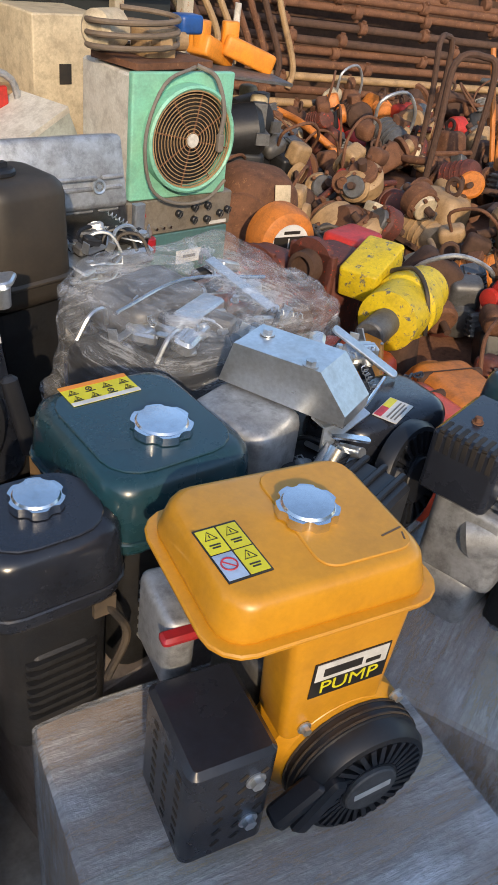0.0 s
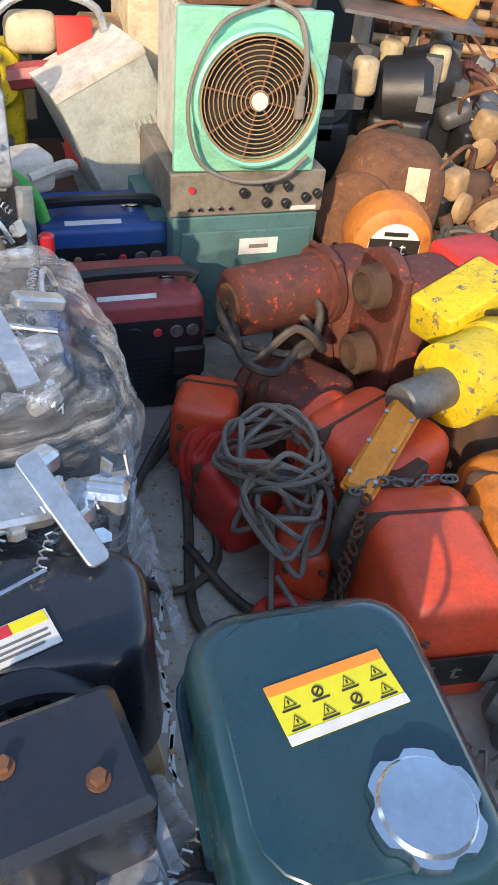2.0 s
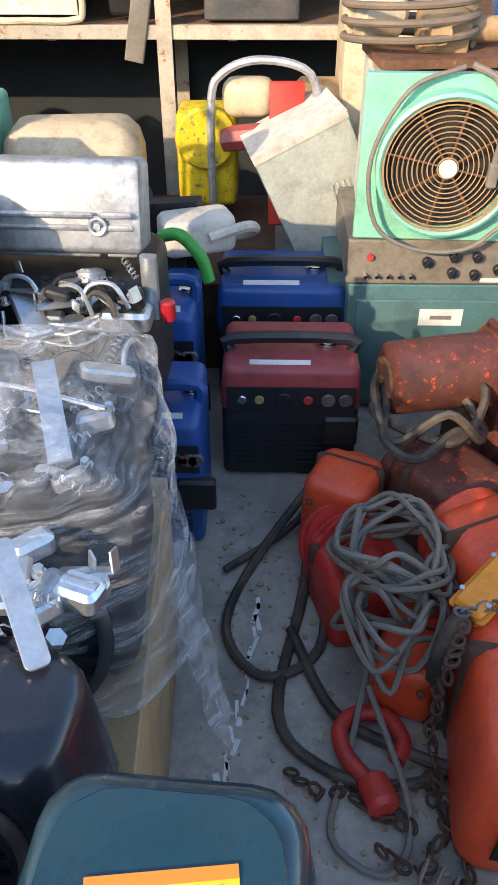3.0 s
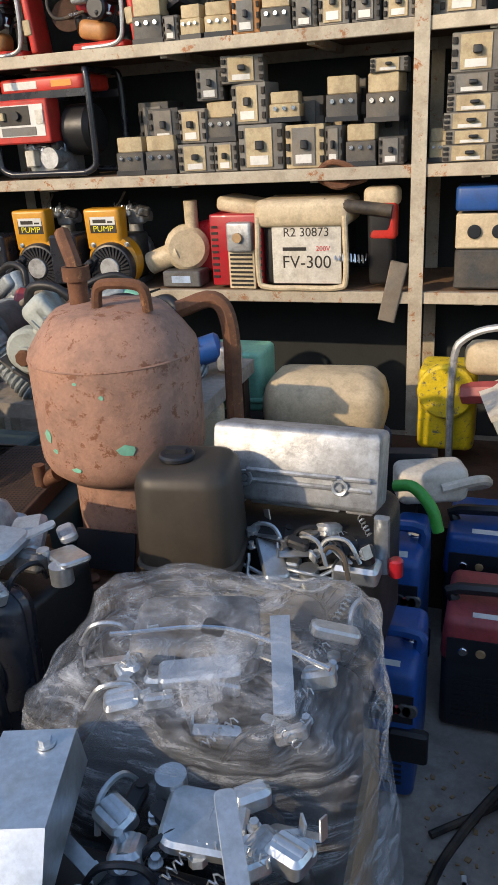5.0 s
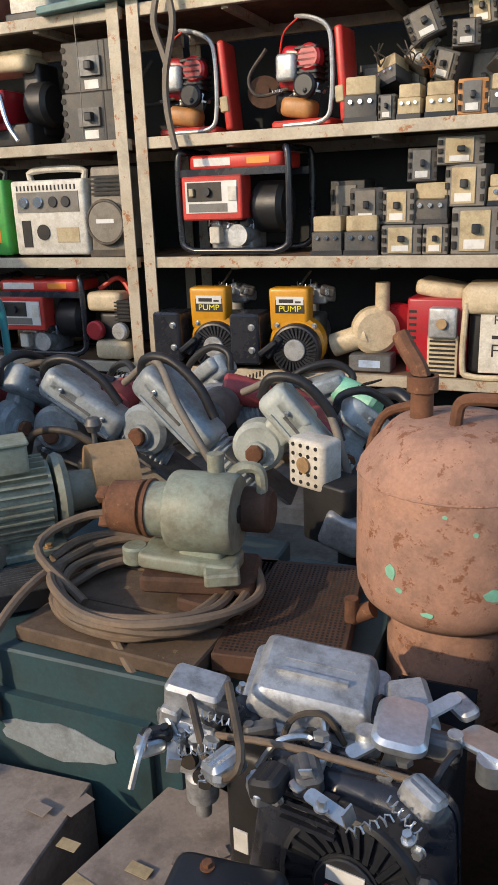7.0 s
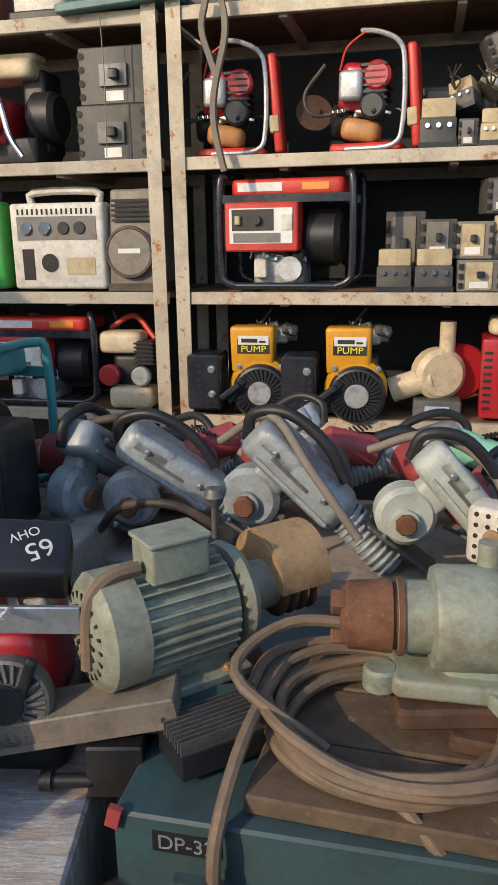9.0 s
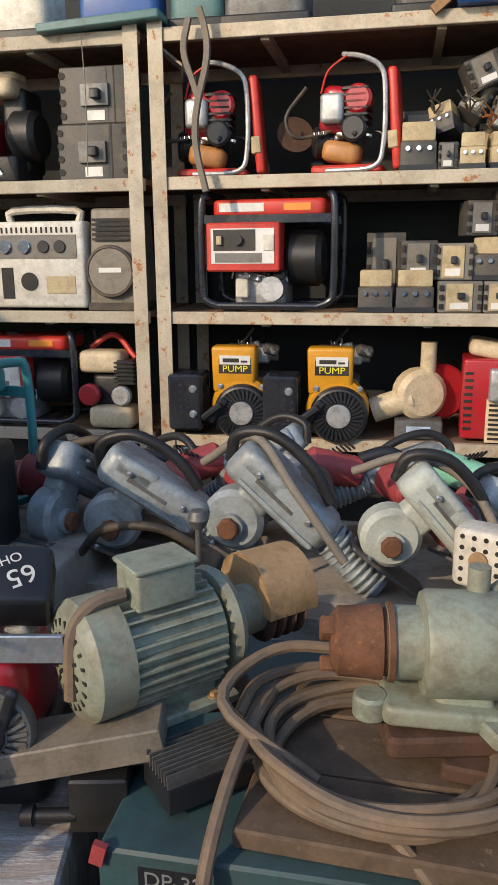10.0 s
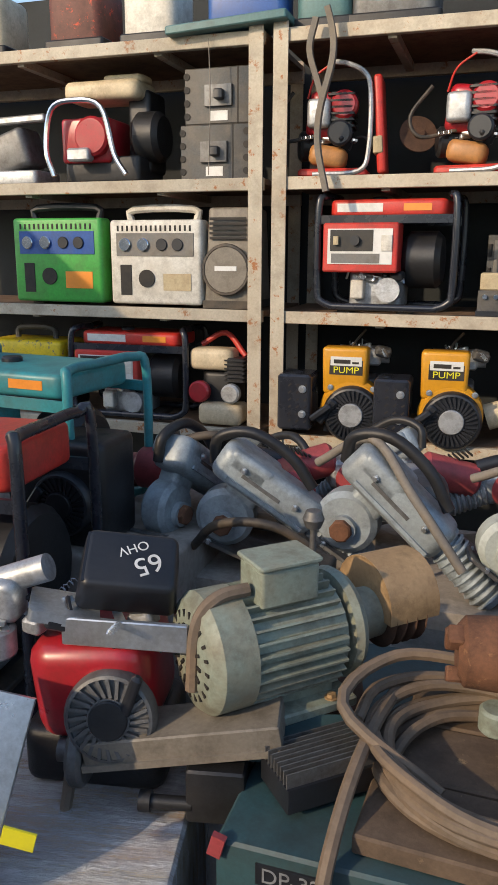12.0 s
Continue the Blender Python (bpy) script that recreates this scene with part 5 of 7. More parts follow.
t = thing("slide_base", "rusty machine slide with crank under the motor", "machine part", (-0.77, 1.47, 0.665), 12)
part("slide", B().rb(0.34, 0.10, 0.045, (-0.0, 0, 0.085), (0, -10, 0), r=0.004, e=0.003).rb(0.34, 0.03, 0.012, (0.0, -0.04, 0.062), (0, -10, 0)), "panel_grey", t, "dusty brown machined slide")
part("dovetail", B().rb(0.34, 0.07, 0.05, (0.12, 0.03, 0.06), (0, -4, 0), r=0.004, e=0.003), "deep_green", t)
part("bracket", B().rb(0.10, 0.10, 0.10, (0.06, -0.01, 0.0), r=0.006, e=0.004), "dark_cast", t)
part("crank", B().cyl(0.012, 0.08, (-0.02, -0.05, -0.02), ax).cyl(0.018, 0.02, (-0.06, -0.05, -0.02), ax), "dark_cast", t)
part("hand_wheel", B().cyl(0.06, 0.03, (-0.185, 0, 0.03), ax, e=0.008).cyl(0.02, 0.05, (-0.20, 0, 0.03), ax), "grey_engine", t)
part("hanging_cable", B().tube([(-0.2, -0.02, 0.0), (-0.2, -0.06, -0.12), (-0.1, -0.12, -0.20), (0.06, -0.10, -0.19), (0.16, -0.04, -0.10)], 0.011), "cable", t)
t = thing("heat_sink", "black finned heat sink block", "heat sink", (-0.535, 1.48, 0.70), 42, scale=0.85)
part("block", B().rb(0.20, 0.12, 0.05, (0, 0, 0.025), r=0.004), "black", t)
for i in range(9):
    part("cooling_fin", B().rb(0.20, 0.003, 0.03, (0, -0.052 + 0.013 * i, 0.064)), "grey_engine", t)
single("base_block", B().rb(0.26, 0.24, 0.10, r=0.008, e=0.005), "rust_dark", "rusty steel support block", "block", (-0.62, 1.66, 0.66), (0, 0, 14))

# power saws heaped on a table
t = thing("work_table", "grey stone-topped table under the heaped saws", "table", (-0.62, 2.52, 0))
part("table_top", B().rb(1.9, 0.62, 0.05, (0, 0, 0.66), r=0.006), "concrete", t)
for sx in (-0.9, 0.9):
    for sy in (-0.26, 0.26):
        part("leg", B().rb(0.06, 0.06, 0.64, (sx, sy, 0.32)), "rust_dark", t)


def power_saw(x, y, z, rz, tilt, s=1.0, body="saw_blue", group="heaped power saws"):
    t = thing("power_saw", "blue-grey cast power saw with ribbed dust hose" if body == "saw_blue" else "pale grey cast power saw with ribbed hose", "power saw", (x, y, z), rz, group, ry=tilt, scale=s)
    part("gear_case", B().cyl(0.068, 0.07, (-0.09, 0, 0.11), (90, 0, 0), e=0.012, n=28).rb(0.08, 0.06, 0.1, (-0.06, 0, 0.16), (0, 28, 0), r=0.015, e=0.01).cyl(0.03, 0.1, (-0.09, 0, 0.10), (90, 0, 0)), body, t)
    part("spindle_nut", B().cyl(0.024, 0.02, (-0.09, -0.055, 0.10), (90, 0, 0), n=8, e=0.004), "rust", t)
    part("motor_body", B().rb(0.26, 0.10, 0.085, (0.0, -0.02, 0.20), (0, 28, 0), r=0.03, e=0.02).rb(0.12, 0.12, 0.05, (-0.04, -0.01, 0.24), (0, 28, 0), r=0.02, e=0.012), body, t)
    part("cover_slot", B().rb(0.10, 0.003, 0.008, (-0.01, -0.0705, 0.205), (0, 28, 0), r=0.001), "grey_engine", t)
    part("cover_rib", B().rb(0.2, 0.006, 0.008, (0.0, -0.072, 0.172), (0, 28, 0), r=0.001), body, t)
    hose = B().tube([(0.10, 0, 0.14), (0.16, -0.01, 0.10), (0.24, 0, 0.06)], 0.034, n=12)
    for i in range(10):
        u = i / 9
        hose.ring(0.037, 0.005, (0.11 + 0.12 * u, -0.005, 0.137 - 0.075 * u), (0, 118, 0), 5, 14)
    part("ribbed_hose", hose, body, t, "ribbed grey dust hose")
    part("handle", B().tube([(-0.13, 0.0, 0.23), (-0.125, -0.01, 0.29), (-0.05, -0.02, 0.315), (0.04, -0.02, 0.275), (0.10, -0.02, 0.21)], 0.013, n=10), "dark_cast", t)
    part("rear_motor", B().cyl(0.055, 0.15, (0.04, 0.10, 0.17), (90, 0, 10), e=0.012), "maroon" if rz > 0 else "grey_engine", t)
    part("base_shoe", B().rb(0.3, 0.13, 0.008, (-0.02, 0.02, 0.02), (0, 16, 0), r=0.01), "grey_engine", t)
    bolts(t, ((-0.05, -0.072, 0.24), (0.07, -0.072, 0.175), (-0.12, -0.038, 0.05)), 0.005)
    return t


for x, y, z, rz, tilt, s, bd in ((-1.14, 2.36, 0.72, 78, 5, 1.15, "saw_blue"), (-0.90, 2.32, 0.70, 8, 6, 1.2, "saw_blue"), (-0.58, 2.32, 0.70, -4, 14, 1.25, "saw_blue"), (-0.20, 2.28, 0.70, 10, 22, 1.15, "grey_green"), (0.02, 2.45, 0.68, 40, 10, 1.0, "saw_blue"), (-0.98, 2.64, 0.70, 150, -8, 1.0, "saw_blue"), (-0.60, 2.68, 0.74, 170, 8, 1.0, "saw_blue"), (-0.25, 2.66, 0.72, 200, -12, 1.0, "saw_blue"), (-1.3, 2.62, 0.68, 110, 0, 1.0, "saw_blue")):
    power_saw(x, y, z, rz, tilt, s, bd)
for x, y, z, rz, lb in ((-0.83, 2.56, 0.86, 25, "red"), (-0.42, 2.60, 0.86, 200, "red"), (-0.05, 2.68, 0.84, 160, "turquoise"), (0.2, 2.6, 0.70, 20, "blue")):
    t = thing("angle_grinder", "hand grinder with " + lb + " motor housing among the saws", "power tool", (x, y, z), rz, "hand tools among the saws")
    part("motor_housing", B().cyl(0.05, 0.17, (0, 0, 0.07), (0, 75, 0), e=0.012), "maroon" if lb == "red" else lb, t)
    part("gear_head", B().rb(0.09, 0.09, 0.09, (0.11, 0, 0.05), r=0.02, e=0.015), "alu", t)
    b = B()
    for i in range(6):
        b.rb(0.004, 0.07, 0.006, (-0.06 + 0.012 * i, -0.02, 0.13 - 0.004 * i), (0, 15, 0))
    part("vents", b, "dark", t)
    part("grip", B().tube([(-0.08, 0, 0.09), (-0.16, 0.01, 0.11), (-0.22, 0.02, 0.08)], 0.022, n=10), "black", t)
for pts, m in (([(-1.05, 2.2, 0.78), (-0.95, 2.12, 0.88), (-0.8, 2.1, 0.90), (-0.68, 2.14, 0.82)], "rubber"), ([(-0.75, 2.35, 1.0), (-0.6, 2.3, 1.09), (-0.48, 2.2, 0.98), (-0.35, 2.15, 0.82)], "grey_cable"), ([(-0.35, 2.4, 0.98), (-0.2, 2.35, 1.04), (-0.05, 2.3, 0.98), (0.05, 2.2, 0.8)], "grey_cable"), ([(-1.2, 2.3, 0.98), (-1.1, 2.3, 1.05), (-0.98, 2.32, 1.05), (-0.95, 2.35, 0.9)], "rubber")):
    single("bent_handle_bar", B().tube(pts, 0.012, n=10), m, "bent tube grip bar of a heaped saw", "bar", group="bent handles")
single("shift_lever", B().lathe([(0.001, 0.05), (0.018, 0.045), (0.026, 0.025), (0.018, 0.004), (0.008, 0), (0.008, -0.1)], n=20), "grey_engine", "black shift lever with a round knob", "lever", (-0.69, 2.06, 0.92))
single("lever_stand", B().rb(0.1, 0.1, 0.16, r=0.02, e=0.01), "dark_cast", "dark casting under the lever knob", "casting", (-0.69, 2.07, 0.76))
t = thing("muffler", "white perforated muffler box on a small engine", "muffler", (-0.03, 2.13, 0.80), -24)
part("box", B().rb(0.13, 0.09, 0.14, (0, 0, 0.07), r=0.02, e=0.014), "white", t)
b = B()
for i in range(4):
    for j in range(5):
        if (i, j) not in ((1, 2), (2, 2)):
            b.cyl(0.0058, 0.004, (-0.04 + 0.027 * i, -0.045, 0.02 + 0.026 * j), (90, 0, 0), n=8)
part("holes", b, "dark", t)
part("outlet", B().cyl(0.022, 0.01, (0.0, -0.048, 0.072), (90, 0, 0)), "tan_paint", t)
part("engine_block", B().rb(0.16, 0.12, 0.18, (0.06, 0.02, -0.06), r=0.02, e=0.01), "dark_cast", t)
t = thing("petrol_engine", "black engine block behind the rusty tank", "engine", (0.17, 2.2, 0.0))
part("block", B().rb(0.26, 0.24, 0.82, (0, 0, 0.41), r=0.03, e=0.02), "dark_cast", t)
part("air_cleaner", B().rb(0.12, 0.1, 0.1, (-0.10, -0.12, 0.70), (0, 20, 0), r=0.02, e=0.015), "alu", t)
part("blue_cap", B().rb(0.2, 0.14, 0.04, (0.05, 0, 0.86), r=0.02, e=0.01), "blue", t)

# rusty pressure tank on a scaled iron base
t = thing("pressure_tank", "rusty steel pressure tank with green paint flecks", "tank", (0.40, 1.66, 0.0))
part("base", B().rb(0.44, 0.40, 0.55, (0.0, 0, 0.275), (0, 0, 10), r=0.01, e=0.01), "earth_red", t)
part("skirt", B().cyl(0.125, 0.24, (0, 0, 0.66), n=36), "rust_tank", t)
part("shell", B().lathe([(0.115, 0.765), (0.15, 0.775), (0.178, 0.80), (0.188, 0.825), (0.190, 0.85), (0.190, 1.05), (0.186, 1.068), (0.160, 1.105), (0.132, 1.138), (0.12, 1.148), (0.06, 1.157), (0.001, 1.16)], n=56), "rust_tank", t)
part("weld_seam", B().ring(0.1885, 0.003, (0, 0, 1.052), n=6, seg=48), "rust_tank", t)
part("grab_handle", B().tube([(0.0, -0.05, 1.155), (0.01, -0.05, 1.20), (0.06, -0.06, 1.21), (0.11, -0.05, 1.20), (0.115, -0.04, 1.15)], 0.012), "rust", t)
part("valve_pipe", B().cyl(0.022, 0.09, (-0.07, 0, 1.19)).cyl(0.03, 0.03, (-0.07, 0, 1.22)).tube([(-0.07, 0, 1.22), (-0.08, 0.01, 1.245), (-0.11, 0.04, 1.28), (-0.125, 0.055, 1.30)], 0.018), "rust", t)
part("side_pipe", B().tube([(0.12, 0.10, 1.12), (0.20, 0.12, 1.14), (0.235, 0.12, 1.08), (0.235, 0.12, 0.90), (0.235, 0.12, 0.55)], 0.02), "rust", t)
part("side_pipe", B().tube([(-0.10, 0.08, 1.155), (-0.165, 0.10, 1.12), (-0.192, 0.085, 1.03), (-0.192, 0.085, 0.85), (-0.17, 0.08, 0.70)], 0.010), "rust", t)
part("drain_cock", B().cyl(0.018, 0.05, (-0.16, -0.09, 0.76), (0, 60, 0)).cyl(0.014, 0.05, (-0.18, -0.10, 0.77)), "rust", t)
for a, z, sx, sz in ((-118, 0.90, 0.03, 0.035), (-112, 0.87, 0.02, 0.012), (-95, 0.835, 0.03, 0.012), (-60, 0.88, 0.05, 0.03), (-88, 1.03, 0.012, 0.008), (-72, 1.0, 0.012, 0.012)):
    ca, sa = math.cos(radians(a)), math.sin(radians(a))
    part("paint_fleck", B().poly([(sx * 0.5 * math.cos(k * 0.9) * (0.7 + 0.3 * (k % 2)), sz * 0.5 * math.sin(k * 0.9) * (0.7 + 0.3 * ((k + 1) % 2))) for k in range(7)], 0.0012, (0.1902 * ca, 0.1902 * sa, z), (90, 0, a + 90)), "turquoise", t)
part("dark_pad", B().rb(0.15, 0.01, 0.09, (0.0, -0.15, 0.62), (-18, 0, 0), r=0.003), "black", t)
for i in range(26):
    part("rust_flake", B().rb(R.uniform(0.015, 0.05), R.uniform(0.015, 0.04), 0.008, r=0.006, e=0.002), "earth_red", t, "", (R.uniform(-0.2, 0.2), R.uniform(-0.19, -0.05), 0.556), (R.uniform(-15, 15), R.uniform(-15, 15), R.uniform(0, 90)))

# open petrol engine with silver linkage
t = thing("linkage_engine", "black petrol engine with silver control linkage and recoil starter", "engine", (0.28, 1.16, 0.445), -8, scale=1.15)
part("crankcase", B().rb(0.31, 0.20, 0.24, (0, 0.075, 0.12), r=0.03, e=0.015), "dark_cast", t)
part("blower_housing", B().rb(0.30, 0.10, 0.25, (0.06, -0.045, 0.17), (-8, 0, 0), r=0.05, e=0.03, top=0.85), "black_paint", t)
rc = recoil(t, (0.076, -0.075, 0.165), 0.098, rot=(78, 0, 0), slots=26, handle=False)
part("badge", B().rb(0.05, 0.018, 0.002, (0, 0.02, 0.0375)), "label_white", rc)
part("badge", B().rb(0.05, 0.03, 0.002, (0, -0.012, 0.0375)), "label_red", rc)
b = B()
for i in range(5):
    b.rb(0.075, 0.008, 0.006, (0.02, -0.094 + 0.003 * i, 0.232 + 0.012 * i), (-8, 0, 0))
part("louvres", b, "black_paint", t)
part("pull_grip", B().rb(0.025, 0.02, 0.13, (0.185, -0.115, 0.18), (-8, -10, 0), r=0.009, e=0.006), "black", t)
part("head_cover", B().rb(0.18, 0.13, 0.05, (-0.04, 0.06, 0.325), (14, 8, 16), r=0.014, e=0.008, top=0.86).rb(0.20, 0.15, 0.010, (-0.04, 0.06, 0.300), (14, 8, 16), r=0.014, e=0.003).rb(0.10, 0.006, 0.058, (-0.04, 0.075, 0.325), (14, 8, 16)).rb(0.10, 0.006, 0.058, (-0.04, 0.045, 0.325), (14, 8, 16)).rb(0.06, 0.10, 0.03, (0.09, 0.09, 0.305), (10, -6, 30), r=0.012, e=0.008).rb(0.03, 0.05, 0.016, (0.15, 0.12, 0.31), (0, -10, 50), r=0.01, e=0.004).cyl(0.014, 0.03, (0.06, 0.0, 0.31)).cyl(0.010, 0.03, (0.16, 0.05, 0.305)), "alu", t, "ribbed silver rocker cover")
part("lever", B().rb(0.022, 0.17, 0.004, (0.10, 0.03, 0.325), (12, 0, -38), r=0.008), "zinc", t)
part("bracket", B().rb(0.09, 0.05, 0.01, (0.20, 0.06, 0.31), (0, -12, -30), r=0.012, e=0.003).rb(0.07, 0.10, 0.02, (0.10, 0.02, 0.33), (0, 5, 12), r=0.02, e=0.006).cyl(0.018, 0.03, (0.21, 0.03, 0.30)), "zinc", t)
part("link_rod", B().tube([(-0.13, -0.06, 0.29), (-0.02, -0.06, 0.312), (0.15, -0.03, 0.30)], 0.005), "cable", t)
part("link_rod", B().tube([(-0.2, -0.02, 0.31), (-0.1, -0.12, 0.29), (-0.05, -0.13, 0.33), (-0.12, -0.04, 0.36)], 0.006), "rubber", t)
part("carburettor", B().rb(0.085, 0.06, 0.05, (-0.20, 0.0, 0.295), (6, 8, 12), r=0.010, e=0.006).rb(0.07, 0.05, 0.09, (-0.19, -0.02, 0.225), (0, 8, 10), r=0.012, e=0.008).rb(0.03, 0.03, 0.06, (-0.225, -0.035, 0.26), (0, 10, 10), r=0.006, e=0.004).cyl(0.024, 0.05, (-0.18, -0.03, 0.165), e=0.006).cyl(0.012, 0.03, (-0.18, -0.03, 0.13)), "alu", t)
for i in range(3):
    part("carburettor_port", B().cyl(0.016, 0.012, (-0.215 + 0.025 * i, -0.046, 0.245 - 0.025 * i), (90, 0, 0)), "dark", t)
part("white_tag", B().rb(0.022, 0.002, 0.035, (-0.075, -0.098, 0.17)), "label_white", t)
bolts(t, ((-0.02, -0.094, 0.26), (0.16, -0.092, 0.26)), 0.006)

# fuel tank of dusty plastic
t = thing("fuel_tank", "dusty brown-black moulded plastic fuel tank", "fuel tank", (0.67, 1.41, 0.0), 8)
part("stand", B().rb(0.16, 0.14, 0.66, (0, 0, 0.33), r=0.01), "dark_cast", t)
part("body", B().rb(0.20, 0.19, 0.25, (0, 0, 0.79), r=0.045, e=0.03, top=0.92), "dusty_plastic", t)
part("belt", B().rb(0.206, 0.196, 0.014, (0, 0, 0.72), r=0.045, e=0.005), "dusty_plastic", t)
part("filler_cap", B().cyl(0.035, 0.014, (-0.02, 0.0, 0.92), e=0.004).rb(0.04, 0.014, 0.012, (-0.02, 0, 0.93)), "black", t)

# engine under the ribbed aluminium shield
t = thing("ribbed_engine", "engine under a long ribbed aluminium heat shield", "engine", (0.845, 1.58, 0.43), -2)
sh = part("heat_shield", B().rb(0.35, 0.10, 0.16, (0, 0.0, 0.415), (-14, 0, 0), r=0.006, e=0.014), "alu", t, "ribbed brushed aluminium heat shield")
for z, y in ((0.42, -0.062), (0.395, -0.057), (0.37, -0.051), (0.34, -0.042)):
    for sx, cx in ((0.19, 0.0), (0.055, -0.135), (0.055, 0.135)):
        part("pressed_rib", B().rb(sx, 0.010, 0.010, (cx, y, z), r=0.003, e=0.003), "alu", sh)
for cx in (-0.10, 0.10):
    part("washer", B().ring(0.014, 0.004, (cx, -0.062, 0.40), (80, 0, 0), 5, 18).cyl(0.006, 0.006, (cx, -0.062, 0.40), (80, 0, 0)), "zinc", sh)
part("crankcase", B().rb(0.38, 0.28, 0.30, (0, 0.02, 0.16), r=0.05, e=0.03), "dark_cast", t)
part("bracket", B().rb(0.10, 0.03, 0.07, (-0.15, -0.10, 0.29), r=0.01, e=0.006).rb(0.05, 0.12, 0.02, (-0.02, -0.14, 0.27), (20, 0, 30), r=0.01, e=0.004).rb(0.09, 0.06, 0.04, (0.15, -0.13, 0.26), r=0.01, e=0.008).rb(0.04, 0.03, 0.06, (0.02, -0.14, 0.24), r=0.006, e=0.004).cyl(0.02, 0.05, (0.06, -0.15, 0.24)).rb(0.03, 0.02, 0.12, (0.19, -0.09, 0.30), r=0.006), "zinc", t)
for i in range(5):
    part("linkage", B().tube([(R.uniform(-0.18, 0.0), -0.15, R.uniform(0.22, 0.30)), (R.uniform(-0.05, 0.1), -0.17, R.uniform(0.22, 0.28)), (R.uniform(0.05, 0.19), -0.14, R.uniform(0.22, 0.30))], 0.004), "zinc", t)
recoil(t, (0.05, -0.15, 0.14), 0.12, rot=(55, 0, 0), slots=28, handle=False)
part("red_knob", B().cyl(0.014, 0.04, (0.22, -0.10, 0.26), e=0.004), "red_clean", t)

# things under the rack, right of the tank
t = thing("machine_hood", "rounded cream machine hood with dark blue base", "hood", (0.60, 2.85, 0.32), 5)
part("hood", B().rb(0.46, 0.30, 0.26, (0, 0, 0.20), r=0.09, e=0.10), "cream", t)
part("base", B().rb(0.44, 0.29, 0.08, (0.02, 0, 0.035), r=0.08, e=0.02), "blue", t)
part("sticker", B().rb(0.07, 0.002, 0.03, (0.03, -0.151, 0.14)), "label_blue", t)
t = thing("plastic_tank", "pale green plastic container with lid", "container", (0.22, 2.95, 0.45))
part("body", B().rb(0.26, 0.2, 0.24, (0, 0, 0.13), r=0.03, e=0.02), "turquoise", t)
part("rim", B().rb(0.28, 0.22, 0.02, (0, 0, 0.06), r=0.03, e=0.006), "turquoise", t)
part("sticker", B().rb(0.06, 0.002, 0.04, (0.03, -0.101, 0.16)), "label_white", t)
t = thing("power_tool", "cream angular power tool housing", "power tool", (0.18, 2.45, 0.40), 20)
part("housing", B().rb(0.34, 0.16, 0.20, (0, 0, 0.16), (0, 12, 0), r=0.03, e=0.03, top=0.8), "cream", t)
part("grip", B().tube([(-0.1, -0.05, 0.28), (-0.16, -0.05, 0.36), (-0.05, -0.04, 0.38), (0.05, -0.05, 0.3)], 0.02), "white", t)
part("motor", B().cyl(0.06, 0.2, (-0.12, 0.03, 0.1), (0, 80, 0), e=0.01), "red", t)
t = thing("bundle", "dark heap of folded rubber sheets", "sheet", (0.62, 2.45, 0.30), 0)
for i in range(5):
    part("fold", B().rb(0.34 - 0.04 * i, 0.3, 0.05, (0.02 * i, 0, 0.03 + 0.045 * i), (0, R.uniform(-8, 8), R.uniform(-20, 20)), r=0.05, e=0.02), "rubber", t)
single("steel_platform", B().rb(1.3, 0.75, 0.30, r=0.006), "rust_dark", "low dark steel platform under the machines", "platform", (0.62, 2.74, 0.151))
t = thing("rammer_engine", "yellow and red rammer with tube handle and fuel bottle", "rammer", (1.12, 2.92, 0.30), 0)
part("body", B().rb(0.2, 0.2, 0.30, (-0.08, 0, 0.22), r=0.03, e=0.02), "bright_yellow", t)
part("fan_guard", B().cyl(0.10, 0.06, (-0.08, -0.10, 0.30), (90, 0, 0), e=0.01), "bright_yellow", t)
part("fuel_bottle", B().rb(0.17, 0.1, 0.12, (0.06, -0.08, 0.42), r=0.05, e=0.04), "cream", t)
part("shield", B().rb(0.11, 0.02, 0.44, (0.18, -0.16, 0.26), (-8, 0, 0), r=0.006, e=0.005), "red", t)
part("tube_handle", B().tube([(-0.06, -0.13, 0.0), (-0.06, -0.13, 0.40), (-0.02, -0.13, 0.5), (0.1, -0.14, 0.54), (0.25, -0.14, 0.50), (0.28, -0.14, 0.35)], 0.013), "alu", t)
part("drum", B().cyl(0.13, 0.26, (0.34, 0.05, 0.32), (0, 90, 0), e=0.02), "tan_paint", t)
part("exhaust", B().tube([(-0.02, -0.12, 0.30), (0.1, -0.15, 0.32), (0.16, -0.1, 0.30)], 0.04), "maroon", t)
single("green_hose", B().tube([(0, 0, 0), (0.05, -0.02, 0.01), (0.10, -0.05, -0.03), (0.12, -0.06, -0.09)], 0.016, n=10), "green", "short bent green rubber hose", "hose", (0.98, 2.02, 0.60))
t = thing("chain_saw", "white chain saw body with black loop handle", "chain saw", (1.05, 2.22, 0.47), 20)
part("body", B().rb(0.2, 0.12, 0.10, (0, 0, 0.06), r=0.03, e=0.02), "white", t)
part("loop_handle", B().tube([(0.02, -0.06, 0.06), (0.12, -0.06, 0.08), (0.16, -0.02, 0.05), (0.12, 0.03, 0.02), (0.03, 0.03, 0.03)], 0.015), "white", t)
single("plastic_board", B().rb(0.16, 0.03, 0.3, r=0.005), "black", "dark plastic board leaning upright", "board", (0.98, 2.3, 0.45), (12, 0, 10))
single("machine_crate", B().rb(0.42, 0.4, 0.42, r=0.006), "dark_cast", "dark steel crate standing behind the engines", "crate", (0.80, 2.12, 0.21))

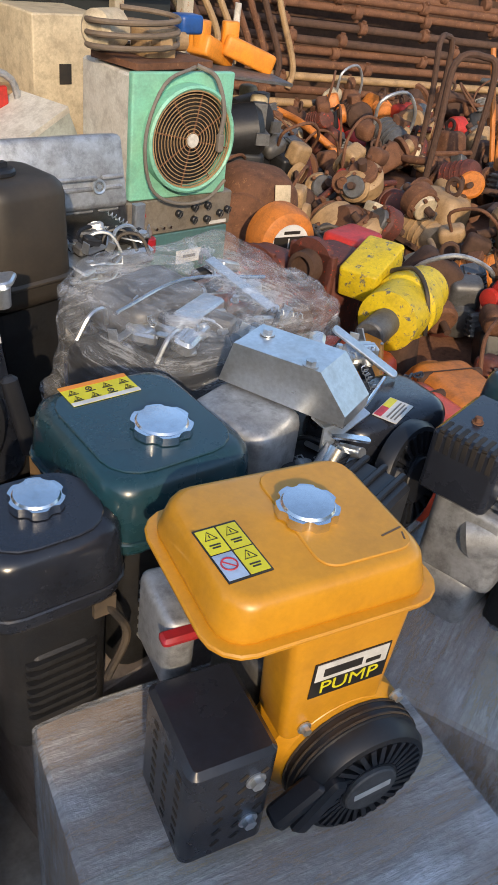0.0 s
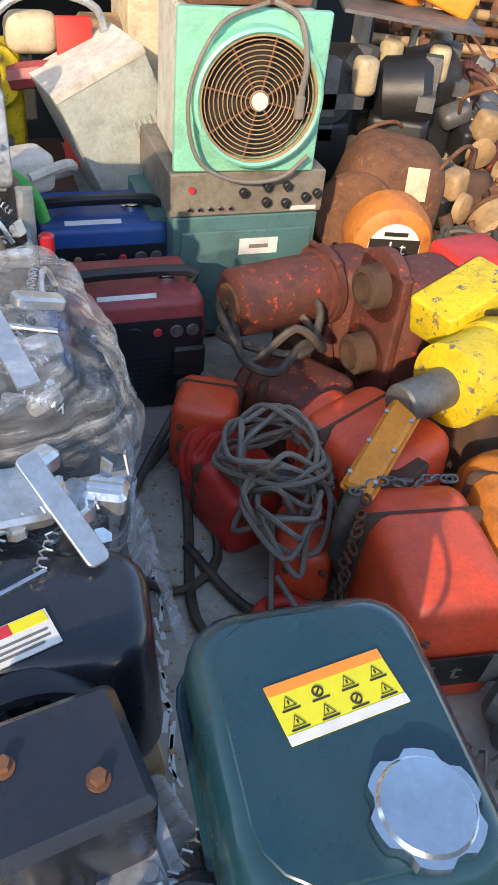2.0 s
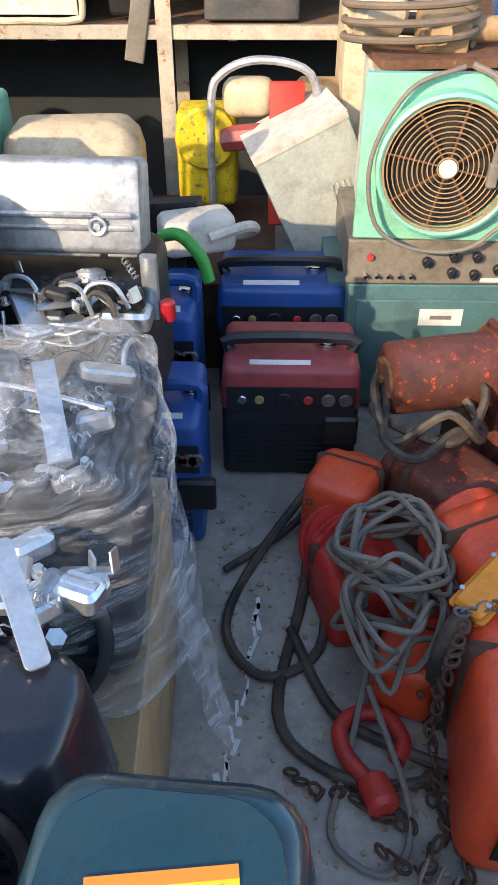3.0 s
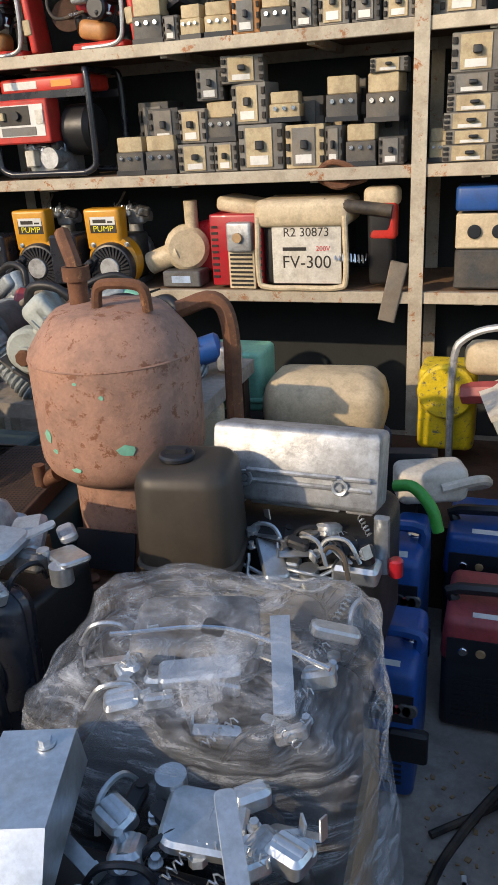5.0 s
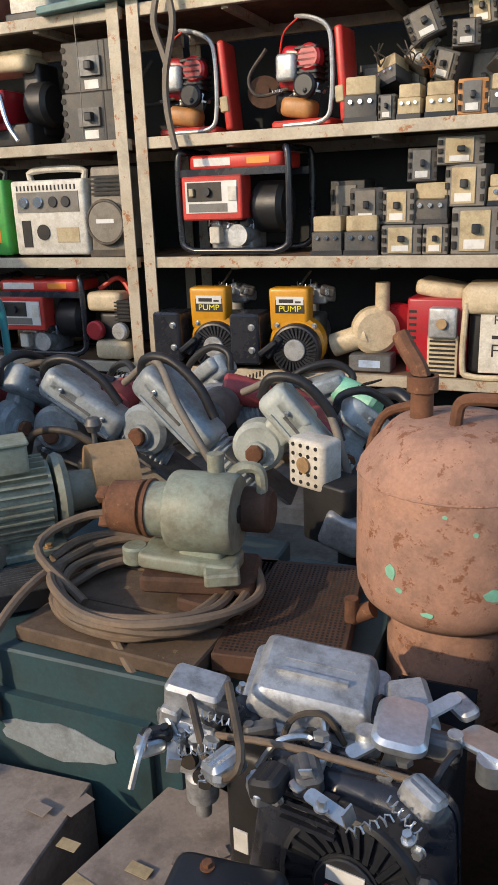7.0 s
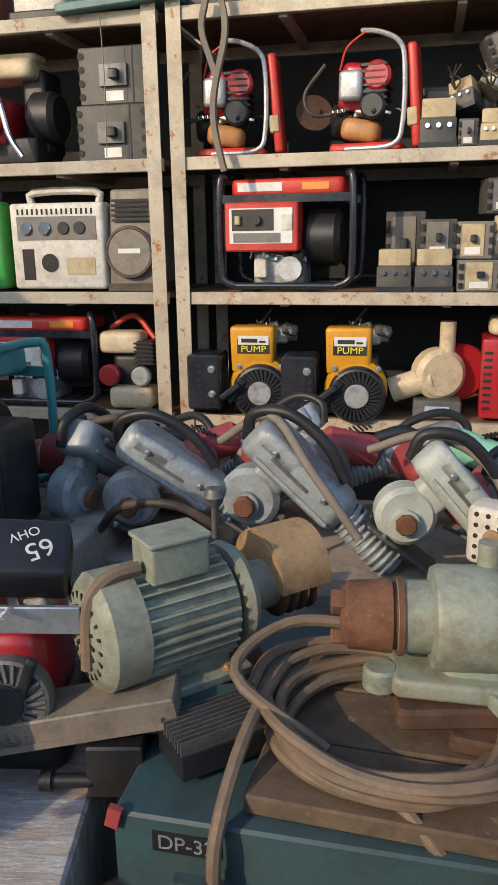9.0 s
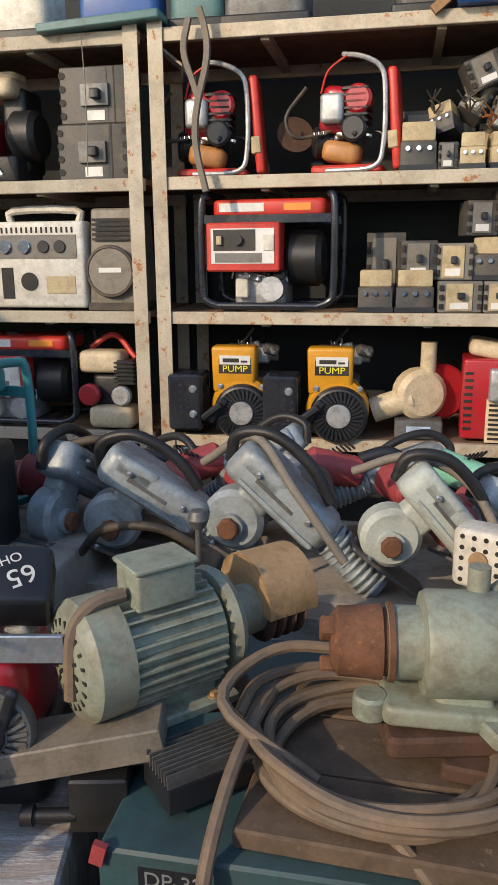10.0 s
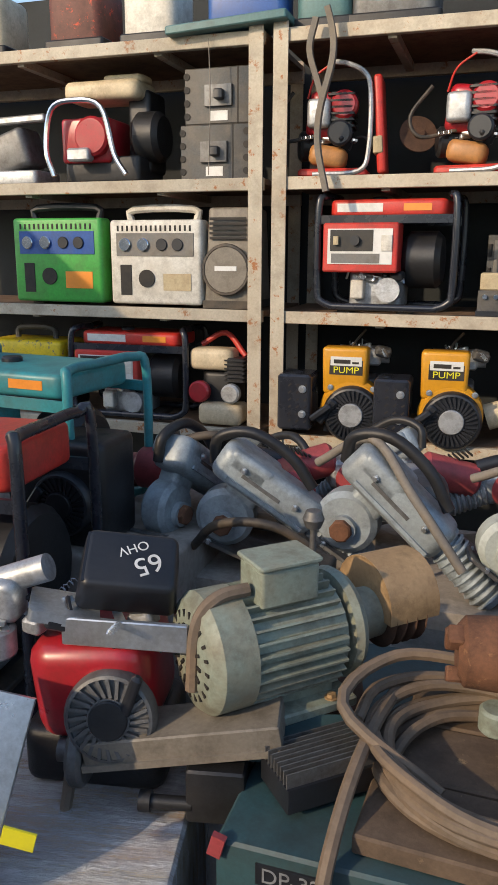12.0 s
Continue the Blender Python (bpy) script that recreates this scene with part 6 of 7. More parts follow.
# ---- heater, cabinets and generators by the aisle ----
t = thing("control_cabinet", "blue-green steel control cabinet with dials", "cabinet", (1.685, 2.14, 0.012))
part("body", B().rb(0.44, 0.46, 0.395, (0, 0.24, 0.2), r=0.005, e=0.004), "blue_green", t)
part("door", B().rb(0.40, 0.012, 0.33, (0.005, 0.008, 0.19), r=0.004, e=0.003), "blue_green", t)
part("paper_label", B().rb(0.12, 0.002, 0.05, (0.04, 0.001, 0.305)), "label_white", t)
part("print", B().rb(0.06, 0.001, 0.012, (0.04, -0.0005, 0.305)), "breaker_grey", t)
cb = part("dial_panel", B().rb(0.46, 0.44, 0.125, (0.0, 0.23, 0.462), r=0.006, e=0.005), "panel_grey", t, "grey-brown panel with rows of dials")
for xx, zz in ((-0.02, 0.47), (0.05, 0.485), (0.11, 0.485), (0.05, 0.44), (0.11, 0.435), (0.17, 0.45), (0.205, 0.46)):
    part("dial", B().cyl(0.013, 0.02, (xx, -0.002, zz), (90, 0, 0), e=0.003).rb(0.005, 0.012, 0.026, (xx, -0.01, zz), (0, 30, 0)), "black", cb)
for i in range(5):
    part("toggle", B().cyl(0.005, 0.022, (-0.18 + 0.03 * i, -0.002, 0.43), (90, 0, 0), n=8), "chrome", cb)
part("pilot_lamp", B().cyl(0.009, 0.01, (-0.17, 0.005, 0.48), (90, 0, 0)), "label_red", cb)
part("maker_mark", B().rb(0.08, 0.002, 0.012, (0.17, 0.008, 0.415)), "label_white", cb)
t = thing("side_cabinet", "tall blue-green steel cabinet beside the heater", "cabinet", (1.445, 2.45, 0))
part("body", B().rb(0.06, 0.44, 0.38, (0, 0, 0.19), r=0.004), "blue_green", t)

t = thing("fan_heater", "pale turquoise fan blower with round wire grille", "fan", (1.665, 2.15, 0.539), -3)
part("case", B().rb(0.37, 0.33, 0.385, (0, 0.19, 0.195), r=0.012, e=0.008), "white", t)
part("front_panel", B().rb(0.40, 0.03, 0.40, (0, 0.012, 0.2), r=0.008, e=0.004), "turquoise", t)
part("duct_ring", B().lathe([(0.172, 0.0), (0.172, 0.05), (0.164, 0.055), (0.158, 0.05), (0.158, -0.02)], (0.01, 0.0, 0.2), (90, 0, 0), 48), "turquoise", t)
# Flat near-black disc painted as the shade deep in the duct.
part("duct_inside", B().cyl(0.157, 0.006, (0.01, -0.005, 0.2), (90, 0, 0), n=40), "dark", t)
g = part("wire_grille", B().ring(0.155, 0.004, (0.01, -0.045, 0.2), (90, 0, 0), 5, 40), "tan_paint", t, "rusty wire guard")
for k in range(11):
    part("wire_ring", B().ring(0.025 + 0.012 * k, 0.0018, (0.01, -0.045, 0.2), (90, 0, 0), 4, 36), "tan_paint", g)
for k in range(4):
    part("wire_spoke", B().tube([(-0.155, 0, 0), (0.155, 0, 0)], 0.003, (0.01, -0.043, 0.2), (0, 45 * k + 12, 0), 5), "rust", g)
part("centre_disc", B().cyl(0.022, 0.006, (0.01, -0.048, 0.2), (90, 0, 0)), "white", g)
part("motor", B().cyl(0.06, 0.1, (0.01, 0.06, 0.2), (90, 0, 0)), "cream", t)
part("power_cord", B().tube([(0.02, -0.02, 0.42), (-0.10, -0.03, 0.37), (-0.175, -0.05, 0.22), (-0.15, -0.055, 0.06), (-0.05, -0.06, 0.0), (0.08, -0.055, 0.0), (0.16, -0.05, 0.06)], 0.006), "grey_cable", t)
part("power_cord", B().tube([(0.04, 0.0, 0.42), (0.10, -0.03, 0.39), (0.12, -0.06, 0.30), (0.115, -0.06, 0.22)], 0.008), "grey_cable", t)
part("plug", B().rb(0.025, 0.02, 0.06, (0.115, -0.06, 0.19), r=0.006, e=0.005), "grey_cable", t)
t = thing("valve_assembly", "rusty valve block wound with hose on the heater", "valve", (1.64, 2.33, 0.937))
part("block", B().rb(0.12, 0.1, 0.09, (0.02, 0, 0.06), r=0.01, e=0.01).cyl(0.03, 0.12, (0.1, 0.02, 0.06), (0, 90, 0)).cyl(0.025, 0.1, (0.0, -0.05, 0.07), (90, 0, 0)), "tan_paint", t)
part("meter", B().cyl(0.06, 0.14, (-0.14, 0.04, 0.09), (0, 90, 20), e=0.02), "cream", t)
part("hose_coil", B().tube([(0.16 * math.cos(i * 0.7), 0.11 * math.sin(i * 0.7), 0.03 + 0.004 * i) for i in range(30)], 0.009, (-0.06, 0, 0)), "cable", t)
part("solenoid", B().rb(0.1, 0.08, 0.06, (0.2, 0.06, 0.11), r=0.02, e=0.012), "blue", t)
part("base_plate", B().rb(0.34, 0.24, 0.02, (0.02, 0, 0.01), (0, 0, 6), r=0.01), "rust", t)
t = thing("metal_box", "pale grey sheet metal box tipped on its edge", "box", (1.50, 2.70, 0.27), 10, rx=0, ry=-25)
part("case", B().rb(0.30, 0.28, 0.40, (0, 0, 0.26), r=0.006, e=0.004), "grey_green", t)
part("rim", B().rb(0.305, 0.285, 0.02, (0, 0, 0.455), r=0.006), "white", t)
for k in range(2):
    for i in range(5):
        part("louvre", B().rb(0.008, 0.006, 0.05, (0.03 + 0.018 * i, -0.142, 0.16 + 0.10 * k), (0, 6, 0), r=0.002), "grey_green", t)
t = thing("metal_box", "tall cream cabinet behind the heater", "box", (1.62, 2.95, 0.45))
part("case", B().rb(0.30, 0.3, 0.56, (0, 0, 0.28), r=0.008, e=0.006), "cream", t)
part("opening", B().rb(0.05, 0.004, 0.07, (-0.02, -0.151, 0.36)), "dark", t)


def suitcase_generator(x, y, w, h, d, body, lower, label, rz=0.0):
    t = thing("generator", label, "generator", (x, y, 0), rz)
    part("lower_case", B().rb(w * 0.97, d, h * 0.62, (0, 0, h * 0.33), r=0.02, e=0.015), lower, t)
    u = part("upper_case", B().rb(w, d * 1.02, h * 0.36, (0, 0, h * 0.78), r=0.025, e=0.02, top=0.95), body, t)
    part("handle", B().tube([(-w * 0.42, -d * 0.1, h * 0.93), (-w * 0.40, -d * 0.1, h * 1.04), (w * 0.40, -d * 0.1, h * 1.04), (w * 0.42, -d * 0.1, h * 0.93)], 0.016, n=8, steps=3), lower, t)
    part("panel", B().rb(w * 0.9, 0.004, h * 0.2, (0, -d * 0.512, h * 0.72), r=0.001), "black", u)
    part("badge", B().rb(w * 0.42, 0.002, h * 0.06, (-w * 0.08, -d * 0.4, h * 0.962), (-35, 0, 0)), "label_white", u)
    for i, (xx, m) in enumerate(((-0.34, "chrome"), (-0.22, "tan_paint"), (-0.05, "black"), (0.12, "label_red"), (0.26, "grey_engine"), (0.38, "grey_engine"))):
        part("knob", B().cyl(0.012 + 0.006 * (i > 3) + 0.008 * (i == 2), 0.01, (xx * w, -d * 0.52, h * 0.72), (90, 0, 0), e=0.002), m, u)
    b = B()
    for i in range(9):
        for k in range(3):
            b.rb(w * 0.2, 0.006, 0.006, (-w * 0.3 + k * w * 0.22, -d * 0.502, h * (0.14 + 0.045 * i)))
    part("louvres", b, "black", t)
    part("fuel_cap", B().cyl(0.03, 0.016, (w * 0.26, 0, h * 0.97), e=0.004), "chrome", u)
    part("muffler", B().rb(0.09, 0.03, 0.09, (w * 0.36, -d * 0.5, h * 0.45), r=0.01, e=0.008), "dark_cast", t)
    return t


suitcase_generator(1.305, 1.955, 0.36, 0.355, 0.26, "maroon", "black", "dull maroon and black suitcase generator on the floor")
suitcase_generator(1.285, 2.34, 0.38, 0.385, 0.28, "blue", "black", "blue suitcase generator with metal fuel cap")
suitcase_generator(1.015, 2.05, 0.10, 0.46, 0.30, "blue", "blue", "narrow blue generator standing end on")
suitcase_generator(1.045, 1.70, 0.11, 0.38, 0.28, "blue", "blue", "blue generator end with white badge")

# ---- hoists, motors and cables on the floor ----
t = thing("hoist_motor", "rusty cylindrical hoist motor with flaking red paint", "motor", (1.53, 1.80, 0.335), 12)
ax = (0, 90, 0)
part("drum", B().lathe([(0.001, 0.0), (0.07, 0.0), (0.088, 0.012), (0.09, 0.03), (0.09, 0.26), (0.10, 0.262), (0.10, 0.285), (0.04, 0.287)], (0, 0, 0), ax, 36), "red_rust", t)
part("end_cap", B().cyl(0.055, 0.01, (-0.002, 0, 0), ax, e=0.003).cyl(0.012, 0.02, (-0.006, 0, 0), ax), "rust", t)
part("flange", B().rb(0.02, 0.14, 0.34, (0.285, 0, -0.07), r=0.006, e=0.005).cyl(0.11, 0.02, (0.285, 0, 0), ax).cyl(0.10, 0.02, (0.285, 0, -0.2), ax), "red_rust", t)
part("gear_case", B().rb(0.16, 0.2, 0.34, (0.38, 0.0, -0.10), r=0.05, e=0.04), "red_rust", t)
part("support", B().rb(0.14, 0.16, 0.15, (0.30, 0.05, -0.26), r=0.02, e=0.01), "rust_dark", t)
t = thing("hoist_gearbox", "rusty red hoist gearbox with twin bosses", "gearbox", (1.98, 1.70, -0.0), 8)
part("plate", B().rb(0.03, 0.19, 0.36, (-0.08, 0, 0.30), r=0.008, e=0.006).cyl(0.095, 0.03, (-0.08, 0, 0.42), ax).cyl(0.095, 0.03, (-0.08, 0, 0.20), ax), "red_rust", t)
part("housing", B().rb(0.22, 0.2, 0.42, (0.05, 0, 0.24), r=0.05, e=0.04), "red_rust", t)
for z in (0.42, 0.22):
    part("boss", B().lathe([(0.058, 0), (0.055, 0.05), (0.04, 0.055), (0.04, 0.03), (0.001, 0.03)], (-0.09, 0, z), (0, -90, 0), 24), "rust_dark", t)
part("red_block", B().rb(0.2, 0.16, 0.16, (0.24, 0.05, 0.38), r=0.03, e=0.02), "red", t)
t = thing("chain_hoist", "round orange chain hoist with white load disc", "hoist", (2.095, 2.04, 0.0), -14)
part("stand", B().rb(0.24, 0.2, 0.32, (0.04, 0.08, 0.16), r=0.04, e=0.03), "red", t)
part("drum", B().lathe([(0.001, 0.07), (0.08, 0.07), (0.115, 0.055), (0.13, 0.02), (0.13, -0.05), (0.10, -0.08), (0.001, -0.08)], (0, 0, 0.365), (90, 0, 0), 36), "orange", t)
d = part("load_disc", B().cyl(0.078, 0.004, (0, -0.0725, 0.365), (90, 0, 0), n=32), "label_white", t)
part("band", B().rb(0.15, 0.002, 0.055, (0, -0.0752, 0.37)), "label_black", d)
words("lettering", "1 t", 0.055, "label_white", d, (0.005, -0.0765, 0.37), (90, 0, 0))
part("maker_mark", B().rb(0.07, 0.002, 0.012, (0, -0.0752, 0.413)), "label_black", d)


def hoist(x, y, z, sx, sy, sz, rz, material, name="electric_hoist", label="red-orange painted electric hoist body with scuffs", tilt=0.0):
    t = thing(name, label, "hoist", (x, y, z), rz, rx=tilt)
    part("cover", B().rb(sx, sy, sz, (0, 0, sz / 2), r=min(sx, sy) * 0.2, e=min(sx, sy, sz) * 0.16, top=0.92), material, t)
    part("end_bell", B().cyl(min(sx, sz) * 0.42, 0.06, (0, sy * 0.52, sz * 0.5), (90, 0, 0), e=0.015), material, t)
    part("collar", B().rb(sx * 1.02, 0.03, sz * 1.01, (0, sy * 0.2, sz / 2), r=0.03, e=0.02), "rust_dark", t)
    bolts(t, ((sx * 0.3, -sy * 0.5, sz * 0.75), (-sx * 0.3, -sy * 0.5, sz * 0.75)), 0.006, "rust")
    return t


h = hoist(1.70, 0.97, 0.0, 0.25, 0.36, 0.29, -8, "red_orange")
p = part("load_plate", B().rb(0.20, 0.003, 0.10, (0.03, -0.182, 0.12), (4, 0, 0), r=0.001), "label_black", h, "black plate with faded load mark")
words("lettering", "1 t", 0.075, "breaker_grey", p, (-0.02, -0.1845, 0.12), (94, 0, 0))
part("grey_patch", B().rb(0.06, 0.002, 0.10, (0.10, -0.1845, 0.12), (4, 0, 0)), "breaker_grey", p)
hoist(1.75, 1.33, 0.02, 0.28, 0.30, 0.26, 25, "red_orange")
hoist(1.43, 1.62, 0.0, 0.17, 0.18, 0.20, -25, "red_orange", label="small red hoist cover by the cables")
hoist(1.43, 1.38, 0.0, 0.16, 0.24, 0.16, 15, "red", label="red hoist trolley half under cables")
hoist(1.53, 1.18, 0.0, 0.13, 0.18, 0.14, -20, "red_orange", label="small red hoist block under cables")
hoist(1.68, 1.62, 0.0, 0.22, 0.26, 0.22, 35, "red_rust", label="dark rusty red hoist body")
hoist(1.98, 1.05, 0.0, 0.24, 0.34, 0.26, -20, "orange", label="dusty orange hoist body")
hoist(2.05, 0.72, 0.0, 0.22, 0.3, 0.2, 10, "red", label="dull red hoist body")
hoist(1.85, 0.62, 0.0, 0.14, 0.26, 0.12, 30, "grey_engine", label="dusty grey hoist motor")
for rr, z in ((0.055, 0.26), (0.06, 0.255), (0.05, 0.25)):
    single("rope_sheave", B().lathe([(rr, -0.02), (rr + 0.035, -0.018), (rr + 0.035, -0.008), (rr, 0), (rr + 0.035, 0.008), (rr + 0.035, 0.018), (rr, 0.02)], n=30), "red", "grooved red rope sheave on the floor", "sheave", (1.40 + (z - 0.25) * 6, 1.48 - (z - 0.25) * 9, 0.10), (60, 10, 30), group="rope wheels")
t = thing("yellow_hoist", "chipped yellow hoist with grey shaft", "hoist", (2.08, 1.39, 0.0), 18)
part("drum", B().lathe([(0.06, -0.2), (0.10, -0.19), (0.105, -0.06), (0.115, -0.05), (0.115, 0.03), (0.09, 0.05), (0.09, 0.16), (0.07, 0.17)], (0, 0, 0.36), ax, 32), "bright_yellow", t)
part("shaft", B().cyl(0.048, 0.16, (-0.26, 0, 0.36), ax, e=0.006), "grey_engine", t)
part("housing", B().rb(0.24, 0.14, 0.11, (0.02, 0.16, 0.43), (0, -14, 0), r=0.015, e=0.01), "bright_yellow", t)
part("foot", B().rb(0.2, 0.16, 0.26, (0, 0, 0.13), r=0.03, e=0.02, top=0.7), "rust_dark", t)
part("cable_loop", B().tube([(-0.06, -0.1, 0.3), (-0.08, -0.08, 0.44), (-0.02, 0.0, 0.49), (0.02, 0.1, 0.44)], 0.008), "rubber", t)
t = thing("pendant_control", "orange hoist pendant control box with black cable", "control", (1.70, 1.215, 0.325), 42, ry=-14)
part("case", B().rb(0.30, 0.062, 0.045, r=0.012, e=0.008), "orange_plastic", t)
part("side_rib", B().rb(0.30, 0.075, 0.008, r=0.008, e=0.002), "orange_plastic", t)
for xx in (-0.12, -0.03, 0.06, 0.13):
    for s in (-1, 1):
        part("screw", B().cyl(0.005, 0.004, (xx, s * 0.028, 0.0235), n=8), "zinc", t)
part("cable_sleeve", B().tube([(-0.15, 0, 0), (-0.20, 0, -0.03), (-0.24, -0.01, -0.10)], 0.02, n=10), "rubber", t)
part("cable", B().tube([(-0.24, -0.01, -0.10), (-0.25, -0.03, -0.18), (-0.25, -0.02, -0.26), (-0.28, 0.05, -0.29)], 0.012), "rubber", t)
single("steel_block", B().rb(0.16, 0.12, 0.27, r=0.01, e=0.006), "rust_dark", "dark rusty steel post between the hoists", "block", (1.71, 1.20, 0.135), (0, 0, 30))

# cable tangle
def tangle(name, cx, cy, cz, spread, n, r, material, label, seed, high=0.12):
    rr = random.Random(seed)
    b = B()
    pts, a = [], 0.0
    for i in range(n):
        a += rr.uniform(0.55, 1.25)
        q = spread * rr.uniform(0.45, 1.0)
        pts.append((q * math.cos(a), q * 1.25 * math.sin(a), rr.uniform(0.0, high) + high * 0.6 * (1 - q / spread)))
    b.tube(pts, r, n=7, steps=5)
    return single(name, b, material, label, "cable", (cx, cy, cz))


tangle("cable_tangle", 1.50, 1.32, 0.15, 0.13, 64, 0.0065, "grey_cable", "tangled thin grey cable on the hoists", 3)
tangle("cable_tangle", 1.49, 1.20, 0.11, 0.12, 34, 0.0065, "grey_cable", "loose loops of grey cable", 8)
tangle("cable_tangle", 2.32, 1.93, 0.30, 0.13, 50, 0.009, "rubber", "coil of black cable beside the hoist", 9, 0.08)
tangle("cable_tangle", 1.62, 1.72, 0.24, 0.16, 26, 0.011, "rubber", "heap of black cable under the rusty motor", 12, 0.1)
for pts, r in (([(1.38, 1.66, 0.16), (1.22, 1.5, 0.012), (1.16, 1.3, 0.012), (1.24, 1.18, 0.012), (1.36, 1.25, 0.012), (1.38, 1.45, 0.05)], 0.011), ([(1.36, 1.62, 0.12), (1.33, 1.4, 0.012), (1.27, 1.1, 0.012), (1.36, 0.98, 0.012), (1.5, 0.95, 0.02), (1.62, 1.0, 0.02)], 0.012), ([(1.30, 1.3, 0.014), (1.38, 1.1, 0.014), (1.5, 1.02, 0.02), (1.58, 0.98, 0.03)], 0.012), ([(1.46, 1.2, 0.15), (1.4, 1.0, 0.02), (1.36, 0.86, 0.01), (1.45, 0.8, 0.01), (1.5, 0.9, 0.02), (1.44, 1.1, 0.1)], 0.0065), ([(1.15, 1.47, 0.012), (1.3, 1.6, 0.02), (1.42, 1.7, 0.1)], 0.009)):
    single("floor_cable", B().tube(pts, r, n=8), "rubber" if r > 0.008 else "grey_cable", "dusty cable lying in a loop on the floor", "cable", group="cables on the floor")


def chain(name, path, rl, rw, material, label):
    t = thing(name, label, "chain", path[0])
    P = [Vector(p) for p in path]
    k = 0
    for a, c in zip(P, P[1:]):
        n = max(1, int((c - a).length / (rl * 1.35)))
        for i in range(n):
            q = a.lerp(c, i / n) - P[0]
            part("chain_link", B().tube([(rl * math.cos(u * 1.047), rl * 0.62 * math.sin(u * 1.047), 0) for u in range(6)], rw, n=5, closed=True, steps=2), material, t, "", tuple(q + Vector((R.uniform(-1, 1), R.uniform(-1, 1), 0)) * rl * 0.5), (90 * (k % 2) + R.uniform(-30, 30), R.uniform(-20, 20), math.degrees(math.atan2((c - a).y, (c - a).x)) + R.uniform(-35, 35)))
            k += 1
    return t


chain("rusty_chain", [(1.30, 0.97, 0.012), (1.35, 0.93, 0.015), (1.40, 0.95, 0.012), (1.42, 0.9, 0.02), (1.50, 0.88, 0.02), (1.46, 0.94, 0.03), (1.54, 0.96, 0.02), (1.56, 0.86, 0.02), (1.50, 0.80, 0.02), (1.42, 0.84, 0.03)], 0.014, 0.0036, "rust_dark", "rusty hoist chain heaped on the floor")
chain("rusty_chain", [(1.56, 1.04, 0.36), (1.55, 1.03, 0.24), (1.54, 1.0, 0.10), (1.56, 0.92, 0.03), (1.58, 0.80, 0.02), (1.54, 0.74, 0.02), (1.60, 0.72, 0.02)], 0.014, 0.0036, "rust_dark", "rusty chain hanging beside the red hoist")
chain("rusty_chain", [(1.58, 1.10, 0.31), (1.64, 1.12, 0.315), (1.72, 1.10, 0.315), (1.82, 1.10, 0.31)], 0.013, 0.0034, "grey_engine", "grey chain across the red hoist")
t = thing("hoist_hook", "red painted lifting hook with swivel", "hook", (1.44, 1.03, 0.028), 285)
part("hook", B().tube([(0.05, 0.035, 0), (0.015, 0.062, 0), (-0.04, 0.05, 0), (-0.06, 0.0, 0), (-0.035, -0.045, 0), (0.02, -0.05, 0), (0.07, -0.03, 0)], 0.0165, n=10), "red", t)
part("swivel", B().cyl(0.03, 0.07, (0.10, -0.02, 0.0), (0, 80, 0), e=0.01), "red", t)
single("coil_spring", B().tube([(0.005 * i, 0.03 * math.cos(i * 1.2), 0.03 + 0.03 * math.sin(i * 1.2)) for i in range(60)], 0.0035, n=5, hard=True), "grey_cable", "coiled spring cord on the floor", "spring", (1.50, 0.80, 0.0), (0, 0, -40))
single("plastic_pot", B().cyl(0.035, 0.07, (0, 0, 0.035), e=0.008), "green", "small green plastic pot on the floor", "pot", (1.60, 0.70, 0.0))

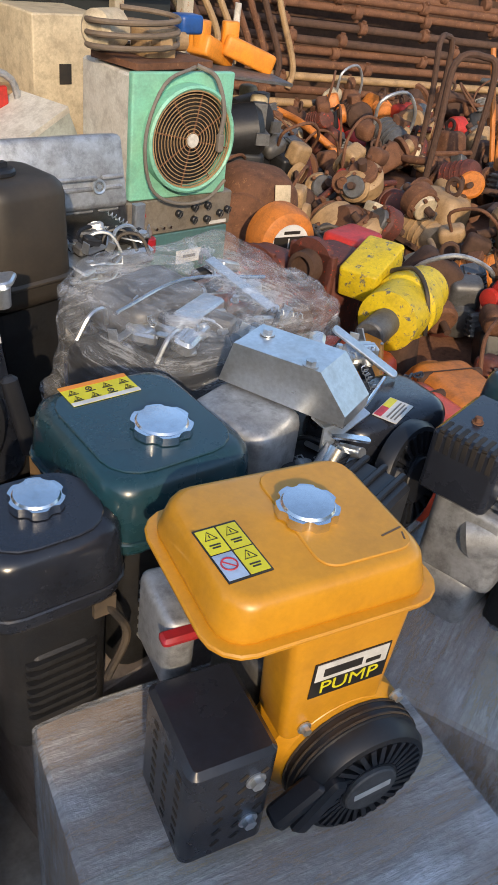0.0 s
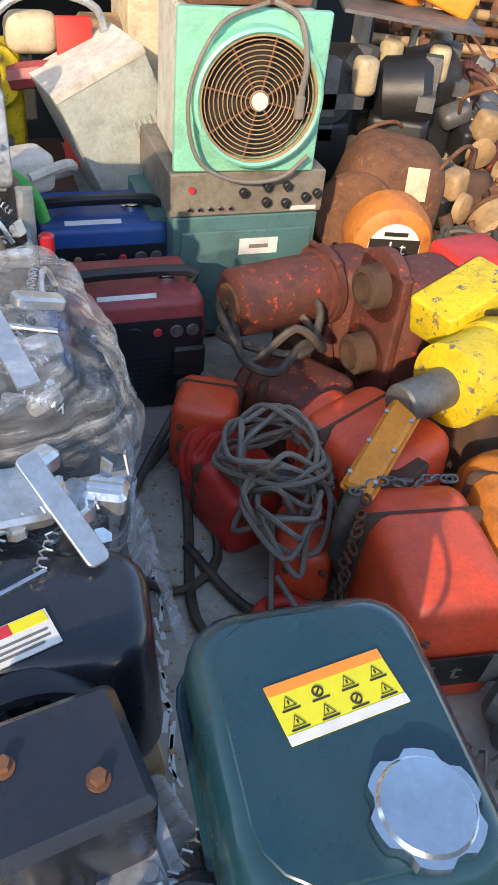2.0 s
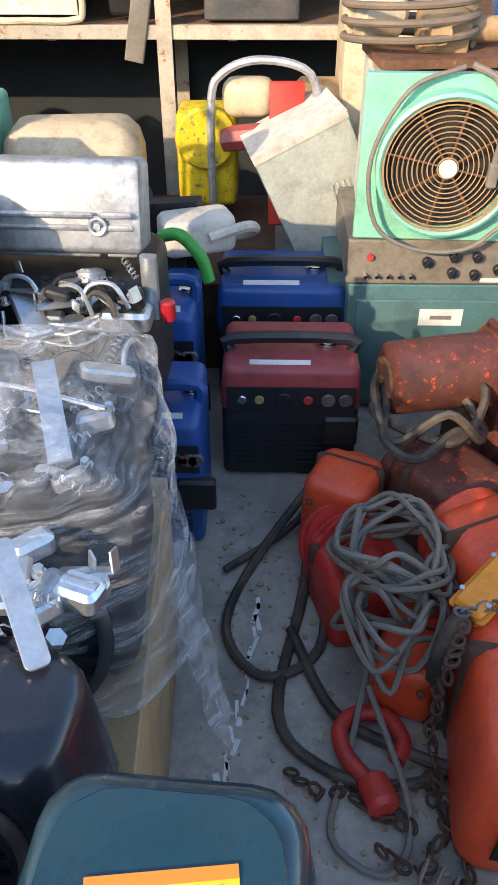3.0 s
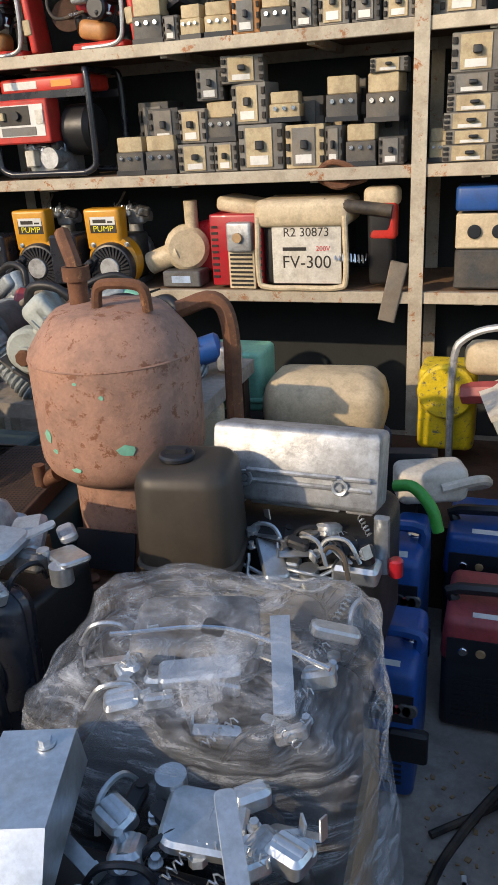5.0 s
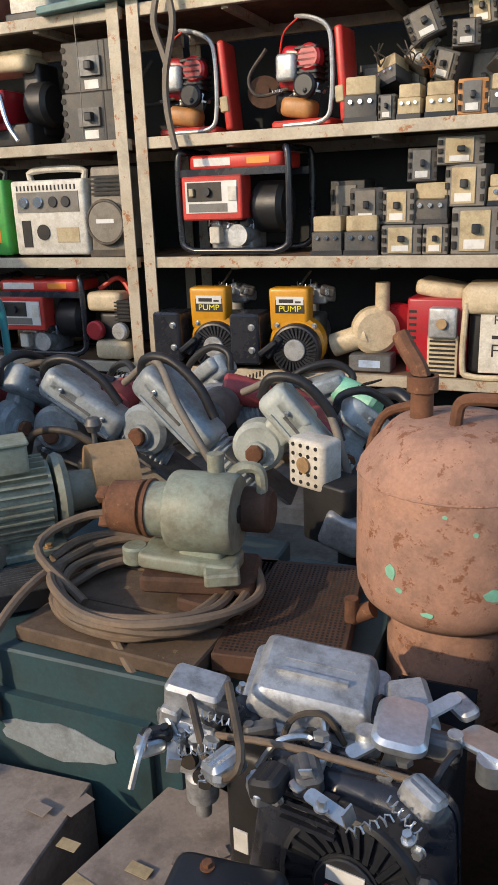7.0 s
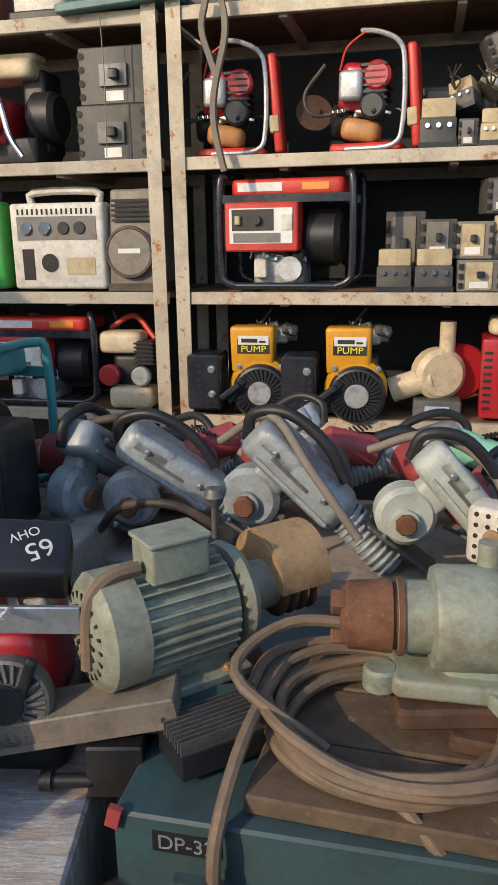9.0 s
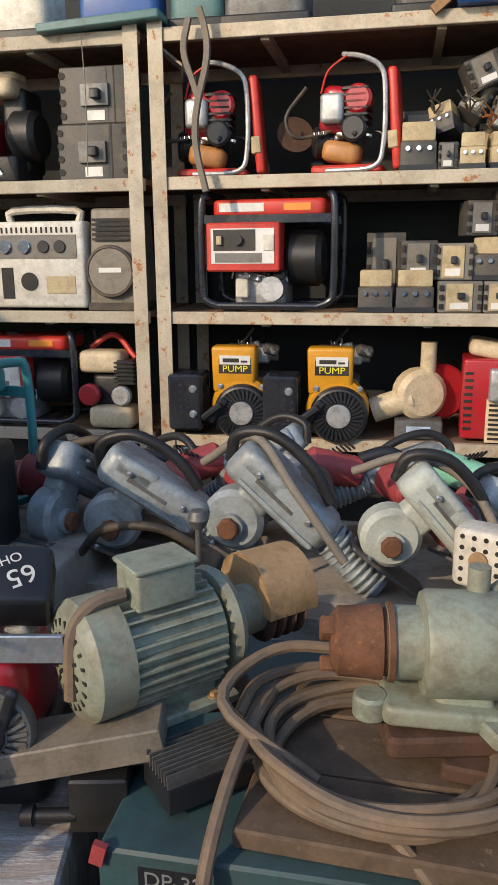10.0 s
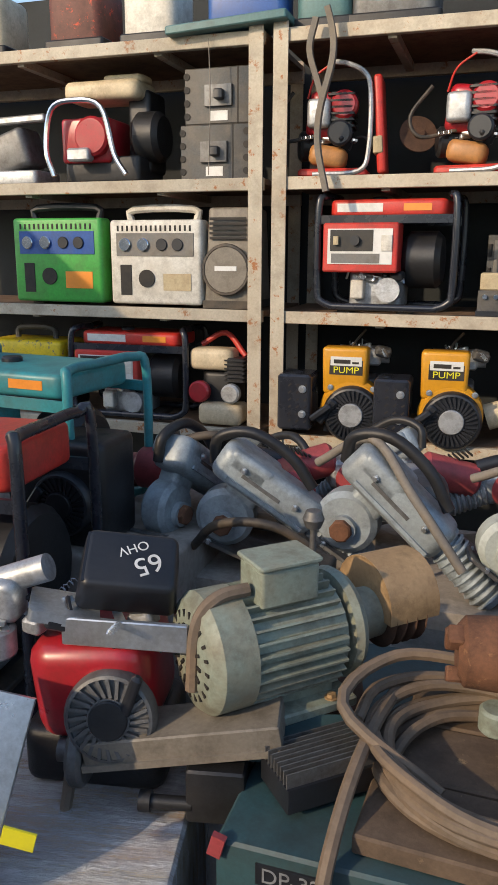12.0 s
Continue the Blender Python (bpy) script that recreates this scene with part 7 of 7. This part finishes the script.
# ---- scrap heap toward the pipe rack ----
def scrap(kind, x, y, z, rz, s, material, m2):
    if kind == 0:
        t = thing("scrap_motor", "dusty electric motor lying in the scrap heap", "motor", (x, y, z), rz, "scrap heap", rx=R.uniform(-25, 25), ry=R.uniform(-25, 25))
        part("drum", B().lathe([(0.03, -0.16), (0.08, -0.15), (0.095, -0.12), (0.095, 0.08), (0.075, 0.10), (0.03, 0.13), (0.02, 0.2)], (0, 0, 0.08), (0, 90, 0), 20), material, t)
        part("terminal_box", B().rb(0.09, 0.07, 0.06, (0, -0.01, 0.19), r=0.01, e=0.008), m2, t)
        part("foot", B().rb(0.2, 0.16, 0.03, (0, 0, 0.0), r=0.01), "rust_dark", t)
        for k in range(5):
            part("rib", B().ring(0.097, 0.005, (-0.09 + 0.04 * k, 0, 0.08), (0, 90, 0), 4, 20), material, t)
    elif kind == 1:
        t = thing("scrap_engine", "dirty small engine in the scrap heap", "engine", (x, y, z), rz, "scrap heap", rx=R.uniform(-25, 25), ry=R.uniform(-25, 25))
        part("crankcase", B().rb(0.16, 0.14, 0.16, (0, 0, 0.07), r=0.03, e=0.02), "dark_cast", t)
        part("shroud", B().rb(0.13, 0.10, 0.12, (0.03, -0.05, 0.17), (0, 15, 0), r=0.03, e=0.025), material, t)
        part("fuel_tank", B().rb(0.14, 0.10, 0.09, (-0.10, 0.03, 0.19), (10, -20, 0), r=0.03, e=0.03), m2, t)
        part("recoil_cover", B().lathe([(0.07, 0), (0.065, 0.03), (0.03, 0.04), (0.001, 0.04)], (0.0, -0.1, 0.08), (90, 0, 0), 20), material, t)
        part("tube_handle", B().tube([(-0.1, 0, 0.2), (-0.14, -0.06, 0.33), (0.0, -0.1, 0.38), (0.12, -0.08, 0.28), (0.16, 0, 0.1)], 0.009), "alu" if s > 1 else "rust", t)
        finned_block(t, (0.08, 0.05, 0.15), 0.09, 0.09, 0.1, 5, "grey_engine")
    elif kind == 2:
        t = thing("scrap_hoist", "rusting hoist casing in the scrap heap", "hoist", (x, y, z), rz, "scrap heap", rx=R.uniform(-30, 30), ry=R.uniform(-30, 30))
        part("casing", B().rb(0.26, 0.2, 0.18, (0, 0, 0.1), r=0.05, e=0.04, top=0.85), material, t)
        part("flange", B().cyl(0.10, 0.03, (0.14, 0, 0.1), (0, 90, 0), n=20, e=0.005), "rust", t)
        part("boss", B().cyl(0.05, 0.08, (0.18, 0, 0.1), (0, 90, 0), n=16, e=0.006), m2, t)
        part("hook_eye", B().ring(0.035, 0.011, (-0.02, 0, 0.22), (90, 0, 0), 6, 16), "rust_dark", t)
    elif kind == 3:
        t = thing("scrap_gearbox", "rusty cast gearbox in the scrap heap", "gearbox", (x, y, z), rz, "scrap heap", rx=R.uniform(-40, 40), ry=R.uniform(-40, 40))
        part("case", B().cyl(0.11, 0.12, (0, 0, 0.1), (70, 0, 0), n=22, e=0.02), material, t)
        part("cover", B().cyl(0.08, 0.04, (0, -0.07, 0.12), (70, 0, 0), n=20, e=0.008), m2, t)
        part("shaft", B().cyl(0.025, 0.3, (0, 0, 0.1), (70, 0, 0), n=12), "rust_dark", t)
        for k in range(6):
            part("bolt", B().cyl(0.012, 0.02, (0.09 * math.cos(k * 1.05), -0.065, 0.12 + 0.09 * math.sin(k * 1.05)), (70, 0, 0), n=6), "rust", t)
    else:
        t = thing("scrap_pipe", "bent rusty pipe in the scrap heap", "pipe", (x, y, z), rz, "scrap heap")
        part("pipe", B().tube([(-0.3, 0, 0.1), (-0.1, 0.05, 0.2), (0.1, -0.02, 0.22), (0.28, 0.05, 0.05 + 0.2 * s)], 0.02, n=10), material, t)
        part("flange", B().cyl(0.045, 0.02, (-0.3, 0, 0.1), (0, 70, 0), n=16), m2, t)
    t.scale = (s, s, s)
    return t


mound = B()
NX, NY = 30, 26


def mound_z(x, y):
    k = max(0.0, min(1.0, (x - 1.9) / 0.9)) * max(0.0, min(1.0, (y - 0.4) / 0.8))
    return k * (0.16 + 0.05 * max(0, min(5, x - 2.5)) + 0.05 * noise.noise(Vector((x * 2.3, y * 2.3, 0)))) - 0.03


V = [(1.85 + 4.6 * i / NX, 0.3 + 4.0 * j / NY, mound_z(1.85 + 4.6 * i / NX, 0.3 + 4.0 * j / NY)) for i in range(NX + 1) for j in range(NY + 1)]
mound.add(V, [(i * (NY + 1) + j, (i + 1) * (NY + 1) + j, (i + 1) * (NY + 1) + j + 1, i * (NY + 1) + j + 1) for i in range(NX) for j in range(NY)])
single("scrap_bed", mound, "earth_red", "bed of rusty scrap and dirt", "scrap", kind="stuff")
COLS = (("orange", "rust"), ("rust", "tan_paint"), ("red_rust", "grey_engine"), ("rust_dark", "rust"), ("rust", "orange"), ("tan_paint", "rust"), ("grey_engine", "rust"), ("rust", "cream"), ("red_rust", "rust"), ("rust_dark", "tan_paint"), ("red", "rust"), ("tan_paint", "grey_engine"))
RS = random.Random(21)
n = 0
for i in range(14):
    for j in range(12):
        x = 2.18 + 0.27 * i + RS.uniform(-0.09, 0.09)
        y = 0.75 + 0.27 * j + RS.uniform(-0.09, 0.09)
        if x < 2.35 and y > 1.7 or (1.2 < y < 1.6 and x < 2.3) or (y > 2.0 and x < 2.15) or y > 0.95 + 0.85 * (x - 0.8) + 0.6:
            continue
        c = COLS[RS.randrange(len(COLS))]
        scrap(RS.choice((0, 1, 1, 2, 2, 3, 3, 4)), x, y, mound_z(x, y) + 0.02, RS.uniform(0, 360), RS.uniform(0.75, 1.15), c[0], c[1])
for i in range(60):
    x, y = RS.uniform(2.3, 4.4), RS.uniform(1.2, 3.6)
    scrap(RS.choice((0, 1, 2, 3, 3)), x, y, mound_z(x, y) + 0.16, RS.uniform(0, 360), RS.uniform(0.55, 0.95), *COLS[RS.randrange(len(COLS))])
t = thing("gear_housing", "large rusty brown gear housing", "gearbox", (2.28, 2.42, 0.1), -20)
part("case", B().rb(0.40, 0.34, 0.34, (0, 0, 0.25), (10, 8, 0), r=0.10, e=0.09, top=0.8), "rust", t)
part("flange", B().cyl(0.14, 0.04, (-0.12, -0.18, 0.22), (75, 0, -20), e=0.01), "rust", t)
part("bare_spot", B().rb(0.07, 0.004, 0.10, (0.06, -0.168, 0.34), (-15, 0, 0), r=0.002), "cream", t)
for s in range(4):
    t = thing("gear_engine", "dark oily transmission casing beside the heater", "engine", (2.12 + 0.17 * s, 2.75 + 0.15 * (s % 2), 0.35), 30 * s, "oily casings")
    part("case", B().cyl(0.12, 0.2, (0, 0, 0.22), (80, 0, 0), n=24, e=0.03), "dark_cast", t)
    part("ribs", B().rb(0.26, 0.06, 0.05, (0, -0.08, 0.22)).rb(0.05, 0.06, 0.26, (0, -0.08, 0.22)), "grey_engine", t)
    part("foot", B().rb(0.2, 0.22, 0.3, (0, 0, 0.0), r=0.03, e=0.02), "dark_cast", t)
    part("bottle", B().rb(0.08, 0.08, 0.12, (0.12, -0.1, 0.3), r=0.03, e=0.02), "ivory", t)

# pipe rack behind the heap
t = thing("pipe_stack", "stack of rusty scaffold pipes with welded couplers", "pipes", (3.2, 4.2, 0))
RP = random.Random(4)
for i in range(17):
    z, yy = 0.12 + 0.085 * i, 0.02 * (i % 2) + RP.uniform(-0.04, 0.04) + 0.03 * i
    b = B().tube([(-0.75, 0.35 + yy, z + RP.uniform(-0.02, 0.02)), (3.6, -1.0 + yy, z - 0.12 + RP.uniform(-0.05, 0.05))], 0.028, n=10)
    part("pipe", b, RP.choice(("rust", "rust_dark", "rust", "tan_paint")), t)
    for k in range(6):
        u = 0.06 + 0.15 * k + RP.uniform(-0.04, 0.04)
        part("coupler", B().cyl(0.042, 0.06, (0, 0, 0), (0, 90, -17), n=10, e=0.006).rb(0.025, 0.03, 0.11, r=0.004), "rust", t, "", (-0.75 + 4.35 * u, 0.35 - 1.35 * u + yy - 0.01, z - 0.12 * u), (RP.uniform(-40, 40), 0, 0))
for i in range(10):
    part("bent_pipe", B().tube([(-0.5 + 0.14 * i, 0.1, 1.25), (-0.45 + 0.14 * i, 0.0, 1.1 - 0.02 * i), (-0.35 + 0.14 * i, -0.08, 0.95 - 0.04 * i), (-0.3 + 0.13 * i, -0.1, 0.8 - 0.04 * i)], 0.022, n=8), RP.choice(("rust", "rust_dark", "tan_paint")), t)
single("wall_far", B().rb(7.0, 0.3, 1.7), "rust_dark", "far dark rusty stack behind the pipes", "scrap", (4.9, 4.75, 0.85), (0, 0, -17), kind="structure")
for px, py, rz in ((3.55, 2.35, -12), (4.1, 2.9, 25)):
    t = thing("hand_cart", "rusty tubular cart handle standing in the heap", "cart", (px, py, 0.2), rz)
    part("loop", B().tube([(-0.12, 0, 0), (-0.11, 0, 0.45), (-0.07, 0.03, 0.72), (0.10, 0.03, 0.75), (0.18, 0.0, 0.66), (0.16, 0, 0.1)], 0.017, n=8), "rust_dark", t)
    part("cross_bar", B().tube([(-0.11, 0, 0.3), (0.17, 0, 0.3)], 0.012), "rust", t)
for i in range(4):
    single("yellow_tube", B().tube([(0, 0, 0), (0.1, 0.05, 0.35), (0.22, 0.1, 0.7)], 0.015, n=8), "orange", "rusty yellow tube leaning in the heap", "tube", (3.6 + 0.16 * i, 2.0 + 0.12 * i, 0.25), (0, 0, 20 * i), group="leaning tubes")
single("white_pole", B().tube([(0, 0, 0), (0.02, 0, 0.5)], 0.015, n=8), "white", "thin white pole standing in the scrap", "pole", (2.62, 3.05, 0.55))
for x, y, rz in ((2.50, 3.05, 20), (2.66, 2.98, -25)):
    t = thing("orange_bracket", "orange steel bracket on the oily casings", "bracket", (x, y, 0.80), rz)
    part("body", B().rb(0.26, 0.12, 0.09, (0, 0, 0.05), (0, 18, 0), r=0.02, e=0.015), "orange_plastic", t)
    part("ear", B().rb(0.08, 0.06, 0.12, (-0.09, 0, 0.12), r=0.02, e=0.01), "orange_plastic", t)
single("steel_sheet", B().rb(0.5, 0.3, 0.012, r=0.005), "grey_engine", "thin steel sheet over the casings", "sheet", (2.5, 2.9, 0.79), (0, 4, -18))

# ---- left of the motors ----
t = thing("valve_engine", "red engine with black numbered cover and silver carburettor", "engine", (-0.975, 1.52, 0.61), 10)
part("shroud", B().rb(0.22, 0.22, 0.19, (0.02, 0.02, 0.19), (0, -6, 0), r=0.05, e=0.04), "red_clean", t)
rc = recoil(t, (0.07, -0.10, 0.17), 0.08, "grey_engine", "dark_cast", (78, 0, 4), 24, False)
part("pull_handle", B().rb(0.02, 0.02, 0.08, (0.11, -0.12, 0.22), (0, 20, 0), r=0.008, e=0.006), "black", t)
a = part("air_cover", B().rb(0.18, 0.13, 0.08, r=0.016, e=0.012, top=0.9), "black", t, "black cover with white number", (0.075, 0.01, 0.385), (34, 8, 14))
words("lettering", "65", 0.052, "label_white", a, (0.03, -0.008, 0.0405), (0, 0, 205))
words("lettering", "OHV", 0.026, "label_white", a, (0.002, 0.022, 0.0405), (0, 0, 205))
for k in range(6):
    part("cover_rib", B().rb(0.010, 0.10, 0.004, (-0.075 + 0.010 * (k % 2), 0.0, 0.036 - 0.012 * k), r=0.002), "black", a)
part("bracket", B().rb(0.22, 0.012, 0.05, (0.09, -0.08, 0.31), r=0.004, e=0.002).rb(0.12, 0.10, 0.02, (-0.03, -0.04, 0.33), (0, 15, 20), r=0.01), "zinc", t)
part("carburettor", B().rb(0.08, 0.07, 0.08, (-0.15, -0.03, 0.34), r=0.02, e=0.015).cyl(0.035, 0.06, (-0.15, -0.06, 0.27), e=0.008).cyl(0.025, 0.1, (-0.11, -0.02, 0.38), (0, 70, 0)), "alu", t)
part("crankcase", B().rb(0.26, 0.22, 0.11, (0.02, 0.03, 0.055), r=0.03, e=0.02), "dark_cast", t)
carton((-0.955, 1.25, 0), 0.46, 0.72, 0.60, 12)
carton((-1.45, 1.1, 0), 0.45, 0.7, 0.40, 8)
t = thing("sheet_bracket", "punched zinc steel bracket plate with red engine part", "bracket", (-1.06, 1.20, 0.625), 15)
pl = part("plate", B().rb(0.24, 0.012, 0.26, (0, 0, 0.17), (-25, 12, 0), r=0.003), "zinc", t)
for xx, zz in ((-0.06, 0.24), (0.05, 0.26), (-0.02, 0.16), (0.06, 0.12), (-0.07, 0.09)):
    part("hole", B().cyl(0.014, 0.014, (xx, -0.004 + (zz - 0.17) * 0.45, zz), (65, 0, 0), n=12), "dark", pl)
part("red_cover", B().rb(0.18, 0.14, 0.12, (-0.02, -0.03, 0.06), (0, 30, 0), r=0.04, e=0.03), "red_clean", t)
part("yellow_tab", B().rb(0.05, 0.004, 0.03, (0.14, -0.05, 0.10), (0, 15, 0)), "label_yellow", t)
part("wire", B().tube([(0.02, -0.03, 0.16), (0.08, -0.06, 0.10), (0.10, -0.05, 0.0)], 0.004), "rubber", t)
frame_generator(-1.60, 2.30, 0.80, 0.56, 0.45, 0.38, "teal_tube", label="turquoise generator in a thick teal tube frame", tube="teal_tube", panel="label_orange", rz=-6)
t = thing("petrol_engine", "black petrol engine with radial fan under the teal generator frame", "engine", (-1.36, 2.14, 0.80), 0)
recoil(t, (0.02, -0.10, 0.12), 0.085, "black", "dark_cast", slots=26)
part("block", B().rb(0.26, 0.2, 0.28, (0, 0.0, 0.14), r=0.03, e=0.02), "dark_cast", t)
part("badge", B().rb(0.06, 0.003, 0.04, (-0.04, -0.102, 0.25)), "label_orange", t)
single("stone_block", B().rb(1.1, 0.9, 0.80, r=0.02, e=0.015), "concrete", "rough grey concrete block under the generators", "block", (-1.60, 2.45, 0.40))
frame_generator(-1.46, 1.80, 0.52, 0.50, 0.66, 0.34, "red", label="red generator in a black tube frame", rz=4)
single("crate", B().rb(0.6, 0.4, 0.52, r=0.01), "dark_cast", "dark steel crate under the red generator", "crate", (-1.48, 1.77, 0.26))

# ---- small fittings on the engines ----
def fittings(t, x0, x1, y0, y1, z, n, seed, front=None):
    """Bolts, clips, pipes, springs and cast lugs over the top of an engine."""
    q = random.Random(seed)
    for i in range(n):
        p = (q.uniform(x0, x1), q.uniform(y0, y1), z + q.uniform(-0.012, 0.012))
        a = q.uniform(0, 360)
        k = i % 7
        m = q.choice(("zinc", "alu", "black", "dark_cast", "zinc", "grey_engine"))
        if k == 0:
            part("lug", B().rb(0.045, 0.022, 0.02, r=0.008, e=0.004).cyl(0.007, 0.022, (0.014, 0, 0.002), n=10), m, t, "", p, (q.uniform(-20, 20), q.uniform(-20, 20), a))
        elif k == 1:
            part("bolt", B().cyl(0.009, 0.003, (0, 0, 0.0), n=12).cyl(0.006, 0.012, (0, 0, 0.006), n=6), "zinc", t, "", p, (q.uniform(-15, 15), q.uniform(-15, 15), a))
        elif k == 2:
            part("pipe", B().tube([(0, 0, -0.02), (0.02, 0.005, 0.018), (0.06, 0.0, 0.02), (0.085, -0.012, -0.02)], 0.0045, n=6), q.choice(("rubber", "zinc", "black")), t, "", p, (0, 0, a))
        elif k == 3:
            part("clip_plate", B().rb(0.07, 0.018, 0.003, r=0.006).rb(0.003, 0.018, 0.025, (0.034, 0, 0.012)), "zinc", t, "", p, (q.uniform(-25, 25), q.uniform(-15, 15), a))
        elif k == 4:
            part("spring", B().tube([(0.0022 * j, 0.006 * math.cos(j * 1.4), 0.006 * math.sin(j * 1.4)) for j in range(26)], 0.0013, n=4, hard=True), "zinc", t, "", (p[0], p[1], p[2] + 0.01), (0, q.uniform(-20, 20), a))
        elif k == 5:
            part("casting", B().rb(0.05, 0.04, 0.03, r=0.01, e=0.006).cyl(0.012, 0.04, (0.0, 0, 0.005), (0, 90, 0), n=12), m, t, "", p, (q.uniform(-20, 20), q.uniform(-20, 20), a))
        else:
            part("nut", B().cyl(0.011, 0.008, n=6), "zinc", t, "", p, (q.uniform(-30, 30), 0, a))


for ob in [o for o in scene.objects if o.parent is None and o.type == "EMPTY"]:
    if ob.name == "shielded_engine":
        fittings(ob, -0.02, 0.22, 0.02, 0.13, 0.30, 30, 1)
        fittings(ob, -0.10, 0.05, -0.10, -0.03, 0.225, 16, 2)
    elif ob.name == "linkage_engine":
        fittings(ob, -0.16, 0.18, -0.14, 0.06, 0.30, 44, 3)
        fittings(ob, -0.24, -0.16, -0.10, 0.0, 0.26, 12, 4)
    elif ob.name == "ribbed_engine":
        fittings(ob, -0.17, 0.18, -0.16, -0.08, 0.30, 40, 5)
    elif ob.name == "compact_engine":
        fittings(ob, -0.05, 0.10, -0.12, -0.07, 0.17, 22, 6)
    elif ob.name == "wrapped_engine":
        fittings(ob, -0.18, 0.18, -0.12, 0.16, 0.315, 50, 7)
    elif ob.name == "valve_engine":
        fittings(ob, -0.18, 0.12, -0.09, 0.02, 0.31, 26, 8)
    elif ob.name.startswith("pump_engine"):
        fittings(ob, 0.0, 0.14, 0.0, 0.08, 0.255, 14, 9)
    elif ob.name.startswith("frame_generator") or ob.name.startswith("generator") and len(ob.children) > 14:
        fittings(ob, -0.12, 0.10, -0.13, -0.06, 0.13, 12, 10)
    elif ob.name.startswith("brush_cutter"):
        fittings(ob, -0.10, 0.12, -0.10, 0.0, 0.13, 16, 11)

chips = B()
RC = random.Random(77)
for i in range(420):
    s = RC.uniform(0.003, 0.013)
    chips.rb(s, s * RC.uniform(0.4, 1), 0.003, (RC.uniform(1.12, 1.65), RC.uniform(0.6, 1.75), 0.002), (RC.uniform(-10, 10), RC.uniform(-10, 10), RC.uniform(0, 180)))
single("floor_litter", chips, "tan_paint", "small chips and scraps littering the concrete", "litter", kind="stuff")
streak = B()
for i in range(26):
    streak.rb(RC.uniform(0.004, 0.012), RC.uniform(0.02, 0.06), 0.0015, (1.235 - 0.004 * i + RC.uniform(-0.008, 0.008), 1.38 - 0.027 * i, 0.001), (0, 0, RC.uniform(-20, 20)))
single("paint_streak", streak, "label_white", "broken white paint streak on the floor", "paint", kind="stuff")
for i in range(12):
    x, y = RC.uniform(-0.35, 0.15), RC.uniform(0.95, 1.28)
    single("torn_paper", B().rb(RC.uniform(0.02, 0.06), RC.uniform(0.01, 0.03), 0.0012), RC.choice(("card_grey", "card_grey", "ivory", "card")), "torn scrap of printed card on the cartons", "paper", (x, y, 0.4455), (0, 0, RC.uniform(0, 180)), group="torn card scraps")
